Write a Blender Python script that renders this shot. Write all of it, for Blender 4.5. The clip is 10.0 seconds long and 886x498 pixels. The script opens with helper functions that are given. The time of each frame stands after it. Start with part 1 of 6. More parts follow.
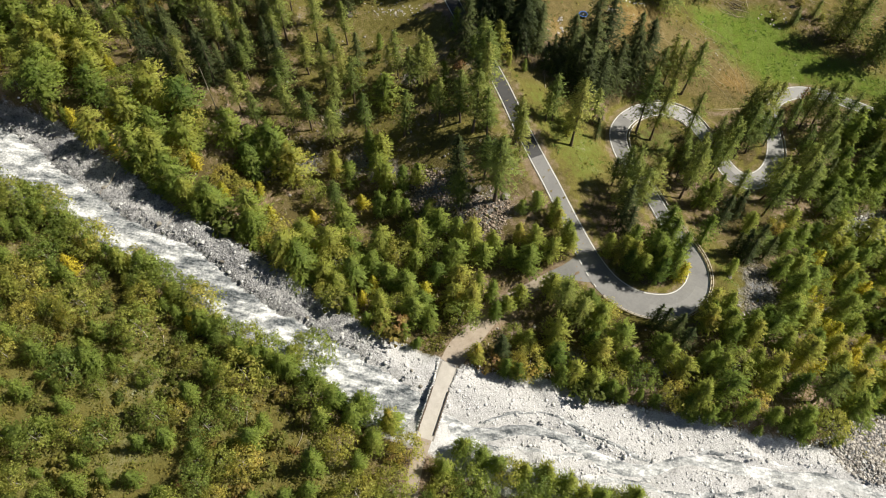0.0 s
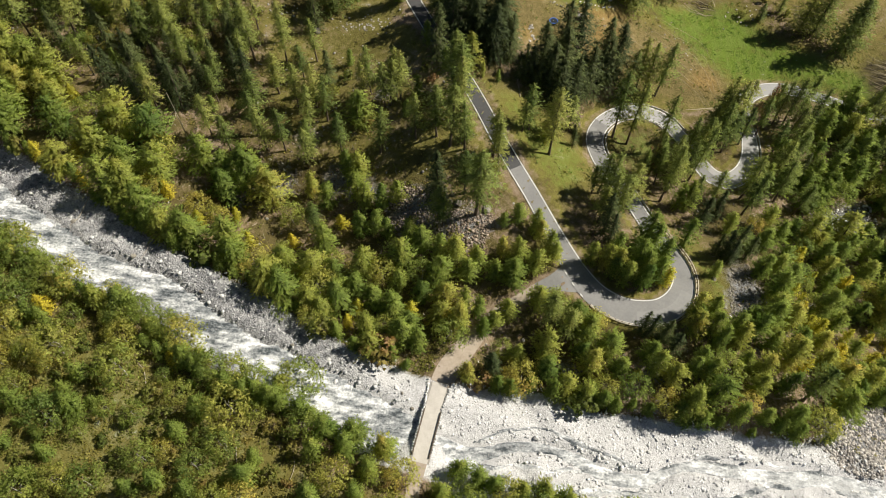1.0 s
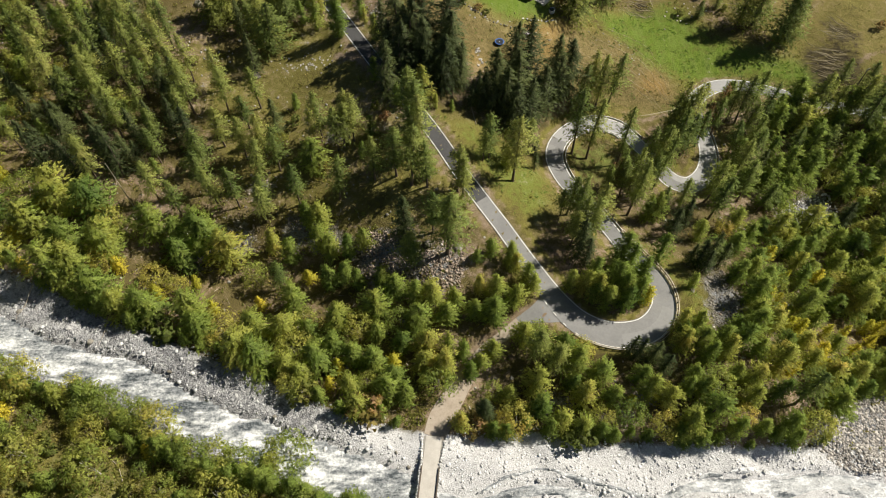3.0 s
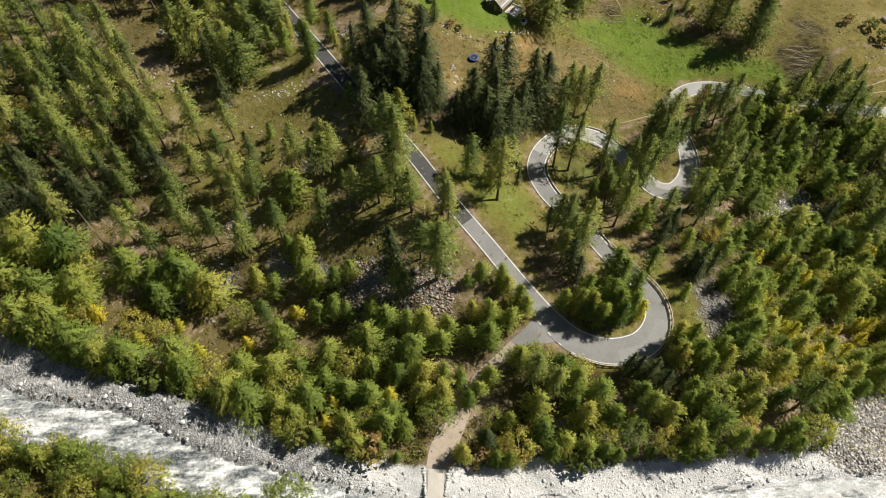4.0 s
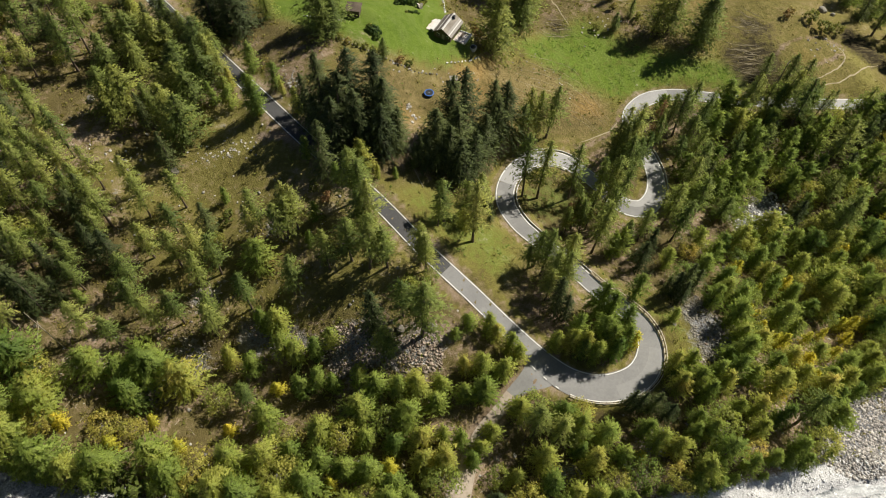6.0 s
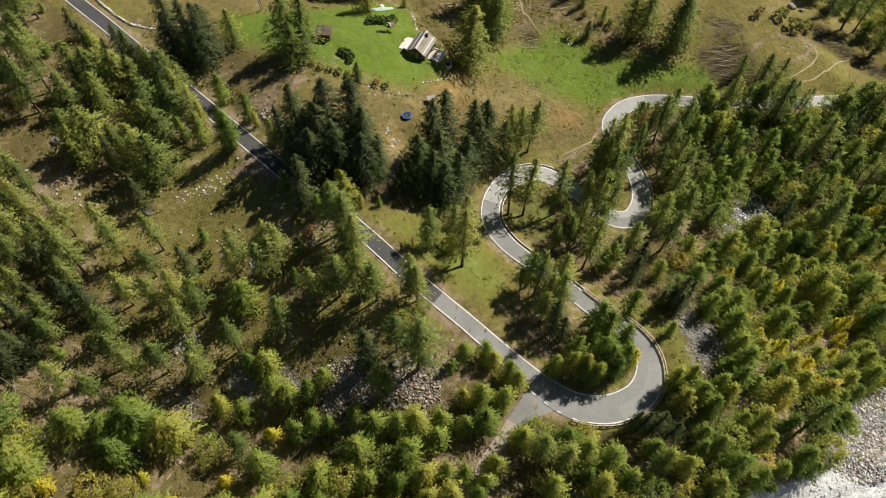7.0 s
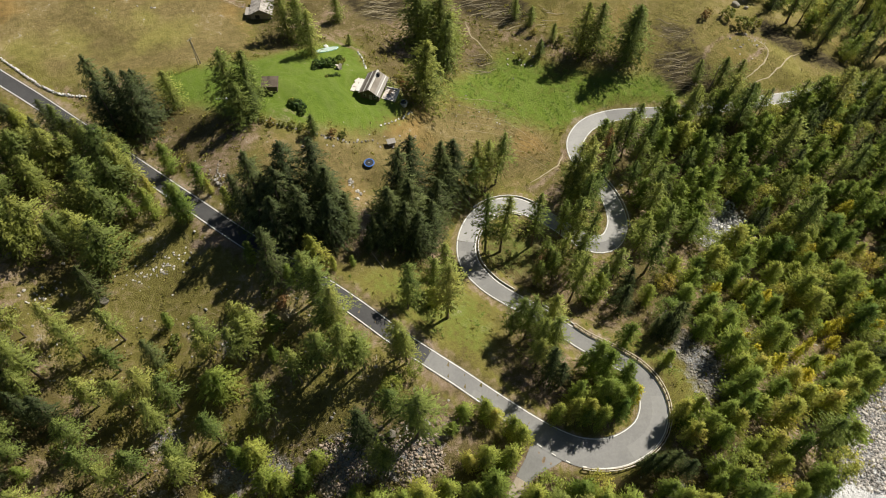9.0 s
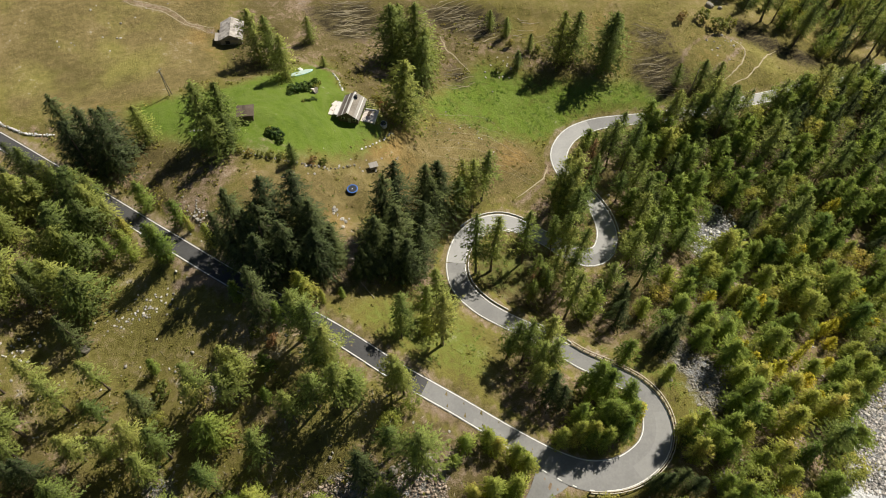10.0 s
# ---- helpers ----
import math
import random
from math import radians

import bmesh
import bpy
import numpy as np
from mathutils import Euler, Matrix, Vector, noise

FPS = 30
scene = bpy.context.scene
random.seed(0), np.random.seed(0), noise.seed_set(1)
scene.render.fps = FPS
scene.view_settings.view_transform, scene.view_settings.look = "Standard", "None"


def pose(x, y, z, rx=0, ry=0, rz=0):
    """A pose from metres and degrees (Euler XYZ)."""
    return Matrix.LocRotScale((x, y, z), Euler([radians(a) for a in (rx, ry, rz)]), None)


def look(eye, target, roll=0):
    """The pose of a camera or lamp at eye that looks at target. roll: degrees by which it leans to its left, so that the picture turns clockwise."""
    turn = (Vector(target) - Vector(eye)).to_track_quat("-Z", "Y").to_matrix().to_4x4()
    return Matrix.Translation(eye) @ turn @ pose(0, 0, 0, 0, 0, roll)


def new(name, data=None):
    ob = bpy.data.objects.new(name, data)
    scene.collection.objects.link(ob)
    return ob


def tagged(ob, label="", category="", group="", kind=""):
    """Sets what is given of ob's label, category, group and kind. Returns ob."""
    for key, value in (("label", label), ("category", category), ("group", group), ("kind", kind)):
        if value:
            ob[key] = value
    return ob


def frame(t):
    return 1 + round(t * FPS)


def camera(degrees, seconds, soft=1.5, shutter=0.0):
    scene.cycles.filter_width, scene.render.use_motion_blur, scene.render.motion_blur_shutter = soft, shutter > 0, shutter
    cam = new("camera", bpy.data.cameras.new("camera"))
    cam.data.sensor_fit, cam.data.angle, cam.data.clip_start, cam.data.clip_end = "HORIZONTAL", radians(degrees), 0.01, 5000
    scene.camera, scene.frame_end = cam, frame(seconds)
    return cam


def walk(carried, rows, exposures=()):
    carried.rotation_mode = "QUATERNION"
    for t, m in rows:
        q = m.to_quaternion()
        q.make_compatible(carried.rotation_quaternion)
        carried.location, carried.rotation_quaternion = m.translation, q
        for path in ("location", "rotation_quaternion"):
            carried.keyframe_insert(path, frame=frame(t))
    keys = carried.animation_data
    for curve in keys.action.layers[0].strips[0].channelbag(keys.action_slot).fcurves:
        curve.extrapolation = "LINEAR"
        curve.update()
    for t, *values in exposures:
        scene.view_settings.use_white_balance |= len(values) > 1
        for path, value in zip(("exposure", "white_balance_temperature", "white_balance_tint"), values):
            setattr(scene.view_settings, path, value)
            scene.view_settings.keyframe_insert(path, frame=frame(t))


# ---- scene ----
cam = camera(64.5, 10.0, soft=1.0)
PATH = [
    (0, (8.30, 1.16, 168.93), (2.75, 53.76, 84.08), 1.70),
    (0.5, (6.85, 3.63, 169.02), (3.00, 56.38, 84.17), 1.89),
    (1, (5.34, 6.27, 169.14), (3.39, 59.27, 84.34), 2.00),
    (1.5, (3.77, 9.30, 169.31), (3.62, 62.30, 84.51), 2.00),
    (2, (2.16, 12.83, 169.53), (3.86, 65.83, 84.73), 1.90),
    (2.5, (0.55, 16.53, 169.83), (3.95, 69.33, 84.93), 1.90),
    (4, (-4.51, 29.33, 171.12), (4.54, 81.13, 86.07), 2.01),
    (4.5, (-6.11, 33.92, 171.35), (4.84, 85.22, 86.20), 2.22),
    (5, (-7.54, 38.67, 171.43), (5.36, 89.47, 86.28), 2.44),
    (5.5, (-8.79, 43.36, 171.46), (5.91, 93.56, 86.26), 2.65),
    (7, (-10.90, 57.73, 171.14), (9.10, 106.18, 85.99), 2.61),
    (7.5, (-11.26, 62.29, 170.93), (10.39, 110.14, 85.83), 2.64),
    (8, (-11.33, 66.82, 170.53), (11.92, 114.07, 85.53), 2.57),
    (8.5, (-11.22, 71.07, 170.05), (13.48, 117.72, 85.10), 2.39),
    (9, (-10.85, 75.12, 169.58), (15.35, 121.22, 84.83), 2.12),
    (9.5, (-10.26, 79.04, 169.17), (17.34, 124.49, 84.47), 1.85),
    (10, (-9.60, 82.79, 168.92), (19.25, 127.74, 84.37), 1.48),
]
walk(cam, [(t, look(eye, target, roll)) for t, eye, target, roll in PATH], [(0, 0.45, 6780, 10), (10, 0.45, 6780, 10)])

# ---- light ----
SUN_AZ, SUN_EL = radians(14), radians(49)
world = bpy.data.worlds.new("sky")
scene.world = world
world.use_nodes = True
sky = world.node_tree.nodes.new("ShaderNodeTexSky")
sky.sky_type, sky.sun_disc = "NISHITA", False
sky.sun_elevation, sky.sun_rotation = SUN_EL, math.pi / 2 - SUN_AZ
sky.altitude = 1600
world.node_tree.links.new(sky.outputs[0], world.node_tree.nodes["Background"].inputs[0])
world.node_tree.nodes["Background"].inputs[1].default_value = 0.035
lamp = bpy.data.lights.new("sun", "SUN")
lamp.energy, lamp.angle, lamp.color = 5.1, radians(0.53), (1.0, 0.95, 0.83)
sun_dir = Vector((math.cos(SUN_AZ) * math.cos(SUN_EL), math.sin(SUN_AZ) * math.cos(SUN_EL), math.sin(SUN_EL)))
sun = new("sun", lamp)
sun.matrix_world = look(sun_dir * 400, (0, 0, 0))


# ---- materials ----
def mat(name, rough=0.8, metal=0.0, spec=0.3):
    m = bpy.data.materials.new(name)
    m.use_nodes = True
    b = m.node_tree.nodes["Principled BSDF"]
    b.inputs["Roughness"].default_value, b.inputs["Metallic"].default_value = rough, metal
    b.inputs["Specular IOR Level"].default_value = spec
    return m, m.node_tree, b


def node(nt, kind, **values):
    n = nt.nodes.new(kind)
    for key, v in values.items():
        n.inputs[key.replace("_", " ")].default_value = v
    return n


def coords(nt, scale=(1, 1, 1)):
    g = nt.nodes.new("ShaderNodeNewGeometry")
    m = node(nt, "ShaderNodeMapping", Scale=scale)
    nt.links.new(g.outputs["Position"], m.inputs[0])
    return m.outputs[0]


def noise_of(nt, at, scale, detail=4.0, rough=0.6):
    n = node(nt, "ShaderNodeTexNoise", Scale=scale, Detail=detail, Roughness=rough)
    nt.links.new(at, n.inputs["Vector"])
    return n.outputs["Fac"]


def ramp(nt, fac, stops, smooth=False):
    r = nt.nodes.new("ShaderNodeValToRGB")
    if smooth:
        r.color_ramp.interpolation = "EASE"
    els = r.color_ramp.elements
    while len(els) < len(stops):
        els.new(0.5)
    for e, (p, c) in zip(els, stops):
        e.position, e.color = p, (*c, 1)
    nt.links.new(fac, r.inputs[0])
    return r.outputs[0]


def mix(nt, a, b, fac, kind="MIX"):
    n = nt.nodes.new("ShaderNodeMix")
    n.data_type, n.blend_type = "RGBA", kind
    for sock, v in ((n.inputs["Factor"], fac), (n.inputs["A"], a), (n.inputs["B"], b)):
        if isinstance(v, bpy.types.NodeSocket):
            nt.links.new(v, sock)
        elif isinstance(v, tuple):
            sock.default_value = (*v, 1)
        else:
            sock.default_value = v
    return n.outputs["Result"]


def maths(nt, op, a, b=0.0, clamp=False):
    n = nt.nodes.new("ShaderNodeMath")
    n.operation, n.use_clamp = op, clamp
    for sock, v in zip(n.inputs, (a, b)):
        if isinstance(v, bpy.types.NodeSocket):
            nt.links.new(v, sock)
        else:
            sock.default_value = v
    return n.outputs[0]


def step(nt, v, lo, hi):
    n = node(nt, "ShaderNodeMapRange")
    n.inputs["From Min"].default_value, n.inputs["From Max"].default_value = lo, hi
    nt.links.new(v, n.inputs["Value"])
    return n.outputs["Result"]


def bump(nt, b, height, strength=0.5, dist=0.1):
    n = node(nt, "ShaderNodeBump", Strength=strength, Distance=dist)
    nt.links.new(height, n.inputs["Height"])
    nt.links.new(n.outputs[0], b.inputs["Normal"])


def simple(name, dark, light, scale=1.0, rough=0.85, metal=0.0, relief=0.4, dist=0.05, vary=0.0):
    """Two-tone surface with grain at two scales and, with vary, a tone of its own for each object."""
    m, nt, b = mat(name, rough, metal)
    at = coords(nt)
    big, small = noise_of(nt, at, scale * 0.25, 3), noise_of(nt, at, scale * 2.2, 5, 0.7)
    v = maths(nt, "ADD", maths(nt, "MULTIPLY", big, 0.5), maths(nt, "MULTIPLY", small, 0.5))
    if vary:
        info = nt.nodes.new("ShaderNodeObjectInfo")
        geo = nt.nodes.new("ShaderNodeNewGeometry")
        rnd = maths(nt, "FRACT", maths(nt, "ADD", info.outputs["Random"], geo.outputs["Random Per Island"]))
        v = maths(nt, "ADD", v, maths(nt, "MULTIPLY", maths(nt, "SUBTRACT", rnd, 0.5), vary))
    col = ramp(nt, v, [(0.3, dark), (0.72, light)])
    nt.links.new(col, b.inputs["Base Color"])
    bump(nt, b, small, relief, dist)
    return m


def leafy(name, stops, through_light=0.35, spread=0.55, gaps=0.0):
    """Foliage: a tone of its own for each tree and a lighter or darker one for each spray; gaps is the share of air between its needles."""
    m, nt, b = mat(name, 0.65, 0, 0.25)
    info = nt.nodes.new("ShaderNodeObjectInfo")
    geo = nt.nodes.new("ShaderNodeNewGeometry")
    at = coords(nt)
    patch = noise_of(nt, at, 0.15, 3)
    pick = maths(nt, "ADD", maths(nt, "MULTIPLY", info.outputs["Random"], 0.6), maths(nt, "MULTIPLY", step(nt, patch, 0.3, 0.7), 0.4))
    tone = ramp(nt, pick, stops)
    gain = maths(nt, "ADD", maths(nt, "MULTIPLY", geo.outputs["Random Per Island"], spread), 1.0 - spread / 2)
    col = mix(nt, tone, (0, 0, 0), 0.0)
    comb = nt.nodes.new("ShaderNodeCombineColor")
    for s in comb.inputs:
        nt.links.new(gain, s)
    col = mix(nt, tone, comb.outputs[0], 1.0, "MULTIPLY")
    nt.links.new(col, b.inputs["Base Color"])
    tr = nt.nodes.new("ShaderNodeBsdfTranslucent")
    nt.links.new(mix(nt, col, (1.7, 1.75, 1.3), 1.0, "MULTIPLY"), tr.inputs[0])
    mx = node(nt, "ShaderNodeMixShader", Fac=through_light)
    nt.links.new(b.outputs[0], mx.inputs[1])
    nt.links.new(tr.outputs[0], mx.inputs[2])
    out = mx.outputs[0]
    if gaps:
        air = node(nt, "ShaderNodeMixShader")
        tuft = noise_of(nt, at, 3.0, 2, 0.75)
        nt.links.new(step(nt, tuft, 0.41 + 0.2 * gaps, 0.45 + 0.2 * gaps), air.inputs[0])
        nt.links.new(nt.nodes.new("ShaderNodeBsdfTransparent").outputs[0], air.inputs[1])
        nt.links.new(out, air.inputs[2])
        out = air.outputs[0]
    nt.links.new(out, nt.nodes["Material Output"].inputs[0])
    return m


LARCH = leafy("larch needles", [(0.1, (0.0958, 0.14, 0.0363)), (0.4, (0.181, 0.225, 0.0584)), (0.72, (0.274, 0.3, 0.0806)), (0.95, (0.352, 0.325, 0.101))], 0.42, 0.65, 0.3)
BROAD_LARCH = leafy("dense larch needles", [(0.1, (0.0924, 0.13, 0.0345)), (0.5, (0.172, 0.211, 0.0517)), (0.9, (0.284, 0.298, 0.0713))], 0.38, 0.75, 0.15)
YOUNG = leafy("young larch needles", [(0.08, (0.111, 0.175, 0.037)), (0.45, (0.229, 0.283, 0.0605)), (0.78, (0.346, 0.352, 0.0808)), (0.93, (0.411, 0.359, 0.0925)), (1.0, (0.512, 0.404, 0.0925))], 0.46, 0.6, 0.22)
GOLD = leafy("yellow autumn needles", [(0.2, (0.403, 0.391, 0.0517)), (0.8, (0.565, 0.468, 0.057))], 0.4, 0.7, 0.25)
WITHERED = leafy("withered brown needles", [(0.2, (0.17, 0.1, 0.045)), (0.8, (0.27, 0.16, 0.07))], 0.35, 0.7, 0.45)
SPRUCE = leafy("spruce needles", [(0.2, (0.05, 0.07, 0.025)), (0.8, (0.105, 0.128, 0.042))], 0.3, 0.8, 0.25)
BROAD = leafy("broad leaves", [(0.1, (0.143, 0.204, 0.055)), (0.35, (0.22, 0.264, 0.0605)), (0.6, (0.319, 0.319, 0.077)), (0.8, (0.418, 0.363, 0.0935)), (0.97, (0.462, 0.319, 0.11))], 0.45, 0.8, 0.25)
SHRUB = leafy("shrub leaves", [(0.2, (0.0945, 0.121, 0.026)), (0.5, (0.168, 0.175, 0.04)), (0.75, (0.252, 0.204, 0.06)), (0.9, (0.273, 0.165, 0.08))], 0.4, 0.9)
GARDEN = leafy("dark garden leaves", [(0.2, (0.045, 0.085, 0.02)), (0.7, (0.1, 0.15, 0.03)), (0.95, (0.3, 0.27, 0.05))], 0.3, 0.9)
HERB = leafy("fresh green herbs", [(0.2, (0.1, 0.165, 0.03)), (0.6, (0.15, 0.21, 0.04)), (0.9, (0.22, 0.24, 0.055))], 0.45, 0.6)
TUSSOCK = leafy("dry grass tussocks", [(0.2, (0.18, 0.157, 0.0552)), (0.5, (0.284, 0.233, 0.0828)), (0.8, (0.45, 0.36, 0.166))], 0.3, 0.9)
BARK = simple("larch bark", (0.06, 0.045, 0.035), (0.17, 0.13, 0.1), 2.0)
BIRCH_BARK = simple("pale bark", (0.25, 0.23, 0.2), (0.6, 0.57, 0.52), 2.0)
TRODDEN = simple("pale trodden trail earth", (0.24, 0.2, 0.13), (0.42, 0.37, 0.26), 0.7)
DEADWOOD = simple("bleached dead wood", (0.24, 0.2, 0.15), (0.5, 0.45, 0.37), 2.0)
ASPHALT_OLD = simple("worn pale asphalt", (0.155, 0.155, 0.16), (0.245, 0.245, 0.245), 0.8, 0.85, relief=0.15)
ASPHALT_BLEACHED = simple("sun-bleached asphalt", (0.25, 0.25, 0.255), (0.36, 0.36, 0.36), 0.8, 0.85, relief=0.15)
ASPHALT_NEW = simple("dark asphalt", (0.0432, 0.0432, 0.0475), (0.0756, 0.0756, 0.0792), 0.8, 0.8, relief=0.15)
ASPHALT_PATCH = simple("pale asphalt patch", (0.19, 0.19, 0.193), (0.26, 0.26, 0.26), 0.8, 0.85, relief=0.15)
ASPHALT_DULL = simple("dull asphalt patch", (0.17, 0.17, 0.174), (0.24, 0.24, 0.242), 0.8, 0.85, relief=0.15)
PAINT = simple("white road paint", (0.45, 0.45, 0.44), (0.8, 0.8, 0.78), 2.5, 0.7, relief=0.1)
DIRT = simple("trodden pale dirt", (0.23, 0.185, 0.145), (0.42, 0.365, 0.31), 0.8)
STONE_PALE = simple("pale river stone", (0.4, 0.4, 0.405), (0.7, 0.7, 0.705), 1.4, vary=0.5)
STONE_GREY = simple("grey stone", (0.2, 0.205, 0.215), (0.52, 0.528, 0.54), 1.2, vary=0.6)
STONE_HEAP = simple("pale beige sorted stone", (0.17, 0.158, 0.148), (0.5, 0.47, 0.44), 1.2, vary=0.6)
STONE_WARM = simple("lichen-grey boulder", (0.132, 0.12, 0.102), (0.276, 0.258, 0.222), 0.9, vary=0.4)
WOOD_DARK = simple("weathered dark wood", (0.05, 0.038, 0.03), (0.14, 0.11, 0.085), 1.5, vary=0.2)
WOOD_GREY = simple("grey weathered wood", (0.16, 0.14, 0.12), (0.34, 0.31, 0.27), 1.5, vary=0.3)


# ---- lie of the land ----
GRID_X = (-110, -70, -30, 5, 35, 65, 95, 130, 180, 240)
GRID_Y = (30, 65, 95, 125, 155, 185, 220, 260)
SWELL = [  # rise in metres of each rounded hill, south to north, column by column
    (-0.1, -0.6, -1.6, -1.4, -0.4, 0, 0, 0), (0.1, -0.6, -2.1, -1.9, -0.1, 0.5, 0.1, 0.1),
    (1.5, 2.6, -3.8, -6.2, -1.5, -0.7, -0.5, 0.2), (1.2, 2.1, -2.5, 5.7, 7.9, 7.5, 7.2, -0.5),
    (-0.7, -3.5, -5.3, 8.2, -5.0, -1.3, 10.7, -2.1), (0.7, 4.3, 2.8, 1.2, -7.8, -3.7, 1.6, -3.0),
    (0.1, 3.5, 3.8, 0.4, 3.3, 0.3, -7.0, -2.3), (-0.6, -1.6, -2.4, -4.0, -3.6, -0.7, 0.8, 0.1),
    (0, -0.1, -0.1, 0, 1.2, 3.6, 2.6, 0.2), (0, 0, 0, 0, -0.1, -0.9, -2.0, -0.7)]


def relief(x, y):
    cx, cy = np.clip(x, -400, 500), np.clip(y, -300, 600)
    z = 0.8 - 8.2 * cx / 87.5 + 5.0 * (cy - 140) / 87.5
    for gx, col in zip(GRID_X, SWELL):
        for gy, v in zip(GRID_Y, col):
            z = z + v * np.exp(-((x - gx) ** 2 + (y - gy) ** 2) / 1568.0)
    return z


def smooth_line(points, step_m=1.5):
    """A smooth line through plan points of any number of columns, with even steps."""
    p = np.array(points, float)
    p = np.vstack([2 * p[0] - p[1], p, 2 * p[-1] - p[-2]])
    out = []
    for a, b, c, d in zip(p[:-3], p[1:-2], p[2:-1], p[3:]):
        n = max(2, int(np.linalg.norm((c - b)[:2]) / step_m))
        for t in np.arange(n) / n:
            out.append(0.5 * (2 * b + (c - a) * t + (2 * a - 5 * b + 4 * c - d) * t * t + (3 * b - a - 3 * c + d) * t ** 3))
    out.append(p[-2])
    return np.array(out)


def soften(v, n):
    k = np.ones(n) / n
    return np.convolve(np.pad(v, n // 2, mode="edge"), k, mode="valid")[:len(v)]


# plan and width of the road, from the upper valley down round the bends
ROAD_UPPER = [(-92, 345, 5), (-59.7, 285.7, 5), (-45.2, 260.6, 5), (-28.9, 228.7, 5), (-17.4, 204, 5), (-6.2, 181.8, 5), (7.1, 161.1, 5),
              (16.1, 144.9, 5), (21, 137, 5)]
ROAD_LOWER = [(21, 137, 5), (26, 129.2, 5), (32.4, 118.6, 5.3), (38.2, 109, 6.4), (43.6, 102, 7.4), (49.4, 98.2, 7.8), (55.5, 96.7, 8), (62.3, 97.6, 8),
              (67, 101.2, 7.6), (69.4, 106.5, 6.6), (69.2, 112.5, 5.6), (66.4, 118.8, 5.2), (62.6, 125.6, 5), (60, 132, 5), (56.6, 140, 5),
              (52.3, 147.6, 5.2), (49.2, 154.8, 5.6), (48.2, 162.8, 6), (51.3, 170.4, 6)]
ROAD_LOOPS = [(51.3, 170.4, 6), (57.8, 176.6, 6), (65.7, 179.1, 6), (72.9, 177.4, 5.8), (77.9, 171.7, 5.4), (81.3, 165.5, 5.4), (84, 159, 6),
              (87.6, 154, 6.6), (92.6, 152.8, 6.8), (97.8, 156.5, 6.6), (101, 163, 6), (102.2, 171, 5.4), (101.8, 179, 5.2), (102.2, 186, 5.6),
              (105.6, 191.8, 6), (113.2, 195.6, 6), (122.4, 195, 5.6), (131.7, 191.4, 5.2), (142.5, 186.4, 5), (159.7, 179.9, 5), (174.4, 175.6, 5),
              (200, 171, 5), (231.5, 167, 5), (300, 164, 5)]
road_all = smooth_line(ROAD_UPPER + ROAD_LOWER[1:] + ROAD_LOOPS[1:])
road_z = soften(soften(relief(road_all[:, 0], road_all[:, 1]), 15), 15)
TRACK = [(39.4, 106.2, 10.4), (35.8, 104.6, 7.6), (32, 103.4, 4.6), (28.5, 101.8, 3.6), (23.5, 98.6, 3.2), (18.6, 95.5, 3.4), (13.5, 89.5, 4.4), (9, 83, 5.8), (5.6, 77.4, 6.4), (3.4, 72.6, 5.4)]
TRACK_SOUTH = [(-0.2, 53, 4), (-1.1, 47, 3.4), (-1.5, 41, 3.2), (-1, 34, 3.2), (1, 20, 3.2), (5, -10, 3.2)]
BRIDGE_A, BRIDGE_B = (3.2, 72.0), (-0.2, 53.0)
DECK_Z = -2.3
track_all = smooth_line(TRACK)
track_z = soften(relief(track_all[:, 0], track_all[:, 1]), 9)
track_z = np.where(np.arange(len(track_z)) > len(track_z) - 14, np.linspace(track_z[-14], DECK_Z, 14)[np.clip(np.arange(len(track_z)) - len(track_z) + 14, 0, 13)], track_z)
fork_z = road_z[int(np.argmin(np.hypot(road_all[:, 0] - 36, road_all[:, 1] - 107.5)))]
track_z[:12] = fork_z + (track_z[11] - fork_z) * np.linspace(0, 1, 12) ** 1.5 - 0.03
track2 = smooth_line(TRACK_SOUTH)
track2_z = DECK_Z + 0.0 * track2[:, 0] + np.clip((53 - track2[:, 1]) * 0.03, 0, 2)

BANK_NORTH = [(-330, 215), (-200, 160), (-150, 138), (-131, 133.5), (-119.3, 128.8), (-107.2, 121.8), (-95.8, 116.4), (-83.4, 109), (-71, 104.4), (-56.2, 98.1), (-43.4, 92.2),
              (-32.1, 85.8), (-19.8, 79.8), (-6.9, 76), (2.5, 73.2), (10.2, 72.6), (19.3, 72), (26.8, 73), (34.3, 71.6), (41.7, 69),
              (62.5, 67.4), (76.2, 66), (90.8, 65.4), (101.9, 65), (117.7, 62), (150, 54), (330, 20)]
BANK_SOUTH = [(-330, 175), (-200, 128), (-150, 114), (-133.5, 107), (-121.9, 102), (-108.7, 96), (-95.8, 91), (-84.2, 89), (-73.1, 84), (-62.9, 77), (-56.5, 71.5),
              (-45.9, 67), (-34.4, 64), (-26.1, 60.5), (-15.9, 54), (-9.5, 51.5), (-2.7, 50), (6.8, 47), (14.1, 44), (25.5, 42), (42.3, 41),
              (53.1, 39), (75.7, 36), (118, 30), (150, 24), (330, -10)]
north, south = smooth_line(BANK_NORTH, 2), smooth_line(BANK_SOUTH, 2)


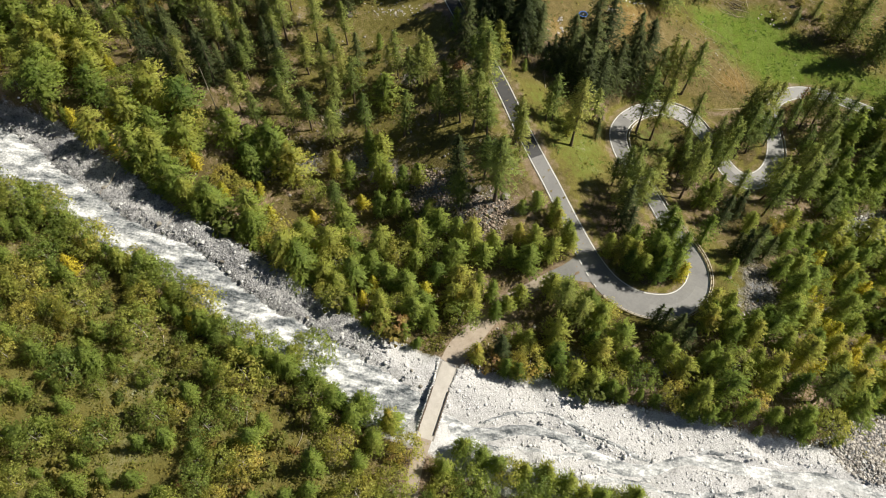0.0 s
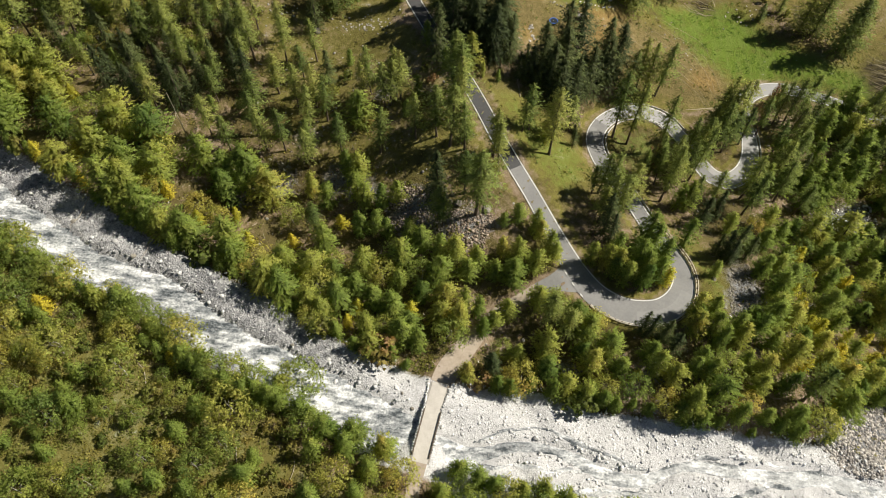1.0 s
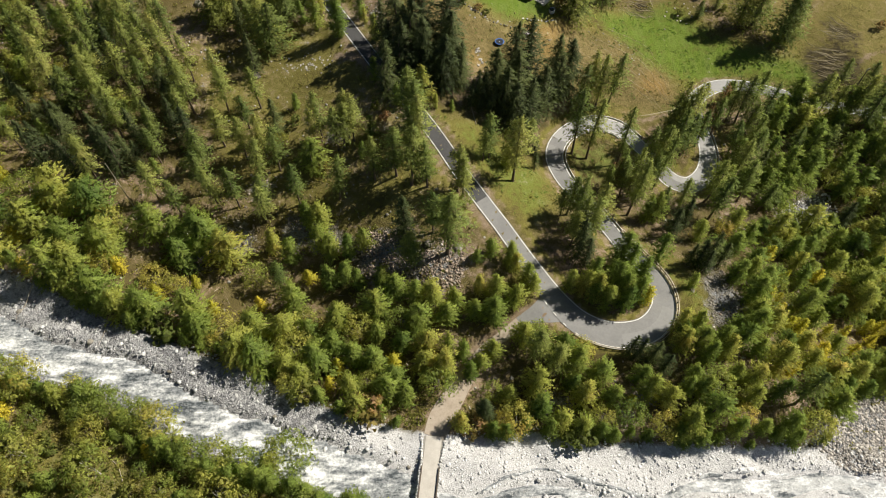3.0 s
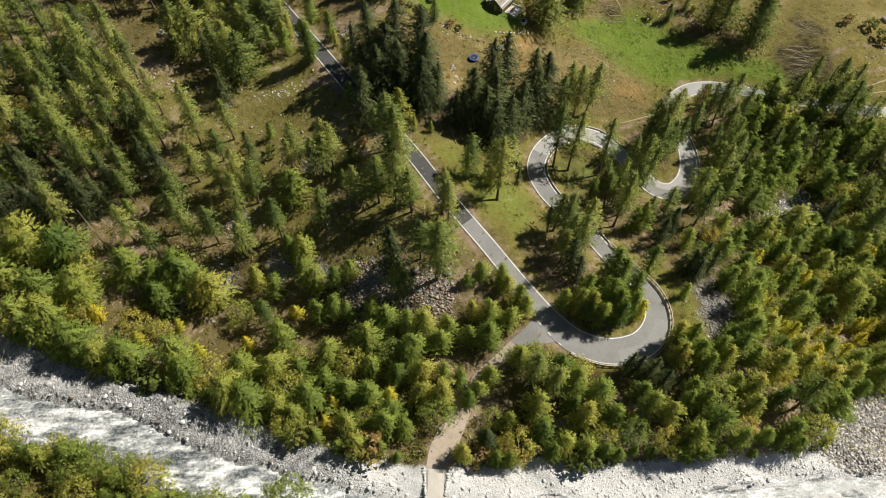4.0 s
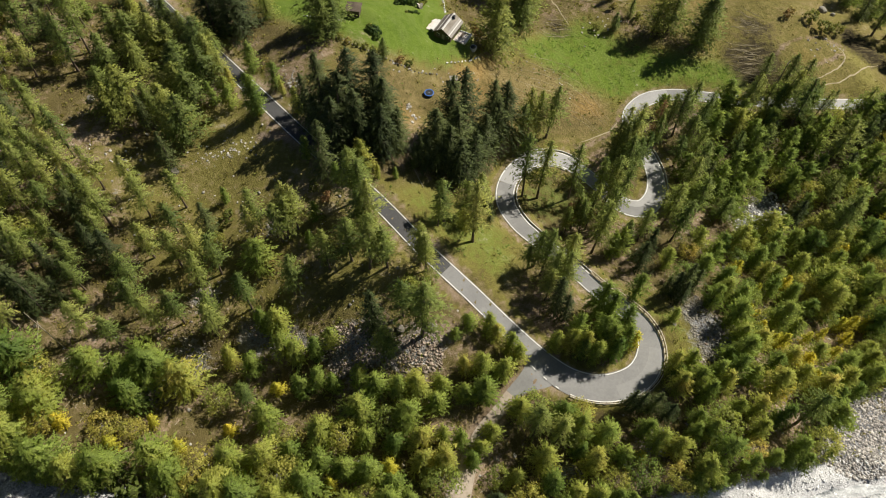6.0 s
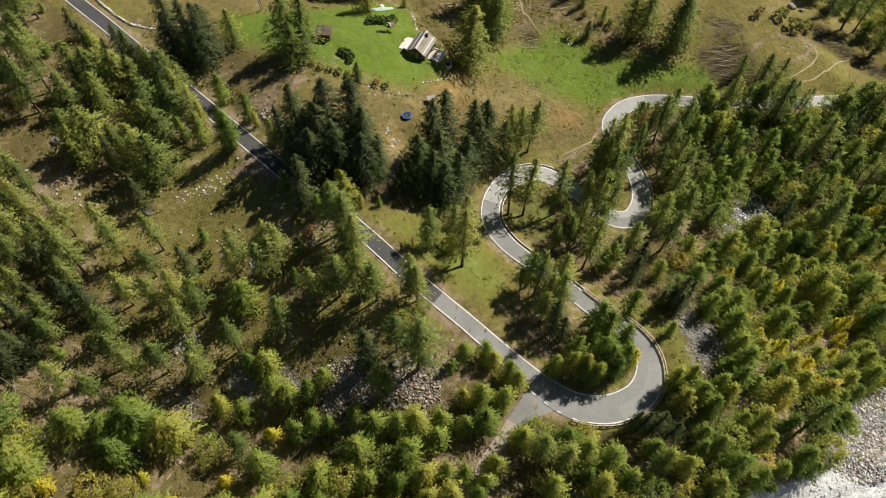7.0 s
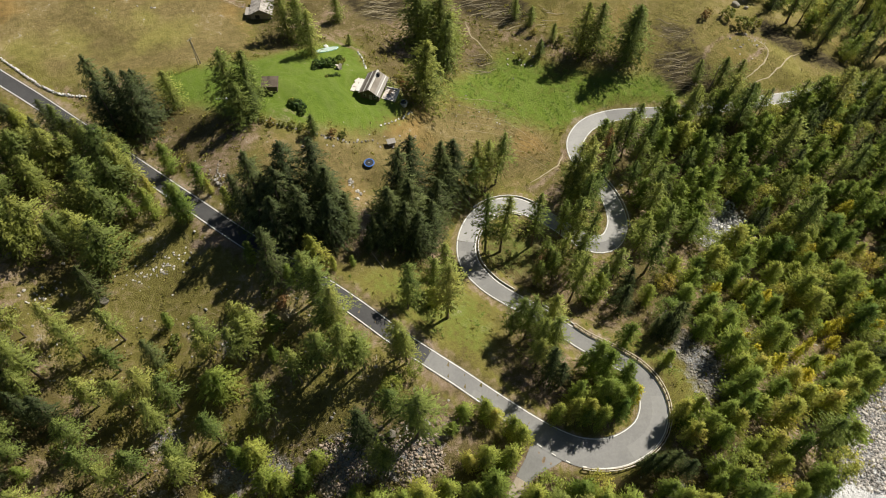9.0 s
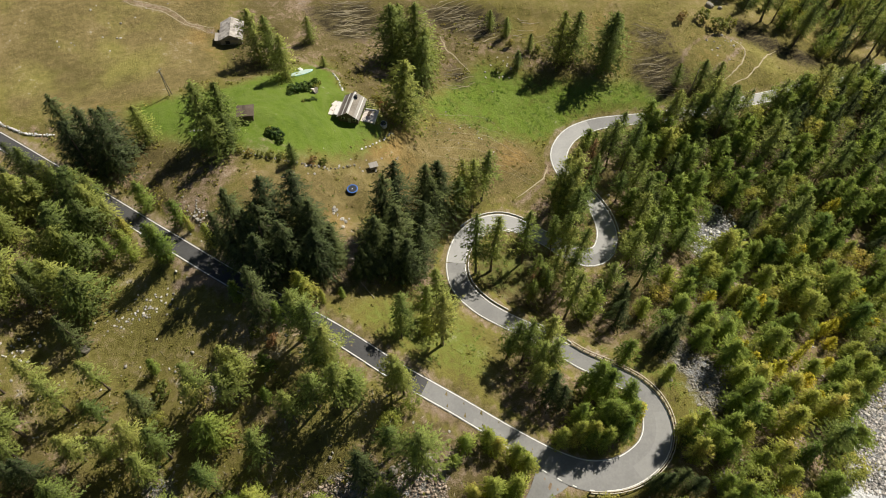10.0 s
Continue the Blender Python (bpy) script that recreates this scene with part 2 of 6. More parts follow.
WATER = [(-330, 190, 7), (-200, 140, 8), (-150, 124, 7.5), (-136.5, 119, 7.5), (-120.5, 111, 6.5), (-107, 104.5, 6), (-92, 97.5, 5), (-80.2, 95, 4.2), (-69.3, 90.5, 5), (-57, 82, 5.6),
         (-42.6, 75, 5.8), (-32.4, 71, 5.6), (-22.2, 66.5, 6), (-12.2, 61.5, 6.6), (-3, 58, 6.5), (3, 56, 4.6), (12, 55.5, 2.2), (22, 58.4, 1.5), (31, 58.8, 1.3), (39, 56.5, 1.7), (47, 53, 2.0),
         (56, 53.6, 1.6), (66, 57.2, 1.4), (76, 57.4, 1.7), (90, 56, 2.2), (106, 56, 2.6), (150, 40, 8), (330, 5, 8)]
water_line = smooth_line(WATER, 1.0)


def bank_y(line, x):
    return np.interp(x, line[:, 0], line[:, 1])


def bed(x):
    return -4.6 - 0.05 * np.clip(x, -400, 400)


def nearest(x, y, line, values):
    """Distance of plan points to a line, and its value (height, half width) there."""
    d = np.full(x.shape, 1e9)
    out = [np.zeros(x.shape) for _ in values]
    for k in range(0, len(line)):
        q = (x - line[k, 0]) ** 2 + (y - line[k, 1]) ** 2
        m = q < d
        d = np.where(m, q, d)
        for o, v in zip(out, values):
            o[m] = v[k]
    return np.sqrt(d), out


def ease(v):
    v = np.clip(v, 0, 1)
    return v * v * (3 - 2 * v)


def wobble(x, y, size, seed=0.0):
    """Cheap smooth plan noise between about -1 and 1."""
    a, b = x / size + seed, y / size - seed * 1.7
    return (np.sin(a * 1.3 + 1.7 * np.sin(b * 0.9 + seed)) + np.sin(b * 1.7 + 1.3 * np.sin(a * 1.1)) + np.sin((a + b) * 2.3 + seed) * 0.5 + np.sin((a - b) * 3.1) * 0.4) / 2.9


# level pads: plan place, flat radius, height
PADS = [(46.7, 224.5, 6.5, 9.6), (17.3, 228.3, 3.5, 18.6), (29.7, 279.4, 7.0, 5.2), (32.3, 195.3, 2.4, 12.4), (42.1, 201.6, 1.6, 9.4)]


def spur_height(x, y):
    """Height of the asphalt apron: the road's near its edge, the track's further down."""
    dr, (rz, w) = nearest(x, y, road_all, (road_z, road_all[:, 2] / 2))
    dt, (tz,) = nearest(x, y, track_all, (track_z,))
    k = ease((dr - w) / 5.0)
    return rz * (1 - k) + tz * k - 0.09


def land(x, y):
    """Height of the ground, with the river's bed cut in and the road's bench levelled."""
    x, y = np.atleast_1d(np.asarray(x, float)), np.atleast_1d(np.asarray(y, float))
    z = relief(x, y) + 0.35 * wobble(x, y, 9) + 0.15 * wobble(x, y, 3.1, 2.0)
    z = z + 0.9 * wobble(x, y, 5.5, 5.0) * ease((x - 112) / 20) * ease((y - (300 - 0.62 * x)) / 12)
    inside = np.minimum(bank_y(north, x) - y, y - bank_y(south, x))
    cut = ease((inside + 5.0) / 7.0)
    mid_y, half_w = np.interp(x, water_line[:, 0], water_line[:, 1]), np.interp(x, water_line[:, 0], water_line[:, 2])
    off = np.abs(y - mid_y + 0.8 * wobble(x, y, 3.5, 6.0)) - half_w
    along, over = 0.9 * x - 0.43 * y, 0.43 * x + 0.9 * y
    rills = 0.6 * np.sin(over / 1.9 + 1.6 * np.sin(along / 9.0) + 0.8 * np.sin(along / 3.7)) * ease(off / 3.0)
    shelf = 1.2 * ease(off / 1.0) - 0.25
    shelf = shelf + 0.8 * ease(off / 0.7) * (y > mid_y) * ease((x + 112) / 12) * ease((-14 - x) / 10)
    z = z * (1 - cut) + (shelf + rills + bed(x) + 0.3 * wobble(x, y, 4, 1.0) + 0.15 * wobble(x, y, 1.7, 3.0)) * cut
    for px, py, pr, pz in PADS:
        k = 1 - ease((np.hypot(x - px, y - py) - pr) / 5.0)
        z = z * (1 - k) + pz * k
    box = (x > -110) & (x < 320) & (y > -20) & (y < 350)
    if box.any():
        bx, by, bz = x[box], y[box], z[box]
        for line, lz, extra in ((track_all, track_z, 0.5), (track2, track2_z, 0.5), (road_all, road_z, 0.9)):
            d, (rz, w) = nearest(bx, by, line, (lz, line[:, 2] / 2))
            k = 1 - ease((d - w - extra) / 5.0)
            bz = bz * (1 - k) + (rz - 0.12) * k
        d, (rz, w) = nearest(bx, by, track_all[:12], (track_z[:12], track_all[:12, 2] / 2))
        bz = np.where(d < w + 1.5, np.minimum(bz, spur_height(bx, by) - 0.12), bz)
        z[box] = bz
    return z


def ground_at(x, y):
    return float(land(x, y)[0])


def inside_poly(x, y, poly):
    res = np.zeros(np.shape(x), bool)
    for (x0, y0), (x1, y1) in zip(poly, poly[1:] + poly[:1]):
        if y0 != y1:
            res ^= ((y0 > y) != (y1 > y)) & (x < (x1 - x0) * (y - y0) / (y1 - y0) + x0)
    return res


LAWN = [(-12, 258), (4, 254), (21, 252), (36, 253), (53, 257), (49, 237), (54, 216), (37, 206), (26, 210), (15, 213), (4, 226), (-11, 243)]
MEADOW = [(-140, 420), (120, 420), (40, 300), (22, 275), (20, 256), (-10, 259), (-40, 268), (-100, 370)]
GREEN_SLOPE = [(60, 226), (88, 234), (107, 240), (120, 222), (150, 199), (156, 186), (123, 198), (103, 197), (92, 206), (74, 222)]
DRY_SLOPE = [(24, 204), (58, 217), (86, 221), (101, 196), (99, 185), (82, 181), (80, 184), (50, 190), (40, 188), (22, 184), (-4, 200), (10, 212)]
UPPER_SLOPE = [(60, 300), (126, 262), (121, 244), (150, 200), (176, 179), (232, 170), (330, 168), (420, 420), (120, 420)]
CLEARING = [(-68, 222), (-58, 190), (-34, 208), (-16, 197), (-3, 172), (-10, 160), (-26, 172), (-44, 178), (-62, 186)]
LOOP_GRASS = [(51, 160), (56, 154), (64, 152), (74, 158), (74, 168), (64, 174), (55, 171)]
BARE_STRIP = [(-100, 158), (-72, 146), (-46, 136), (-44, 128), (-72, 131), (-104, 146)]
EAST_GRASS = [(71, 96), (80, 98), (82, 108), (78, 120), (68, 128), (64, 134), (70, 116), (73, 106)]
BARE_PATCHES = [[(11, 221), (20, 217), (19, 211), (10, 215)], [(14, 134), (21, 131), (25, 122), (24, 114), (17, 113), (17, 124)], [(36, 102), (41, 101), (42, 97), (38, 97)], [(8, 179), (22, 181), (32, 174), (24, 174)], [(-18, 152), (-6, 152), (-8, 144), (-20, 145)]]
GRASSY_HILL = [(-64, 190), (-52, 150), (-24, 136), (14, 130), (18, 138), (-6, 172), (-24, 182), (-48, 196)]
VERGE = [(9, 165), (26, 164), (47, 148), (36, 128), (24, 140)]
SCREES = [[(-15, 131), (1, 128), (1, 117), (-15, 118)], [(3, 123), (15, 121), (13, 112), (2, 113)], [(89, 120), (91, 114), (93, 104), (89, 95), (82, 97), (82, 106), (84, 114)],
          [(115, 78), (100, 67), (108, 58), (150, 60), (150, 84)],
          [(118, 144), (140, 150), (142, 138), (120, 134)]]
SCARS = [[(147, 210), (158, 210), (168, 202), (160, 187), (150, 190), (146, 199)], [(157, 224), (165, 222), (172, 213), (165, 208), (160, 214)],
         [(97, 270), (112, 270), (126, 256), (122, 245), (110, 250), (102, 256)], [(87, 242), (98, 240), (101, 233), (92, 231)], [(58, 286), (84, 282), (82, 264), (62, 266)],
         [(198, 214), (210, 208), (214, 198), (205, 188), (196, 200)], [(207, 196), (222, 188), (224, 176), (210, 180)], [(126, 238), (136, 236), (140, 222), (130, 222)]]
ROCKY = [(72, 81.5, 4), (94, 102, 5), (38, 79.5, 3), (61, 80.5, 4), (110, 105, 4), (34, 82, 2.5), (-32, 135, 6), (-22, 130, 4), (-49, 134, 6), (-43, 149, 4), (-20, 162, 3.5), (-60, 128, 5)]
SOUTH_GLADE = [(-130, 92), (-84, 80), (-46, 60), (-8, 42), (-6, 5), (-140, 5)]


def part(name, bm, material, parent, label=""):
    """One mesh object under a thing or a part."""
    me = bm
    if isinstance(bm, bmesh.types.BMesh):
        me = bpy.data.meshes.new(name)
        bm.to_mesh(me)
        bm.free()
    if not me.materials:
        me.materials.append(material)
    ob = new(name, me)
    ob.parent = parent
    if label:
        ob["label"] = label
    return ob


def mesh_of(name, verts, faces, material, smooth=False):
    me = bpy.data.meshes.new(name)
    verts, faces = np.asarray(verts, np.float32), np.asarray(faces, np.int32)
    me.vertices.add(len(verts))
    me.vertices.foreach_set("co", verts.ravel())
    n = faces.shape[1]
    me.loops.add(faces.size)
    me.loops.foreach_set("vertex_index", faces.ravel())
    me.polygons.add(len(faces))
    me.polygons.foreach_set("loop_start", np.arange(0, faces.size, n, dtype=np.int32))
    if smooth:
        me.polygons.foreach_set("use_smooth", np.ones(len(faces), bool))
    me.update()
    me.validate()
    me.materials.append(material)
    return me


# ---- ground ----
def ground_material():
    m, nt, b = mat("ground", 0.95, 0, 0.1)
    at = coords(nt)
    n1, n2, n3 = noise_of(nt, at, 0.06, 4), noise_of(nt, at, 0.5, 5, 0.7), noise_of(nt, at, 4.0, 4, 0.7)
    mixed = maths(nt, "ADD", maths(nt, "MULTIPLY", n1, 0.4), maths(nt, "ADD", maths(nt, "MULTIPLY", n2, 0.35), maths(nt, "MULTIPLY", n3, 0.25)))
    rough_grass = ramp(nt, mixed, [(0.36, (0.08, 0.064, 0.03)), (0.45, (0.135, 0.122, 0.034)), (0.53, (0.18, 0.165, 0.048)), (0.58, (0.225, 0.19, 0.08)), (0.66, (0.3, 0.25, 0.15))])
    streak_map = node(nt, "ShaderNodeMapping", Scale=(0.12, 0.9, 1.0), Rotation=(0, 0, 0.57))
    nt.links.new(at, streak_map.inputs[0])
    streaks = noise_of(nt, streak_map.outputs[0], 1.0, 5, 0.65)
    dry_mix = maths(nt, "ADD", maths(nt, "MULTIPLY", mixed, 0.86), maths(nt, "MULTIPLY", streaks, 0.14))
    lawn = ramp(nt, mixed, [(0.35, (0.07, 0.115, 0.017)), (0.55, (0.115, 0.17, 0.025)), (0.7, (0.165, 0.19, 0.045))])
    dry = ramp(nt, dry_mix, [(0.36, (0.07, 0.058, 0.026)), (0.46, (0.13, 0.105, 0.045)), (0.54, (0.19, 0.15, 0.065)), (0.64, (0.28, 0.225, 0.13))])
    broad = noise_of(nt, at, 0.035, 3, 0.55)
    dry = mix(nt, dry, ramp(nt, mixed, [(0.38, (0.12, 0.112, 0.035)), (0.55, (0.21, 0.19, 0.06)), (0.66, (0.29, 0.24, 0.11))]), step(nt, broad, 0.55, 0.68))
    dry = mix(nt, dry, ramp(nt, mixed, [(0.38, (0.13, 0.08, 0.035)), (0.55, (0.26, 0.17, 0.06)), (0.66, (0.34, 0.25, 0.13))]), maths(nt, "MULTIPLY", step(nt, broad, 0.47, 0.37), 0.7))
    mown_map = node(nt, "ShaderNodeMapping", Scale=(0.5, 0.07, 1.0), Rotation=(0, 0, -0.9))
    nt.links.new(at, mown_map.inputs[0])
    mown = noise_of(nt, mown_map.outputs[0], 1.0, 3, 0.5)
    lawn = mix(nt, lawn, (0.16, 0.195, 0.06), maths(nt, "MULTIPLY", step(nt, mown, 0.42, 0.62), 0.3))
    floor = ramp(nt, mixed, [(0.38, (0.03, 0.022, 0.014)), (0.45, (0.085, 0.058, 0.034)), (0.5, (0.115, 0.1, 0.04)), (0.54, (0.2, 0.145, 0.095)), (0.62, (0.32, 0.25, 0.195))])
    vor = node(nt, "ShaderNodeTexVoronoi", Scale=2.6)
    jig = nt.nodes.new("ShaderNodeVectorMath")
    jig.operation = "MULTIPLY_ADD"
    blur = node(nt, "ShaderNodeTexNoise", Scale=1.4, Detail=3.0)
    nt.links.new(at, blur.inputs["Vector"])
    nt.links.new(blur.outputs["Color"], jig.inputs[0])
    jig.inputs[1].default_value = (1.6, 1.6, 1.6)
    nt.links.new(at, jig.inputs[2])
    nt.links.new(jig.outputs[0], vor.inputs["Vector"])
    stones = ramp(nt, maths(nt, "ADD", maths(nt, "MULTIPLY", vor.outputs["Distance"], -0.32), maths(nt, "ADD", maths(nt, "MULTIPLY", n3, 0.75), maths(nt, "MULTIPLY", n2, 0.5))),
                  [(0.2, (0.075, 0.077, 0.084)), (0.45, (0.2, 0.205, 0.22)), (0.7, (0.4, 0.408, 0.425))])
    bar = ramp(nt, maths(nt, "ADD", maths(nt, "MULTIPLY", vor.outputs["Distance"], -0.25), maths(nt, "ADD", maths(nt, "MULTIPLY", n3, 0.75), maths(nt, "MULTIPLY", n2, 0.5))),
               [(0.2, (0.2, 0.2, 0.205)), (0.42, (0.46, 0.46, 0.472)), (0.68, (0.68, 0.68, 0.7))])
    dirt = ramp(nt, mixed, [(0.35, (0.13, 0.09, 0.058)), (0.5, (0.22, 0.165, 0.115)), (0.65, (0.36, 0.29, 0.225))])
    col = rough_grass
    edge = maths(nt, "ADD", maths(nt, "MULTIPLY", maths(nt, "SUBTRACT", n2, 0.5), 1.3), maths(nt, "MULTIPLY", maths(nt, "SUBTRACT", n1, 0.5), 0.8))
    for name, tone in (("floor", floor), ("dry", dry), ("lawn", lawn), ("dirt", dirt), ("rock", stones), ("bar", bar)):
        a = nt.nodes.new("ShaderNodeAttribute")
        a.attribute_name = name
        f = step(nt, maths(nt, "ADD", a.outputs["Fac"], edge), 0.25, 0.75)
        col = mix(nt, col, tone, f)
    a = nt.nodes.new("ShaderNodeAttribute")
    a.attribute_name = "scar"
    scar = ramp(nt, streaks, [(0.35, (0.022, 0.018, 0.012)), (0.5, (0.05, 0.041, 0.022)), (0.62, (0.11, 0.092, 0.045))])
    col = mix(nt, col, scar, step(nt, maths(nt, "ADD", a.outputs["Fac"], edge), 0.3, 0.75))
    nt.links.new(col, b.inputs["Base Color"])
    rk = nt.nodes.new("ShaderNodeAttribute")
    rk.attribute_name = "rock"
    cobble = maths(nt, "MULTIPLY", maths(nt, "MULTIPLY", vor.outputs["Distance"], -3.6), rk.outputs["Fac"])
    bump(nt, b, maths(nt, "ADD", cobble, maths(nt, "ADD", n3, maths(nt, "MULTIPLY", n2, 2.0))), 0.8, 0.28)
    return m


def axis(lo, hi, fine, far):
    mid = np.arange(lo, hi + fine, fine)
    grow = np.cumsum(1.35 ** np.arange(1, 60) * fine)
    grow = grow[grow < far]
    return np.concatenate([(lo - grow)[::-1], mid, mid[-1] + grow])


def soft_mask(x, y, polys):
    m = np.zeros(x.shape)
    for p in polys:
        m = np.maximum(m, inside_poly(x + 1.6 * wobble(x, y, 5, 4.0), y + 1.6 * wobble(x, y, 5, 7.0), p).astype(float))
    m = m.reshape(len(gy), len(gx))
    for _ in range(3):
        m = (m + np.roll(m, 1, 0) + np.roll(m, -1, 0)) / 3
        m = (m + np.roll(m, 1, 1) + np.roll(m, -1, 1)) / 3
        m = (m + np.roll(m, 2, 0) + np.roll(m, -2, 0) + np.roll(m, 2, 1) + np.roll(m, -2, 1)) / 5
    return m.ravel()


gx, gy = axis(-165, 290, 1.3, 2600), axis(15, 335, 1.3, 2600)
GX, GY = np.meshgrid(gx, gy)
flat_x, flat_y = GX.ravel(), GY.ravel()
flat_z = land(flat_x, flat_y)
nx, ny = len(gx), len(gy)
idx = np.arange(nx * ny).reshape(ny, nx)
quads = np.stack([idx[:-1, :-1], idx[:-1, 1:], idx[1:, 1:], idx[1:, :-1]], -1).reshape(-1, 4)
ground_mesh = mesh_of("ground", np.stack([flat_x, flat_y, flat_z], 1), quads, ground_material(), True)
river_in = np.minimum(bank_y(north, flat_x) - flat_y, flat_y - bank_y(south, flat_x))
near_box = (flat_x > -160) & (flat_x < 320) & (flat_y > 0) & (flat_y < 360)
road_d = np.full(flat_x.shape, 99.0)
road_d[near_box] = nearest(flat_x[near_box], flat_y[near_box], road_all, (road_z, ))[0]
track_d = np.full(flat_x.shape, 99.0)
track_d[near_box] = np.minimum(nearest(flat_x[near_box], flat_y[near_box], track_all, (track_z, ))[0], nearest(flat_x[near_box], flat_y[near_box], track2, (track2_z, ))[0])
meadowish = soft_mask(flat_x, flat_y, [LAWN, MEADOW, GREEN_SLOPE, DRY_SLOPE, UPPER_SLOPE, VERGE, CLEARING])
footpaths = np.zeros(flat_x.shape)
for path, wide in (([(4, 309), (14.7, 299), (18.6, 291), (24.7, 285)], 1.6), ([(80, 181), (86, 182), (93, 184), (99, 189)], 1.0), ([(44, 262), (50, 252), (54, 246)], 1.2), ([(-20, 190), (4, 178), (14, 174)], 1.0), ([(160, 196), (172, 204), (186, 206), (196, 200)], 0.8), ([(160, 190), (176, 192), (192, 196)], 0.8)):
    pl = smooth_line(path)
    pd = np.full(flat_x.shape, 99.0)
    pd[near_box] = nearest(flat_x[near_box], flat_y[near_box], pl, (pl[:, 0],))[0]
    footpaths = np.maximum(footpaths, 1 - np.clip((pd - wide * 0.5) / 1.2, 0, 1))
covers = {
    "lawn": soft_mask(flat_x, flat_y, [LAWN]) + 0.72 * soft_mask(flat_x, flat_y, [GREEN_SLOPE]) + 0.5 * soft_mask(flat_x, flat_y, [VERGE, LOOP_GRASS]) + 0.12 * soft_mask(flat_x, flat_y, [CLEARING, GRASSY_HILL]) + 0.3 * soft_mask(flat_x, flat_y, [SOUTH_GLADE]) + 0.5 * soft_mask(flat_x, flat_y, [EAST_GRASS]),
    "dry": soft_mask(flat_x, flat_y, [MEADOW, DRY_SLOPE]) * 0.8 + soft_mask(flat_x, flat_y, [CLEARING, GRASSY_HILL]) * 0.42 + soft_mask(flat_x, flat_y, [UPPER_SLOPE]) * 0.5,
    "floor": (1 - meadowish) * (1 - soft_mask(flat_x, flat_y, [EAST_GRASS])) * (0.7 - 0.3 * soft_mask(flat_x, flat_y, [SOUTH_GLADE]) - 0.4 * soft_mask(flat_x, flat_y, [GRASSY_HILL])) * (road_d > 6),
    "dirt": 0.18 * soft_mask(flat_x, flat_y, [VERGE, CLEARING]) + 0.12 * soft_mask(flat_x, flat_y, [GRASSY_HILL]) + 0.6 * soft_mask(flat_x, flat_y, BARE_PATCHES) + np.maximum(0.75 * footpaths, 1 - np.clip((track_d - 2.2) / 2.5, 0, 1)) + 0.5 * (road_d < 5),
    "rock": np.maximum(sum(0.75 * np.exp(-((flat_x - a) ** 2 + (flat_y - b) ** 2) / (c * c)) for a, b, c in ROCKY), np.maximum(0.9 * soft_mask(flat_x, flat_y, SCREES), ease((river_in + 1.5) / 2.5) * (1 - ease((flat_x + 24) / 14)))),
    "bar": ease((river_in + 1.5) / 2.5) * (0.5 + 0.5 * ease((flat_x + 28) / 14)),
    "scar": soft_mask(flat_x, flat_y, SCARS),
}
for name, v in covers.items():
    a = ground_mesh.attributes.new(name, "FLOAT", "POINT")
    a.data.foreach_set("value", np.clip(v, 0, 1).astype(np.float32))
tagged(new("ground", ground_mesh), "alpine valley ground with grass, forest floor and gravel", "ground", kind="structure")


# ---- road ----
def ribbon(line, z, half, lift, material, name, across=4):
    """A strip along a plan line; half gives its two edges as offsets from the middle."""
    d = np.gradient(line[:, :2], axis=0)
    d /= np.linalg.norm(d, axis=1)[:, None]
    n = np.stack([-d[:, 1], d[:, 0]], 1)
    lo, hi = half
    verts, faces = [], []
    for k in range(len(line)):
        for c in range(across + 1):
            o = lo[k] + (hi[k] - lo[k]) * c / across
            verts.append((line[k, 0] + n[k, 0] * o, line[k, 1] + n[k, 1] * o, z[k] + lift))
    w = across + 1
    for k in range(len(line) - 1):
        for c in range(across):
            faces.append((k * w + c, (k + 1) * w + c, (k + 1) * w + c + 1, k * w + c + 1))
    return mesh_of(name, verts, faces, material)


def span(points):
    a, b = np.array(points[0][:2]), np.array(points[-1][:2])
    i = int(np.argmin(((road_all[:, :2] - a) ** 2).sum(1)))
    j = int(np.argmin(((road_all[:, :2] - b) ** 2).sum(1)))
    return slice(i, j + 1)


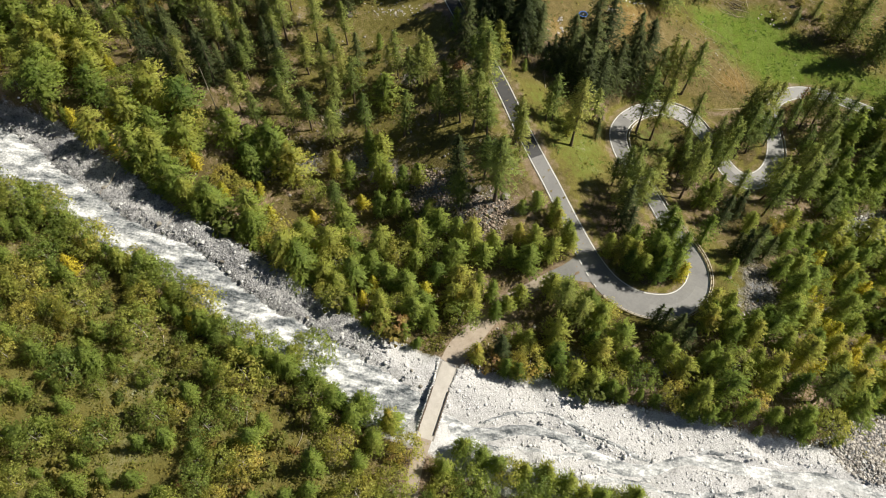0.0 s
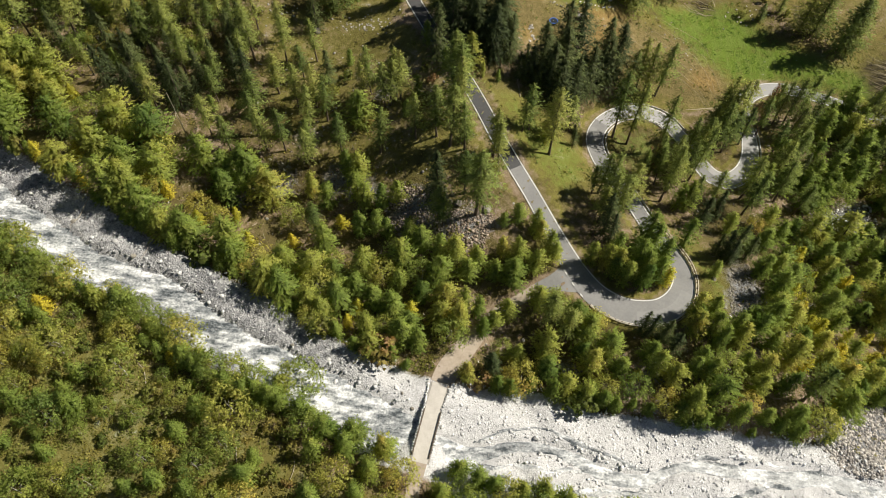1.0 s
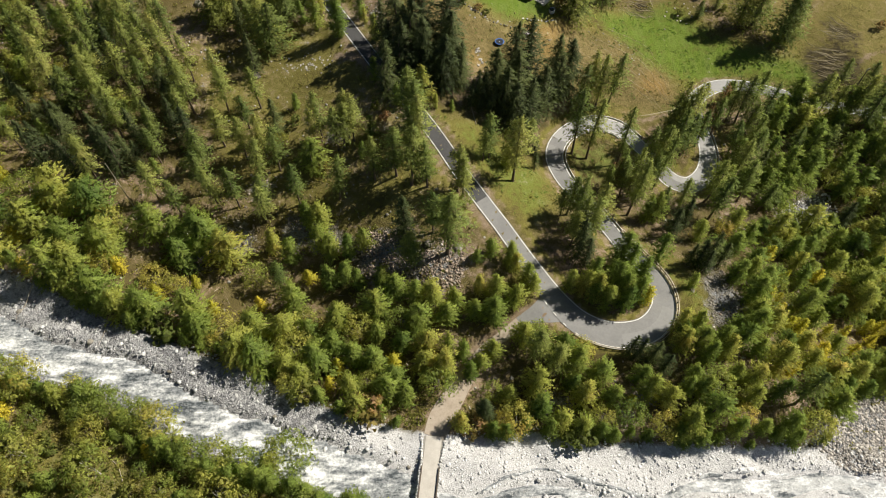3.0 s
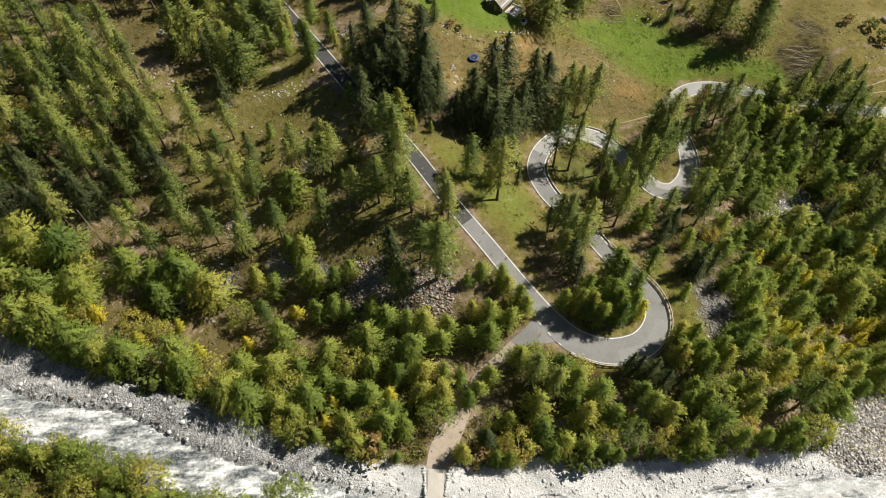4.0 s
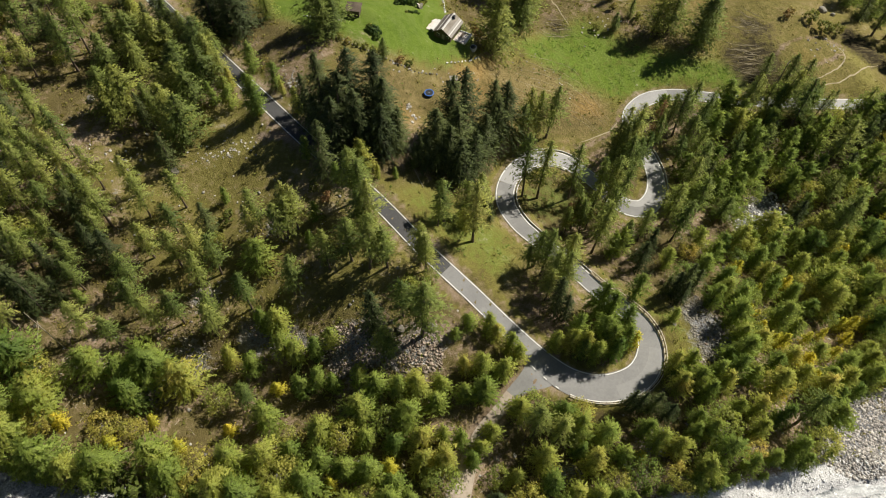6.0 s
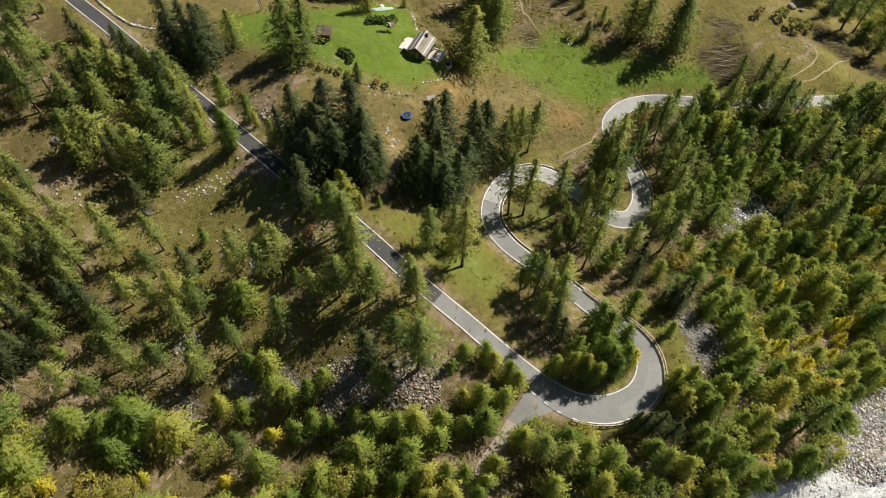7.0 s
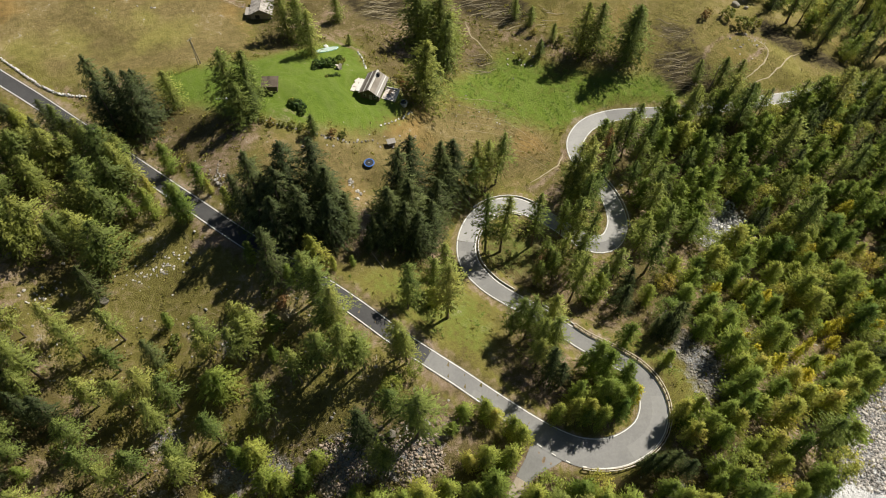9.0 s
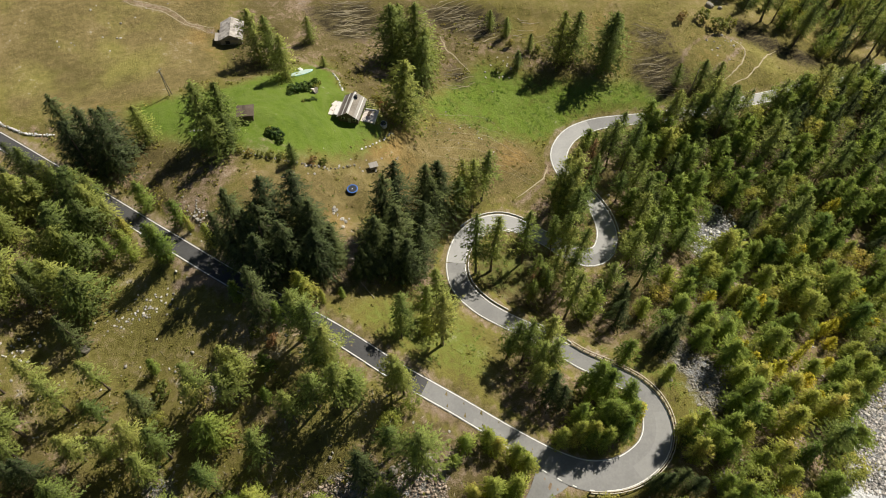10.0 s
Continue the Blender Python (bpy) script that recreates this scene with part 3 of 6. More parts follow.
for label, points, material in (("dark new asphalt on the straight mountain road", ROAD_UPPER, ASPHALT_NEW), ("pale worn asphalt road round a tight hairpin bend", ROAD_LOWER, ASPHALT_OLD),
                                ("pale worn asphalt road winding through larches", ROAD_LOOPS, ASPHALT_BLEACHED)):
    s = span(points)
    line, z, w = road_all[s], road_z[s], road_all[s, 2] / 2
    road = tagged(new("road", ribbon(line, z, (-w, w), 0.0, material, "road")), label, "road", kind="structure")
    for side in (-1, 1):
        e = side * (w - 0.3)
        near_fork = (np.hypot(line[:, 0] - 38.5, line[:, 1] - 106.5) < 9.5) if side < 0 and points is ROAD_LOWER else np.zeros(len(line), bool)
        runs, k = [], 0
        while k < len(line) - 1:
            if near_fork[k]:
                runs.append((k, k + 2))
                k += 2
                continue
            m = k
            while m < len(line) - 1 and not near_fork[m]:
                m += 1
            runs.append((k, m + 1))
            k = max(m, k + 1)
        for a, b in runs:
            if b - a > 1:
                t = slice(a, b)
                dash = near_fork[a]
                q = line[t] if not dash else np.vstack([line[a], line[a] * 0.35 + line[a + 1] * 0.65])
                z2 = z[t] if not dash else np.array([z[a], z[a] * 0.35 + z[a + 1] * 0.65])
                part("edge_line", ribbon(q, z2, (e[t][:len(q)] - 0.12, e[t][:len(q)] + 0.12), 0.025, PAINT, "edge_line", 1), PAINT, road, "white painted edge line")
    for a, b, lo, hi, tone in (((56, 97), (68.6, 104), -0.92, 0.1, ASPHALT_PATCH), ((28, 126), (32, 119), -0.9, -0.1, ASPHALT_PATCH), ((121, 195.2), (150, 183.4), -0.999, 0.999, ASPHALT_DULL),
                               ((84, 159), (93, 152.8), -0.9, 0.2, ASPHALT_DULL), ((49, 156), (50, 168), 0.05, 0.9, ASPHALT_PATCH), ((61, 129), (57, 139), -0.9, 0.0, ASPHALT_DULL)):
        if points is (ROAD_LOOPS if b[1] > 152 and a[0] > 80 else ROAD_LOWER):
            c = span([a, b])
            part("asphalt_patch", ribbon(road_all[c], road_z[c], (road_all[c, 2] / 2 * lo, road_all[c, 2] / 2 * hi), 0.008, tone, "asphalt_patch", 2), tone, road, "repaired patch of asphalt")


def kerb(a, b, side):
    """A low pale concrete kerb just outside the edge of the road between two plan points."""
    c = span([a, b])
    line, z, w = road_all[c], road_z[c], road_all[c, 2] / 2
    d = np.gradient(line[:, :2], axis=0)
    d /= np.linalg.norm(d, axis=1)[:, None]
    v = []
    for o, up in ((0.42, -0.5), (0.42, 0.26), (0.47, 0.3), (0.67, 0.3), (0.72, 0.26), (0.72, -0.5)):
        off = side * (w + o)
        v.append(np.stack([line[:, 0] - d[:, 1] * off, line[:, 1] + d[:, 0] * off, z + up], 1))
    v = np.stack(v, 1).reshape(-1, 3)
    q = np.arange(len(v)).reshape(-1, 6)
    f = np.stack([q[:-1, :-1], q[1:, :-1], q[1:, 1:], q[:-1, 1:]], -1).reshape(-1, 4)
    tagged(new("kerb", mesh_of("kerb", v, f, KERB)), "low pale concrete kerb beside the bend", "kerb", kind="structure")


KERB = simple("pale kerb concrete", (0.4, 0.395, 0.38), (0.66, 0.65, 0.63), 1.5)
kerb((52.3, 147.6), (75, 175), -1)
kerb((60, 178), (78, 171.6), 1)
kerb((97.8, 156.5), (102.2, 176), -1)
kerb((60.5, 131), (56.6, 140), -1)
track = tagged(new("track", ribbon(track_all[6:], track_z[6:], (-track_all[6:, 2] / 2, track_all[6:, 2] / 2), -0.03, DIRT, "track")), "pale dirt track down to the river bridge", "track", kind="structure")
spur = ribbon(track_all[:7], track_z[:7], (-track_all[:7, 2] / 2, track_all[:7, 2] / 2), 0.0, ASPHALT_OLD, "road", 8)
spur_co = np.array([v.co[:] for v in spur.vertices])
spur_co[:, 2] = spur_height(spur_co[:, 0], spur_co[:, 1])
spur.vertices.foreach_set("co", spur_co.astype(np.float32).ravel())
tagged(new("road", spur), "short asphalt spur where the dirt track joins", "road", kind="structure")
tagged(new("track", ribbon(track2, track2_z, (-track2[:, 2] / 2, track2[:, 2] / 2), -0.03, DIRT, "track")), "dirt track leaving the bridge between shrubs", "track", kind="structure")


# ---- river ----
def water_material():
    m, nt, b = mat("white water", 0.25, 0, 0.5)
    at = coords(nt)
    flow = node(nt, "ShaderNodeMapping", Scale=(0.17, 0.5, 0.3), Rotation=(0, 0, 0.42))
    nt.links.new(at, flow.inputs[0])
    swirl = noise_of(nt, flow.outputs[0], 1.0, 6, 0.68)
    fine = noise_of(nt, at, 1.6, 5, 0.7)
    big = noise_of(nt, coords(nt, (0.7, 1.0, 1)), 0.16, 3)
    v = maths(nt, "ADD", maths(nt, "MULTIPLY", swirl, 0.45), maths(nt, "ADD", maths(nt, "MULTIPLY", fine, 0.25), maths(nt, "MULTIPLY", big, 0.3)))
    col = ramp(nt, v, [(0.41, (0.06, 0.07, 0.078)), (0.47, (0.18, 0.195, 0.21)), (0.52, (0.4, 0.415, 0.43)), (0.58, (0.74, 0.76, 0.79))])
    nt.links.new(col, b.inputs["Base Color"])
    nt.links.new(ramp(nt, v, [(0.4, (0.15, 0.15, 0.15)), (0.55, (0.7, 0.7, 0.7))]), b.inputs["Roughness"])
    bump(nt, b, v, 0.8, 0.5)
    return m


wd = np.gradient(water_line[:, :2], axis=0)
wd /= np.linalg.norm(wd, axis=1)[:, None]
wn = np.stack([-wd[:, 1], wd[:, 0]], 1)
ACROSS = 16
wt = np.linspace(-1, 1, ACROSS + 1)
wx = water_line[:, 0, None] + wn[:, 0, None] * water_line[:, 2, None] * wt
wy = water_line[:, 1, None] + wn[:, 1, None] * water_line[:, 2, None] * wt
wz = bed(wx) + 0.3 + 0.16 * wobble(wx, wy, 1.6) + 0.1 * wobble(wx, wy, 0.8, 3.0) - 0.35 * np.abs(wt) ** 3
wi = np.arange(wx.size).reshape(wx.shape)
wq = np.stack([wi[:-1, :-1], wi[1:, :-1], wi[1:, 1:], wi[:-1, 1:]], -1).reshape(-1, 4)
WATER_MAT = water_material()
tagged(new("water", mesh_of("water", np.stack([wx.ravel(), wy.ravel(), wz.ravel()], 1), wq, WATER_MAT, True)), "foaming white glacial torrent over stones", "river", kind="structure")

for course in ([(9, 53, 1.3), (18, 50.5, 0.9), (30, 49.5, 0.8), (42, 49, 1.1), (52, 50.4, 1.2), (58, 53.4, 1.0)], [(6, 54, 1.0), (14, 52.8, 0.7), (24, 53.6, 0.5), (34, 53.2, 0.8), (41, 54.6, 0.9)],
               [(46, 52.5, 0.8), (56, 49, 0.7), (66, 48.5, 0.9), (78, 51, 0.8), (88, 54.5, 1.0)], [(12, 58.5, 0.7), (20, 62, 0.4), (30, 63.5, 0.4), (38, 61, 0.6), (48, 57.5, 0.5), (56, 55, 0.8)], [(62, 56.5, 0.7), (72, 60, 0.5), (84, 60.5, 0.6), (96, 58, 0.8)]):
    braid = smooth_line(course, 1.0)
    bd = np.gradient(braid[:, :2], axis=0)
    bd /= np.linalg.norm(bd, axis=1)[:, None]
    bt = np.linspace(-1, 1, 5)
    wide = braid[:, 2, None] * (1 + 0.45 * wobble(braid[:, 0, None], braid[:, 1, None], 1.7, course[0][0]))
    shift = 0.7 * wobble(braid[:, 0, None], braid[:, 1, None], 2.6, 3.0)
    bx = braid[:, 0, None] - bd[:, 1, None] * (wide * bt + shift)
    by = braid[:, 1, None] + bd[:, 0, None] * (wide * bt + shift)
    bz = land(bx.ravel(), by.ravel()).reshape(bx.shape) + 0.12 - 0.16 * np.abs(bt) ** 2
    bi = np.arange(bx.size).reshape(bx.shape)
    bq = np.stack([bi[:-1, :-1], bi[1:, :-1], bi[1:, 1:], bi[:-1, 1:]], -1).reshape(-1, 4)
    tagged(new("water", mesh_of("water", np.stack([bx.ravel(), by.ravel(), bz.ravel()], 1), bq, WATER_MAT, True)), "thin shallow side channel across the gravel bar", "river", kind="structure")

ICO = bmesh.new()
bmesh.ops.create_icosphere(ICO, subdivisions=1, radius=1)
ICO_V = np.array([v.co[:] for v in ICO.verts])
ICO_F = np.array([[v.index for v in f.verts] for f in ICO.faces])
ICO.free()
rng = np.random.default_rng(7)


def stones(name, xy, size, material, flat=0.6, sink=0.25):
    """Many low stones joined into one mesh."""
    n = len(xy)
    nv = len(ICO_V)
    z = land(xy[:, 0], xy[:, 1])
    v = np.repeat(ICO_V[None], n, 0) * (1 + 0.8 * (rng.random((n, nv, 1)) - 0.5))
    s = size[:, None] * (0.55 + 0.9 * rng.random((n, 3)))
    s[:, 2] *= flat
    v = v * s[:, None, :]
    a = rng.random(n) * 6.283
    c, q = np.cos(a)[:, None], np.sin(a)[:, None]
    vx, vy = v[..., 0] * c - v[..., 1] * q, v[..., 0] * q + v[..., 1] * c
    out = np.stack([vx + xy[:, 0, None], vy + xy[:, 1, None], v[..., 2] + (z + s[:, 2] * (1 - 2 * sink) * 0.5)[:, None]], -1)
    f = ICO_F[None] + (np.arange(n) * nv)[:, None, None]
    return mesh_of(name, out.reshape(-1, 3), f.reshape(-1, 3), material)


def in_river(n, x0, x1, inset):
    x = x0 + (x1 - x0) * rng.random(n)
    lo, hi = bank_y(south, x) + inset, bank_y(north, x) - inset + 2.5
    return np.stack([x, lo + (hi - lo) * rng.random(n)], 1)


def off_bridge(xy):
    return xy[~((np.abs(xy[:, 0] - 1.5) < 5.5) & (xy[:, 1] > 49) & (xy[:, 1] < 76))]


xy = off_bridge(in_river(6200, -145, 0, 0.5))
tagged(new("river_stones", stones("river_stones", xy, 0.11 + 0.42 * rng.random(len(xy)) ** 5, STONE_GREY)), "grey wet stones and cobbles of the torrent bed", "stones", kind="stuff")
k_mid = rng.integers(0, len(water_line), 260)
xy = water_line[k_mid, :2] + rng.normal(size=(260, 2)) * np.array([1.5, 4.0])
xy = off_bridge(xy[(xy[:, 0] > -150) & (xy[:, 0] < 0)])
tagged(new("river_boulders", stones("river_boulders", xy, 0.22 + 0.6 * rng.random(len(xy)) ** 4, STONE_PALE, 0.7, 0.2)), "grey boulders breaking the white water", "stones", kind="stuff")
xy = off_bridge(in_river(7600, 0, 125, 0.3))
tagged(new("river_stones", stones("river_stones", xy, 0.1 + 0.34 * rng.random(len(xy)) ** 4, STONE_PALE)), "sun-bleached pale cobbles of the gravel bar", "stones", kind="stuff")


# ---- trees ----
def spray_mesh(name, centre, along, facing, length, width, material, seed, rounded=False):
    """Leaf sprays: one small kite-shaped blade each, its face turned out of the crown."""
    r = np.random.default_rng(seed)
    n = len(centre)
    along = along / np.linalg.norm(along, axis=1)[:, None]
    up = facing / (np.linalg.norm(facing, axis=1)[:, None] + 1e-6) + r.normal(size=(n, 3)) * 0.45
    side = np.cross(up, along)
    side /= np.linalg.norm(side, axis=1)[:, None] + 1e-6
    l, w = length[:, None], width[:, None]
    v = np.stack([centre - along * l * 0.45 - side * w * 0.5, centre + along * l * 0.55, centre - along * l * 0.3 + side * w * 0.5], 1)
    me = mesh_of(name, v.reshape(-1, 3), np.arange(n * 3).reshape(n, 3), material)
    if rounded:
        soft = facing / (np.linalg.norm(facing, axis=1)[:, None] + 1e-6) + r.normal(size=(n, 3)) * 0.16
        set_normals(me, np.repeat(soft, 3, 0))
    return me


def set_normals(me, normals):
    """Shading normals of the whole crown's shape for its single sprays."""
    normals = normals / (np.linalg.norm(normals, axis=1)[:, None] + 1e-6)
    a = me.attributes.new("custom_normal", "FLOAT_VECTOR", "POINT")
    a.data.foreach_set("vector", normals.astype(np.float32).ravel())


def conifer(seed, h, r, start, branches, per, material, droop, tip=0.6, length=1.0, width=0.45, ragged=0.35):
    g = np.random.default_rng(seed)
    u = start + (1 - start) * (np.arange(branches) + g.random(branches)) / branches
    az = np.arange(branches) * 2.39996 + g.normal(size=branches) * 0.5
    rel = (u - start) / (1 - start)
    reach = r * np.minimum(1.0, (1 - rel) ** tip * 1.08) * np.minimum(1, 0.55 + rel * 3.0) * (1 - ragged + 2 * ragged * g.random(branches)) + 0.15
    lobes = 1 + 0.22 * np.sin(az * 2 + seed) + 0.12 * np.sin(az * 3 + 2 * seed)
    reach = reach * lobes
    s = (np.arange(per) + 0.6) / per
    s = np.clip(s[None] + g.normal(size=(branches, per)) * 0.06, 0.04, 1.1)
    fall = -droop * s ** 1.5 + 0.25 * s
    rad = reach[:, None] * s
    spread = g.normal(size=(branches, per)) * 0.17 * (0.25 + s)
    ang = az[:, None] + spread
    lift = g.normal(size=(branches, per)) * 0.3
    c = np.stack([rad * np.cos(ang), rad * np.sin(ang), (u * h)[:, None] + reach[:, None] * fall + lift], -1)
    d = np.stack([np.cos(ang), np.sin(ang), -droop * 0.9 * s + 0.1 + g.normal(size=s.shape) * 0.25], -1) + g.normal(size=(*s.shape, 3)) * 0.35
    k = (0.75 + 0.5 * g.random(s.shape)) * (0.55 + 0.45 * np.clip(reach / r, 0, 1))[:, None]
    face = np.stack([np.cos(ang) * (0.25 + 0.6 * s), np.sin(ang) * (0.25 + 0.6 * s), 0.6 + 0 * ang], -1)
    crown = spray_mesh("crown", c.reshape(-1, 3), d.reshape(-1, 3), face.reshape(-1, 3), (length * k).ravel(), (width * k).ravel(), material, seed, True)
    return crown, u * h, az, reach


def trunk_mesh(h, r0, heights, az, reach, material, limbs=24, lean=0.25, seed=1):
    """Tapered trunk with its main limbs."""
    g = np.random.default_rng(seed)
    v, f = [], []

    def tube(points, radii, sides):
        first = len(v)
        for p, q in zip(points, radii):
            for k in range(sides):
                a = 6.2832 * k / sides
                v.append((p[0] + q * math.cos(a), p[1] + q * math.sin(a), p[2] + (0 if sides > 4 else q * math.sin(a * 2) * 0.4)))
        for i in range(len(points) - 1):
            for k in range(sides):
                a, b = first + i * sides + k, first + i * sides + (k + 1) % sides
                f.append((a, b, b + sides))
                f.append((a, b + sides, a + sides))

    bend = g.normal(size=2) * lean
    levels = np.linspace(0, 1, 7)
    tube([(bend[0] * math.sin(t * 3), bend[1] * math.sin(t * 2.5), t * h * 0.985 - (0.5 if t == 0 else 0)) for t in levels], [r0 * (1 - t) ** 0.8 * (1.3 if t == 0 else 1) + 0.02 for t in levels], 7)
    for i in np.linspace(0, len(heights) - 1, limbs).astype(int):
        z, a, l = heights[i], az[i], reach[i] * 0.75
        tube([(0, 0, z), (l * 0.5 * math.cos(a), l * 0.5 * math.sin(a), z + 0.05 * l), (l * math.cos(a), l * math.sin(a), z - 0.12 * l)], [r0 * 0.22, r0 * 0.14, 0.02], 3)
    return mesh_of("trunk", v, f, material, True)


def broadleaf(seed, h, r, clumps, per, material):
    g = np.random.default_rng(seed)
    u = g.random(clumps) ** 0.8
    az = g.random(clumps) * 6.283
    z = h * (0.28 + 0.68 * u)
    reach = r * np.sqrt(np.clip(1 - ((u - 0.4) / 0.68) ** 2, 0.05, 1)) * (0.5 + 0.55 * g.random(clumps))
    cc = np.stack([reach * np.cos(az), reach * np.sin(az), z], 1)
    size = r * (0.16 + 0.16 * g.random(clumps))
    off = g.normal(size=(clumps, per, 3))
    off /= np.linalg.norm(off, axis=2)[..., None]
    c = cc[:, None] + off * (size[:, None] * (0.6 + 0.5 * g.random((clumps, per))))[..., None]
    d = off * np.array([1, 1, 0.4]) + g.normal(size=off.shape) * 0.6
    k = 0.7 + 0.6 * g.random(clumps * per)
    face = off + np.stack([np.cos(az), np.sin(az), 0.9 + 0 * az], 1)[:, None] * 0.6
    d = np.cross(off + 1e-3, g.normal(size=off.shape))
    return spray_mesh("crown", c.reshape(-1, 3), d.reshape(-1, 3), face.reshape(-1, 3), 0.58 * k, 0.44 * k, material, seed, True), z, az, reach


KINDS = {}


def kind_of(name, label, category, height, variants):
    KINDS[name] = (label, category, height, variants)


def make_conifers(name, label, h, r, start, branches, per, material, droop, count, r0, **more):
    got = []
    for k in range(count):
        crown, hs, az, reach = conifer(k * 13 + len(name), h, r, start, branches, per, material, droop, **more)
        got.append((trunk_mesh(h, r0, hs, az, reach, BARK, seed=k), crown))
    kind_of(name, label, "tree", h, got)


make_conifers("larch_tree", "tall feathery green larch with bare lower trunk", 20, 3.4, 0.3, 116, 13, LARCH, 0.4, 6, 0.28, length=0.98, width=0.5, tip=0.46, ragged=0.45)
make_conifers("broad_larch", "broad feathery larch with branches down to the ground", 20, 4.6, 0.06, 160, 17, BROAD_LARCH, 0.4, 5, 0.28, length=0.95, width=0.5, tip=0.5, ragged=0.4)
make_conifers("young_larch", "young bushy light-green larch in dense forest", 11, 2.75, 0.04, 112, 15, YOUNG, 0.1, 6, 0.14, length=0.8, width=0.46, tip=0.4, ragged=0.25)
make_conifers("withered_larch", "thin larch with withered rust-brown needles", 20, 2.2, 0.2, 80, 11, WITHERED, 0.4, 2, 0.2, length=0.9, width=0.42, tip=0.5, ragged=0.5)
make_conifers("spruce_tree", "dark green drooping spruce with full crown", 24, 4.5, 0.05, 150, 15, SPRUCE, 0.55, 4, 0.3, length=1.3, width=0.5, tip=0.58, ragged=0.42)
make_conifers("golden_larch", "young larch turned autumn yellow", 11, 2.6, 0.04, 100, 12, GOLD, 0.25, 2, 0.14, length=0.85, width=0.46, tip=0.55, ragged=0.2)
got = []
for k in range(5):
    crown, hs, az, reach = broadleaf(40 + k, 9, 3.9, 88, 15, BROAD)
    got.append((trunk_mesh(6.4, 0.13, hs * 0.7, az, reach * 0.8, BIRCH_BARK, limbs=9, seed=k), crown))
kind_of("birch_tree", "olive-green birch with pale trunk and loose crown", "tree", 9, got)
got = []
for k in range(3):
    crown, hs, az, reach = broadleaf(60 + k, 3.2, 2.0, 26, 12, SHRUB)
    got.append((trunk_mesh(2.6, 0.07, hs, az, reach, BARK, limbs=10, seed=k), crown))
kind_of("shrub", "low green shrub on the forest edge", "shrub", 3.2, got)
got = []
for k in range(3):
    crown, hs, az, reach = broadleaf(80 + k, 2.0, 1.3, 26, 14, GARDEN)
    got.append((trunk_mesh(1.5, 0.05, hs * 0.7, az, reach * 0.7, BARK, limbs=6, seed=k), crown))
kind_of("garden_bush", "trimmed dark green bush in the garden bed", "bush", 2.0, got)
TREES, COUNT, FAR_WOOD = [], {}, {}


def plant(name, x, y, h, wide=1.0):
    """One tree; past 290 of a kind it is kept for the joined far wood."""
    label, category, nominal, variants = KINDS[name]
    r = random.Random(len(TREES) * 7 + 3)
    pick = r.randrange(len(variants))
    s = h / nominal
    w = s * wide * (0.9 + 0.25 * r.random())
    m = Matrix.LocRotScale((x, y, ground_at(x, y) - 0.15), Euler((r.gauss(0, 0.03), r.gauss(0, 0.03), r.random() * 6.283)), (w, w, s))
    TREES.append((x, y))
    COUNT[name] = COUNT.get(name, 0) + 1
    if COUNT[name] > 290:
        FAR_WOOD.setdefault(name, []).append((pick, m))
        return
    tree = new(name)
    tree.matrix_world = m
    tagged(tree, label, category, name.replace("_", " ") + "s")
    for n, me in zip(("trunk", "crown"), variants[pick]):
        new(n, me).parent = tree


def join_wood(name, label):
    """The remaining trees of a kind as one mesh of trunks and crowns."""
    vs, fs, ms, ns, base = [], [], [], [], 0
    for pick, m in FAR_WOOD.get(name, ()):
        mm = np.array(m)
        for slot, me in enumerate(KINDS[name][3][pick]):
            thin = slot == 1 and m.translation.x + m.translation.y > 205
            co = np.empty(len(me.vertices) * 3, np.float32)
            me.vertices.foreach_get("co", co)
            li = np.empty(len(me.loops), np.int32)
            me.loops.foreach_get("vertex_index", li)
            co, li = co.reshape(-1, 3), li.reshape(-1, 3)
            no = np.empty(len(me.vertices) * 3, np.float32)
            (me.attributes["custom_normal"].data if slot else me.vertices).foreach_get("vector" if slot else "normal", no)
            no = no.reshape(-1, 3)
            if thin:
                no = no[li[::2]].reshape(-1, 3)
                tri = co[li[::2]]
                mid = tri.mean(1, keepdims=True)
                co = (mid + (tri - mid) * 1.38).reshape(-1, 3)
                li = np.arange(len(co)).reshape(-1, 3)
            vs.append(co @ mm[:3, :3].T + mm[:3, 3])
            ns.append(no @ mm[:3, :3].T)
            fs.append(li + base)
            ms.append(np.full(len(li), slot, np.int32))
            base += len(co)
    if vs:
        trunk, crown = KINDS[name][3][0]
        me = mesh_of(name, np.vstack(vs), np.vstack(fs), trunk.materials[0])
        me.materials.append(crown.materials[0])
        me.polygons.foreach_set("material_index", np.concatenate(ms))
        set_normals(me, np.vstack(ns))
        tagged(new(name + "_wood", me), label, "forest", kind="stuff")


# single trees and small groves: plan place and height
for x, y, h in [(0.1, 186.6, 26), (6.7, 185.2, 28), (4.4, 182.4, 24), (12.3, 183.5, 27), (15.0, 178.3, 26), (0.5, 177.6, 22), (17.5, 175.9, 18), (-4.9, 190.4, 18), (7.2, 176.9, 24), (11.8, 173.5, 22)]:
    plant("spruce_tree", x, y, h, 1.3)
for x, y, h in [(40.1, 183.5, 30), (33.5, 180.0, 28), (28.1, 173.8, 24), (48.4, 183.8, 27), (54.4, 185.1, 26), (35.7, 174.7, 26), (44.6, 177.0, 22), (30.9, 170.9, 22), (38.3, 169.6, 22), (25.4, 171.3, 16), (33.7, 167.8, 20)]:
    plant("spruce_tree", x, y, h, 1.25)
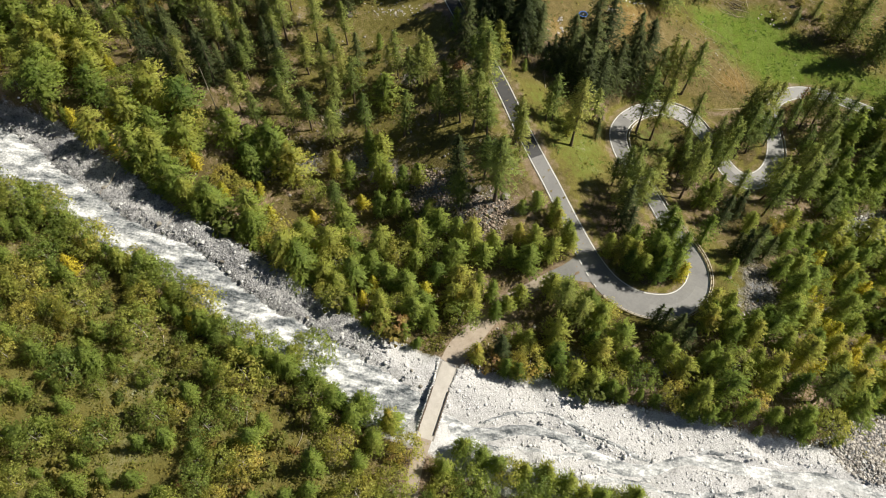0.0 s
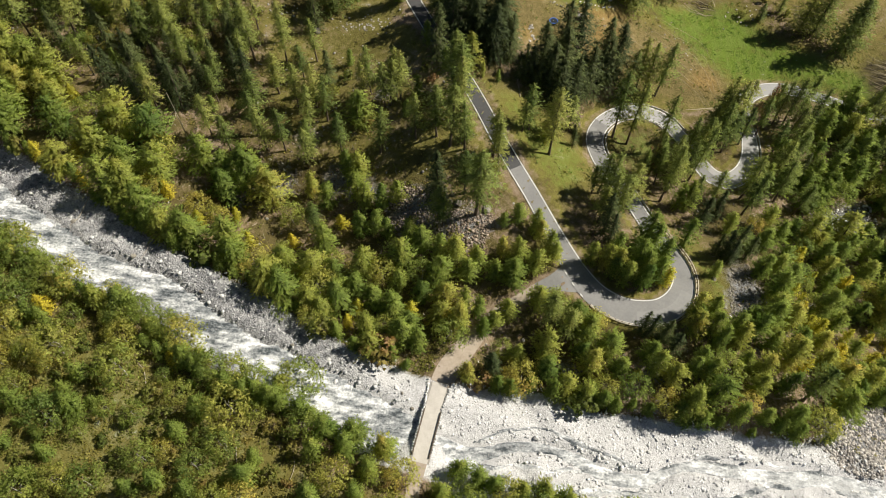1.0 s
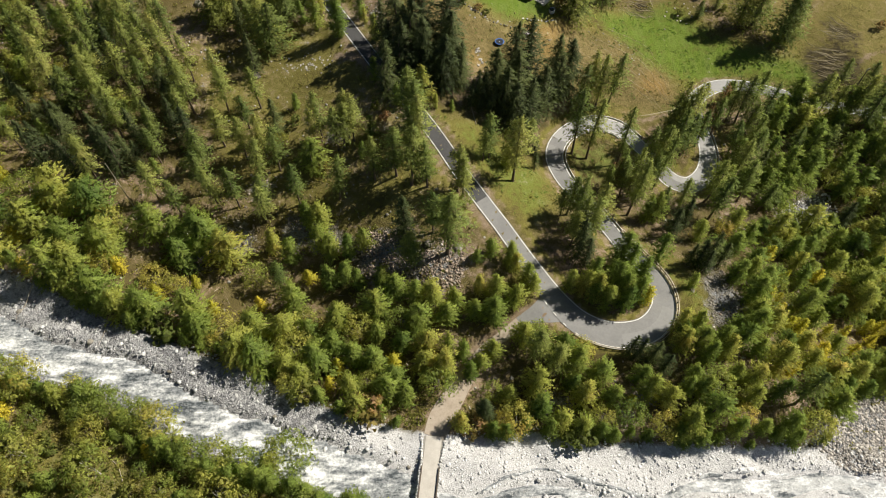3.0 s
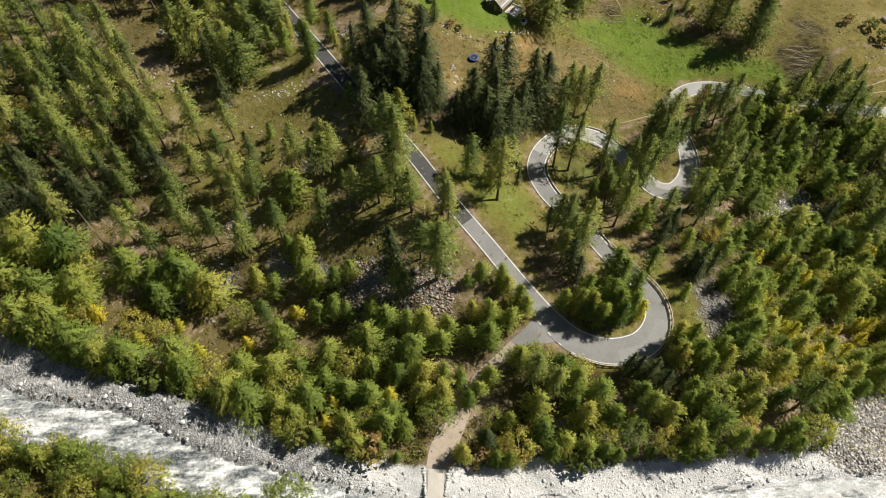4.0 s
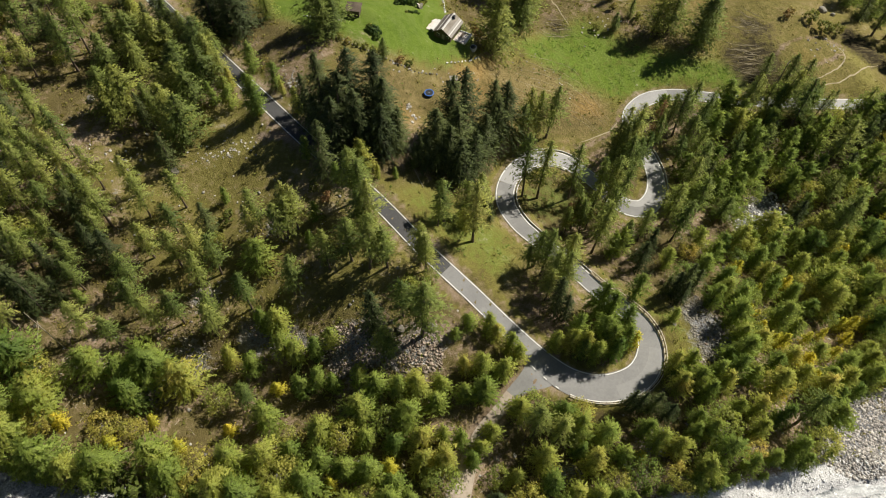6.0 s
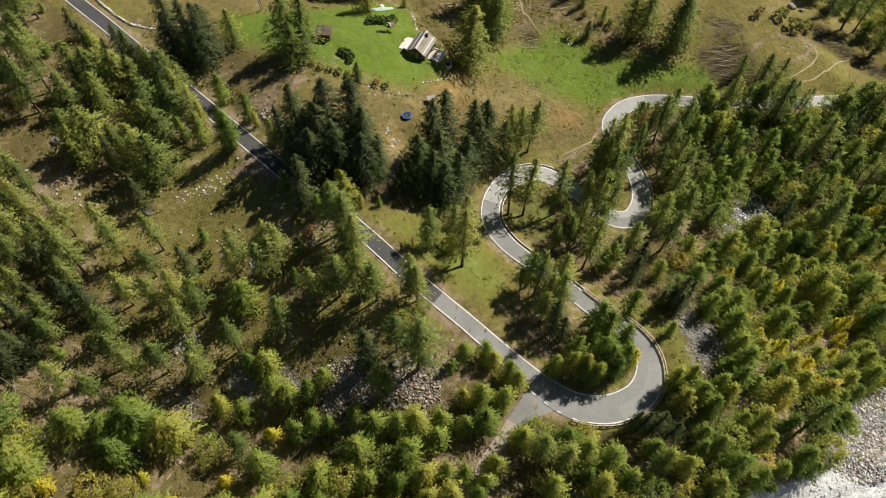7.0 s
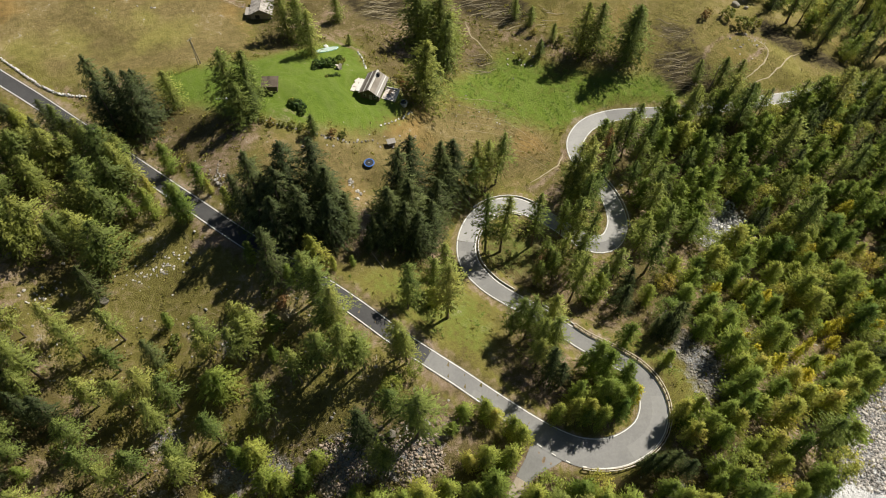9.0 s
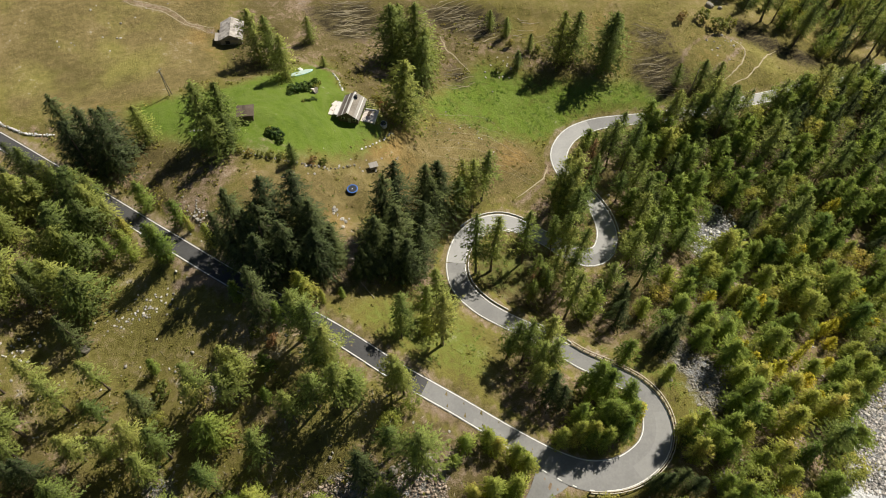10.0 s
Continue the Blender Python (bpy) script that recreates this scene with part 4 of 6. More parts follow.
for x, y, h in [(-26.7, 243.5, 25), (-23.0, 235.6, 25), (-19.0, 232.4, 24), (-27.2, 237.5, 22), (-16.7, 236.9, 20)]:
    plant("spruce_tree", x, y, h, 1.2)
for x, y, h in [(63.6, 186.3, 24), (66.1, 185.0, 24), (70.9, 186.8, 24), (59.4, 183.6, 22)]:
    plant("larch_tree", x, y, h)
for x, y, h in [(97.9, 176.6, 22), (90.2, 168.6, 22), (91.7, 164.9, 20), (110.3, 182.1, 16), (119.6, 182.0, 22), (114.4, 178.1, 22), (111.0, 178.6, 20), (89.4, 170.8, 18), (120.4, 174.8, 22), (104.8, 173.8, 18), (98.1, 169.0, 18), (85.0, 167.7, 16)]:
    plant("larch_tree", x, y, h)
for x, y, h in [(33.0, 263.5, 21), (36.8, 259.5, 19), (35.8, 248.0, 18), (52.8, 268.5, 11), (60.8, 218.6, 25), (64.5, 221.0, 19), (139.6, 212.4, 25), (142.5, 213.6, 22), (128.3, 224.8, 22), (133.0, 223.0, 21), (114.8, 230.3, 8), (156.8, 193.4, 10), (162.6, 188.5, 13), (166.3, 185.0, 13), (120.0, 245.3, 9), (122.6, 234.4, 8), (116.5, 250.8, 9), (4.9, 226.0, 21), (9.6, 224.6, 19), (5.4, 217.4, 15), (8.8, 219.5, 13), (-9.8, 239.0, 14), (21.1, 206.8, 8), (50.7, 253.1, 5)]:
    plant("broad_larch", x, y, h, 1.15)
for x, y, h in [(105.9, 97.3, 9), (111.0, 90.8, 9), (134.8, 99.5, 9), (116.2, 97.4, 8), (102.8, 98.1, 8), (122.6, 91.8, 8), (131.1, 95.8, 7), (123.5, 98.5, 7), (166.5, 128.6, 11), (63.8, 106.3, 9), (109.5, 86.7, 8), (109.1, 114.7, 8), (107.5, 123.4, 8), (150.5, 102.6, 9), (98.4, 84.2, 8), (101.1, 108.3, 8)]:
    plant("golden_larch", x, y, h)
for x, y, h in [(-41.8, 112.6, 8), (-22.5, 88.0, 7), (-20.2, 92.4, 8), (-102.8, 122.6, 8), (-118.2, 130.5, 8), (-59.6, 119.3, 7), (54.2, 78.4, 6), (-99.8, 83.2, 9), (-64.1, 72.0, 8)]:
    plant("golden_larch", x, y, h)
for x, y, h in [(-31.7, 69.5, 11), (-42.1, 68.0, 10), (-48.2, 69.4, 10), (-62.3, 77.6, 11), (-15.8, 56.2, 9), (-4.3, 48.4, 8), (-78.8, 83.1, 11), (-96.6, 91.6, 11), (-113.1, 100.3, 11), (-107.4, 76.2, 12), (-92.1, 71.2, 12), (-75.4, 67.9, 12), (-46.2, 60.0, 12)]:
    plant("birch_tree", x, y, h, 1.15)
for x, y, h in [(-36.2, 67.3, 10), (-56.4, 72.3, 10), (-21.6, 57.8, 9), (-8.7, 54.3, 10), (-70.2, 79.6, 11), (-86.8, 86.1, 12), (-105.5, 95.8, 11), (-120.4, 103.9, 11), (-11.4, 47.7, 11), (-25.1, 50.8, 11)]:
    plant("young_larch", x, y, h)
for x, y, h in [(0.6, 186.9, 18), (16.4, 177.1, 16), (15.3, 180.6, 20), (-3.3, 187.0, 14), (23.3, 170.8, 16), (29.6, 175.3, 18), (20.6, 170.5, 12), (49.6, 182.6, 22), (42.8, 175.7, 18), (4.7, 181.6, 16), (9.8, 177.9, 16)]:
    plant("spruce_tree", x, y, h)
for x, y, h in [(76.3, 250.7, 25), (81.5, 245.8, 27), (78.7, 237.2, 21), (79.5, 253.0, 22), (82.6, 241.0, 20)]:
    plant("broad_larch", x, y, h, 1.25)

# trees that stand clear of the woods: plan place and height
for x, y, h in [(-41.2, 231.7, 14), (-31.9, 225.2, 17.8), (-56.7, 236.2, 18.5), (-60.9, 229.4, 16.2), (-51.5, 227.7, 16), (-38.8, 217.1, 19.2), (-32.5, 215.7, 16.2), (-60.5, 215, 16.8), (-55.1, 212.6, 18.5), (-44.3, 213.8, 14.8), (-36.7, 208.7, 15.5), (-43.4, 200.5, 20), (-40.8, 196.5, 20), (-59.6, 209.2, 16), (-48.2, 207.6, 15), (-52.1, 235.8, 17), (-28.9, 219.5, 16), (-44.7, 232.7, 17), (-39.6, 212.3, 16)]:  # hill nw
    plant("broad_larch", x, y, h, 1.3)
for x, y, h in [(-56, 259.2, 12.8), (-41.2, 243.9, 13), (-46.4, 237.6, 18), (-50.7, 205.1, 15)]:  # hill nw
    plant("spruce_tree", x, y, h)
for x, y, h in [(-50.7, 248.7, 11.5)]:  # hill nw
    plant("young_larch", x, y, h, 1.1)
for x, y, h in [(-4.1, 170.3, 22)]:  # roadside
    plant("spruce_tree", x, y, h)
for x, y, h in [(-26.6, 203.7, 12.8), (-18.1, 215.4, 12), (-19.2, 198, 15), (-18.6, 196.9, 15), (-7.5, 194.3, 10.2), (-8.1, 176.7, 10), (-12.1, 205.2, 11.2), (-24.9, 210.2, 8.8), (-30.6, 207.2, 9.2), (-18.6, 196.8, 6), (-10.6, 202.2, 6), (-6.9, 194.1, 6), (6.4, 169.4, 14), (9.8, 167.1, 6), (14.7, 166.6, 5), (-1.7, 167.4, 9)]:  # roadside
    plant("young_larch", x, y, h, 0.8)
for x, y, h in [(-43.7, 175.6, 17.2), (-56.5, 182.7, 17.2), (-53.6, 175, 18.1), (-47, 168.9, 14.6), (-24.5, 162, 18.9), (-19.6, 156.6, 18.9), (-14.8, 158.6, 18.9), (-16.1, 159.8, 18.9), (-26.7, 160.5, 16.3), (-47.4, 158.7, 18.9), (-41.6, 159, 18.7), (-37.5, 154.1, 18.5), (-54.1, 163.1, 17.2), (-59.2, 154.9, 18.9), (-72.1, 157.2, 16.2), (-65.9, 169.1, 17.2), (-17.9, 157.1, 18.9)]:  # hill mid
    plant("larch_tree", x, y, h, 1.0)
for x, y, h in [(-45.9, 188.2, 16.5), (-67.3, 178.9, 17.8), (-38.1, 164.8, 17), (-63.3, 162.2, 18)]:  # hill mid
    plant("spruce_tree", x, y, h)
for x, y, h in [(-26.4, 151.3, 15)]:  # hill mid
    plant("young_larch", x, y, h, 1.1)
for x, y, h in [(-58.6, 147.6, 18.9), (-54.8, 143.2, 18.9), (-49.3, 143.6, 18.9), (-40.6, 141.1, 18.9), (-41.4, 138.7, 18.5), (-42.9, 150.7, 18.9), (-31.4, 142.4, 18.9), (-71.5, 144.7, 18.9), (-65.4, 140.8, 15.7), (-19.5, 141.8, 18.9), (-9, 144.8, 18.9)]:  # hill low
    plant("larch_tree", x, y, h, 1.0)
for x, y, h in [(-28.2, 135.5, 12), (-24.7, 128.4, 12), (-22.6, 125.7, 11), (-17.3, 124.8, 11), (-25.1, 134.6, 12), (-38.8, 129.8, 11), (-33.5, 125.9, 11), (-12.7, 126.4, 9), (-18.2, 117.8, 10), (-14.5, 115.3, 10)]:  # hill low
    plant("young_larch", x, y, h, 1.05)
for x, y, h in [(-2.8, 144.8, 22), (1.3, 141.4, 24), (1.5, 160.7, 22), (2.8, 157.3, 22), (3.9, 150.4, 25), (1.1, 150.2, 20), (5.7, 140.4, 19.2), (14.2, 139.5, 20), (15.7, 137.6, 17), (10.1, 121, 28), (6.5, 127, 18), (-0.7, 119.6, 17), (0.8, 118, 14)]:  # hill east
    plant("larch_tree", x, y, h, 1.1)
for x, y, h in [(-1.4, 126, 21)]:  # hill east
    plant("spruce_tree", x, y, h)
for x, y, h in [(27.4, 118.7, 9), (28.6, 116.5, 8), (22.5, 120.3, 8), (30.8, 112.4, 10), (32.2, 109.9, 9), (18, 118.4, 6), (22.1, 108.9, 11), (26.8, 106.7, 11), (18.1, 110.4, 9), (11.3, 107.6, 9), (15.8, 103.6, 9)]:  # hill east
    plant("young_larch", x, y, h, 1.1)
for x, y, h in [(24.9, 153, 18), (31.4, 145.9, 28), (32.4, 155.3, 18), (38.6, 160.4, 15), (22.8, 151.4, 12)]:  # verge
    plant("larch_tree", x, y, h, 1.05)
for x, y, h in [(39.7, 154.6, 8)]:  # verge
    plant("spruce_tree", x, y, h)
for x, y, h in [(30.5, 150.8, 9)]:  # verge
    plant("young_larch", x, y, h, 1.05)
for x, y, h in [(46.9, 136.5, 20), (47.8, 133.1, 22), (54.7, 132.8, 23), (51.3, 125.8, 22), (48.9, 127.8, 20), (45.8, 124.6, 17), (44.7, 135.7, 14)]:  # bend tall
    plant("larch_tree", x, y, h)
for x, y, h in [(47.3, 120.8, 20), (48.6, 117.6, 14)]:  # bend tall
    plant("spruce_tree", x, y, h)
for x, y, h in [(58.8, 121, 6)]:  # bend young
    plant("spruce_tree", x, y, h)
for x, y, h in [(49.2, 112.4, 13.8), (45.9, 109.3, 12.4), (42.7, 110.3, 11), (50, 107.6, 13.8), (52.1, 104.9, 12.4), (55.1, 109.3, 16.6), (57.3, 107.4, 13.8), (61.6, 109.5, 16.6), (61.5, 106.4, 13.8), (57.8, 117.2, 17.9), (59.5, 113.8, 16.6), (48.6, 107.2, 11), (56.9, 104.4, 12.4)]:  # bend young
    plant("young_larch", x, y, h, 0.85)
for x, y, h in [(54.2, 164.4, 28), (59.5, 164.1, 28), (69.8, 162.5, 27.2), (88.3, 170.8, 28), (90.8, 169.7, 28), (87.8, 173.4, 22), (89.2, 168, 24), (80.8, 158, 23), (87.6, 162.1, 25), (78.5, 160.3, 20), (70.2, 149.4, 22), (70.2, 144.3, 20), (65.3, 150.6, 18), (61.8, 148.9, 16), (76.8, 138.3, 16), (67, 147.6, 18), (74.4, 147.6, 22)]:  # loops
    plant("larch_tree", x, y, h, 0.8)
for x, y, h in [(85, 118.9, 18), (82.5, 118.4, 14)]:  # loops
    plant("spruce_tree", x, y, h)
for x, y, h in [(74.5, 137, 14), (71.9, 137, 13), (70.8, 119.7, 14.5), (78.3, 110.6, 8)]:  # loops
    plant("young_larch", x, y, h, 0.8)
for x, y, h in [(55.7, 91, 12), (57.6, 89.9, 13), (61.1, 88.7, 13), (63.4, 85.8, 12)]:  # south east
    plant("spruce_tree", x, y, h)
for x, y, h in [(70.4, 96.7, 12), (74.3, 96.4, 12), (74, 91.6, 12), (84.6, 91, 13), (80.4, 88.3, 12), (74.8, 87.4, 12), (68.8, 91.3, 12), (70.4, 94.4, 10), (80.3, 92, 12), (80.7, 81.9, 10), (85, 81.1, 12), (91.5, 77.5, 12), (83.1, 76.2, 11), (71.3, 78.6, 12), (67.7, 79.3, 11)]:  # south east
    plant("young_larch", x, y, h)
for x, y, h in [(67.3, 139.2, 28), (78.7, 151, 27), (88.5, 166.5, 20), (68, 152.5, 18), (80.1, 155.6, 20)]:  # loop trunks
    plant("larch_tree", x, y, h, 0.8)
for x, y, h in [(83.5, 115.8, 12), (89.9, 119.3, 12), (80.8, 119.5, 10), (40.5, 160.6, 9)]:
    plant("spruce_tree", x, y, h)
for x, y, h in [(-40.7, 242.9, 14), (-36.9, 236.2, 14), (-34.5, 231.0, 14), (-30.7, 228.5, 14), (-28.0, 223.9, 13), (-49.9, 237.0, 15), (-27.1, 216.9, 9)]:  # screen of trees below the upper road
    plant("larch_tree", x, y, h, 1.3)
for x, y, h in [(-43.7, 247.8, 13), (-52.5, 250.2, 14), (-38.9, 238.3, 12)]:  # screen of trees below the upper road
    plant("spruce_tree", x, y, h, 1.3)
for x, y, h in [(9.4, 50.8, 9), (14.2, 49.2, 9), (17.9, 48.0, 10), (24.7, 46.8, 9), (29.9, 47.0, 10), (34.6, 45.2, 10), (43.2, 43.4, 10), (50.5, 44.4, 10), (-9.1, 54.7, 11), (-16.4, 57.1, 11), (5.2, 45.0, 9), (39.0, 44.0, 9), (56.5, 43.0, 8), (62.0, 41.0, 8)]:  # south bank below the bridge
    plant("young_larch", x, y, h, 1.15)
for x, y, h in [(11.5, 48.2, 8), (21.0, 46.4, 8), (27.0, 44.4, 9), (47.0, 42.4, 8), (33.0, 43.0, 8)]:
    plant("birch_tree", x, y, h, 1.1)
for x, y, h in [(16.4, 90.9, 9), (13.8, 88.5, 9), (12.1, 94.0, 10), (8.6, 95.6, 10), (20.4, 93.4, 10)]:  # beside the track
    plant("young_larch", x, y, h)
for x, y, h in [(106.5, 178.8, 20), (65.5, 150.1, 17), (63.1, 149.2, 15), (101.4, 174.0, 15)]:
    plant("withered_larch", x, y, h)

# ---- forests ----
for x, y, h in [(94.1, 144.9, 22), (106.7, 154.4, 20), (105.8, 145.7, 20), (112.0, 160.0, 19)]:
    plant("larch_tree", x, y, h, 1.15)
def taken(x, y, gap):
    return any((x - a) ** 2 + (y - b) ** 2 < gap * gap for a, b in TREES)


# rough plan place of the camera, for tree sight lines
VIEW_FROM = np.array((-3.0, 40.0))
road_pts = road_all[(road_all[:, 1] < 300)]
# stretches of road that trees must not hide from the camera
shown_road = ~((road_all[:, 0] > 134) & ~((road_all[:, 0] > 172.5) & (road_all[:, 0] < 176)))
shown_road &= ~((np.abs(road_all[:, 0] - 83.5) < 3) & (np.abs(road_all[:, 1] - 160) < 6))
shown_pts = road_all[shown_road & (road_all[:, 1] < 300)]


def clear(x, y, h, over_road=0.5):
    """Keeps trees off the roads and from hiding road or river from the camera."""
    away = np.array((x, y)) - VIEW_FROM
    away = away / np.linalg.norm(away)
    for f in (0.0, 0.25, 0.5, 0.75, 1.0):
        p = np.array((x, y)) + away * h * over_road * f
        pts = road_pts if f == 0 else shown_pts
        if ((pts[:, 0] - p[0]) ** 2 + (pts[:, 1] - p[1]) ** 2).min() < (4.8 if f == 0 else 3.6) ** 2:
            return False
    if min(((track_all[:, 0] - x) ** 2 + (track_all[:, 1] - y) ** 2).min(), ((track2[:, 0] - x) ** 2 + (track2[:, 1] - y) ** 2).min()) < 16:
        return False
    if bank_y(south, x) - 0.5 < y < bank_y(north, x) + 1.2:
        return False
    if y <= bank_y(south, x) and y + h * 0.55 > bank_y(south, x) + 9.5:
        return False
    return True


def grow(area, tries, gap, choose, seed, avoid=(), wide=1.0):
    r = random.Random(seed)
    xs, ys = [p[0] for p in area], [p[1] for p in area]
    for _ in range(tries):
        x, y = r.uniform(min(xs), max(xs)), r.uniform(min(ys), max(ys))
        if not inside_poly(np.array(x), np.array(y), area):
            continue
        if any(inside_poly(np.array(x), np.array(y), a) for a in avoid):
            continue
        name, h = choose(x, y, r)
        if not inside_poly(np.array(x), np.array(y), VIEW_HULL) and not inside_poly(np.array(22 + (x - 22) * 0.93), np.array(150 + (y - 150) * 0.9), VIEW_HULL):
            continue
        if any((x - a) ** 2 + (y - b) ** 2 < c * c * 0.12 for a, b, c in ROCKY):
            continue
        if inside_poly(np.array(x), np.array(y), GRASSY_HILL) and r.random() < 0.5:
            continue
        if wobble(np.array(x), np.array(y), 8.0, seed * 0.7) > 0.45 and r.random() < 0.8:
            continue
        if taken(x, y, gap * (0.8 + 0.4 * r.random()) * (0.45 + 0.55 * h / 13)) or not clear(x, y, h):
            continue
        plant(name, x, y, h, wide)


def larch_mix(tall, low):
    def choose(x, y, r):
        k = r.random() * 1.06
        if x < 5 and y < 168 and r.random() < (0.62 if x < -64 and y > 146 else 0.34 if x < -45 and y > 150 - 0.1 * x - 12 else 0.04 if y > 125 else 0.02):
            return "spruce_tree", r.uniform(13, 22)
        return ("larch_tree", r.uniform(17, 26)) if k < tall else ("young_larch", r.uniform(9, 15.5)) if k < tall + low else ("spruce_tree", r.uniform(12, 22)) if k < 0.92 else ("birch_tree", r.uniform(6, 10))
    return choose


def bank_mix(x, y, r):
    """Lush young larches by the torrent, taller up the valley."""
    k, up = r.random(), min(1.0, max(0.0, (-15 - x) / 30))
    if k < 0.05:
        return "larch_tree", r.uniform(13, 18)
    return ("young_larch", r.uniform(9 + 4 * up, 13 + 5 * up)) if k < 0.84 else ("birch_tree", r.uniform(6, 10)) if k < 0.95 else ("golden_larch", r.uniform(6, 9))


def east_mix(x, y, r):
    if x < 108 or r.random() < 0.12:
        return ("larch_tree", r.uniform(16, 24)) if r.random() < 0.84 else ("spruce_tree", r.uniform(10, 16))
    k = r.random()
    return ("young_larch", r.uniform(10, 16)) if k < 0.62 else ("larch_tree", r.uniform(14, 20)) if k < 0.74 else ("spruce_tree", r.uniform(12, 19)) if k < 0.94 else ("birch_tree", r.uniform(7, 11))


def south_mix(x, y, r):
    k = r.random()
    return ("birch_tree", r.uniform(6, 12)) if k < 0.62 else ("young_larch", r.uniform(8, 13)) if k < 0.84 else ("larch_tree", r.uniform(12, 15)) if k < 0.88 else ("shrub", r.uniform(2.5, 4.5))


def low_mix(x, y, r):
    k = r.random()
    return ("young_larch", r.uniform(4.5, 9)) if k < 0.5 else ("birch_tree", r.uniform(4, 8)) if k < 0.75 else ("shrub", r.uniform(2, 3.6))


VIEW_HULL = [(-156, 169), (-121, 85), (-93, 24), (117, 53), (118, 53), (281, 195), (268, 208), (252, 220), (231, 230), (-32, 324), (-55, 303), (-77, 282), (-98, 259), (-117, 236), (-133, 210)]  # land within the camera's view; woods are left out beyond it
EAST_VERGE = [(70, 90), (80, 94), (86, 104), (87, 114), (82, 124), (72, 130), (64, 138), (71, 120), (74, 106)]
BANK_WOOD = [(-175, 150), (-131, 135), (-95, 118), (-56, 100), (-32, 87), (-7, 77), (3, 78), (24, 103), (24, 116), (2, 114), (-20, 116), (-46, 128), (-90, 142), (-170, 176)]
HILL_WOOD = [(-170, 178), (-100, 160), (-72, 147), (-46, 137), (-16, 132), (4, 130), (14, 128), (20, 134), (-2, 170), (-22, 176), (-44, 180), (-64, 190), (-70, 225), (-50, 262), (-70, 320), (-150, 300), (-220, 220)]
EAST_LOW = [(5, 75), (30, 74), (62, 70), (102, 67), (118, 78), (150, 84), (175, 100), (150, 134), (112, 138), (86, 130), (76, 120), (78, 104), (66, 90), (50, 91), (38, 98), (30, 101), (14, 85)]
EAST_HIGH = [(80, 148), (76, 128), (90, 128), (112, 138), (150, 134), (175, 100), (290, 150), (300, 162), (232, 164), (174, 172), (130, 188), (114, 191), (106, 186), (105, 165), (97, 150)]
NORTH_WEST = [(-132, 164), (-138, 190), (-100, 200), (-66, 198), (-60, 172), (-68, 156), (-89, 147), (-107, 156)]
FAR_EAST = [(214, 190), (208, 206), (212, 226), (262, 250), (330, 260), (310, 168), (240, 172), (220, 182)]
SOUTH_WOOD = [(-180, 110), (-120, 100), (-84, 87), (-46, 66), (-16, 53), (-4, 47), (-4, 10), (-60, 5), (-140, 20)]
SOUTH_EAST = [(1, 46), (14, 43), (42, 40), (60, 38), (60, 24), (0, 20)]
BANK_GLADES = [[(-52, 122), (-40, 118), (-34, 110), (-42, 106), (-54, 112)], [(-80, 134), (-66, 130), (-62, 122), (-76, 124)], [(-24, 112), (-14, 110), (-16, 104), (-26, 106)], [(-100, 140), (-88, 136), (-90, 129), (-102, 132)]]
grow(BANK_WOOD, 3200, 5.3, bank_mix, 11, SCREES + BANK_GLADES, 1.28)
OPENINGS = [[(-90, 230), (-64, 228), (-58, 206), (-82, 206)], [(-44, 198), (-20, 192), (-18, 172), (-40, 176)], [(-34, 166), (-22, 166), (-20, 158), (-34, 158)]]
OPEN_HILL = [(-62, 290), (-66, 233), (-72, 190), (-82, 146), (-49, 131), (-18, 119), (14, 116), (24, 134), (4, 160), (4, 177), (-20, 215), (-38, 262)]
grow(HILL_WOOD, 4600, 5.0, larch_mix(0.8, 0.08), 12, SCREES + OPENINGS + [OPEN_HILL])
grow(EAST_LOW, 3200, 5.0, larch_mix(0.05, 0.84), 13, SCREES + [EAST_VERGE], 1.18)
grow(EAST_HIGH, 4000, 5.2, east_mix, 14, SCREES + [EAST_VERGE], 1.15)
grow(SOUTH_WOOD, 2400, 6.6, south_mix, 16)
grow(SOUTH_WOOD, 900, 4.2, low_mix, 28)
grow(SOUTH_EAST, 500, 5.0, south_mix, 17)
grow(HILL_WOOD, 500, 4.5, low_mix, 21, SCREES + OPENINGS)
grow(NORTH_WEST, 1500, 3.9, lambda x, y, r: ("spruce_tree", r.uniform(13, 21)) if r.random() < 0.4 else ("larch_tree", r.uniform(15, 22)), 29, OPENINGS)
grow(FAR_EAST, 1400, 4.6, larch_mix(0.6, 0.2), 15)
FAR_VERGE = [(128, 187), (150, 177), (174, 169), (200, 165), (240, 160), (240, 152), (200, 156), (170, 162), (145, 170), (126, 180)]
grow(FAR_VERGE, 900, 3.6, larch_mix(0.6, 0.3), 25)
grow([(98, 148), (106, 156), (108, 172), (116, 168), (110, 150)], 160, 3.8, larch_mix(0.8, 0.2), 27)
r = random.Random(51)
for k in range(42):
    x = -150 + k * 3.3 + r.uniform(-1, 1)
    y = float(bank_y(south, x)) - r.uniform(-0.5, 3)
    if not taken(x, y, 2.2):
        plant("young_larch" if r.random() < 0.6 else "birch_tree", x, y, r.uniform(9, 13))
r = random.Random(52)
for k in range(88):
    x = -128 + k * 2.7 + r.uniform(-1, 1)
    y = float(bank_y(north, x)) + r.uniform(0.2, 3.2)
    if not taken(x, y, 2.6) and not -3 < x < 12 and x < 106:
        plant("young_larch" if r.random() < 0.8 else "shrub", x, y, r.uniform(5, 10))
r = random.Random(63)
far_leg = road_all[(road_all[:, 0] > 137) & (road_all[:, 0] < 232)]
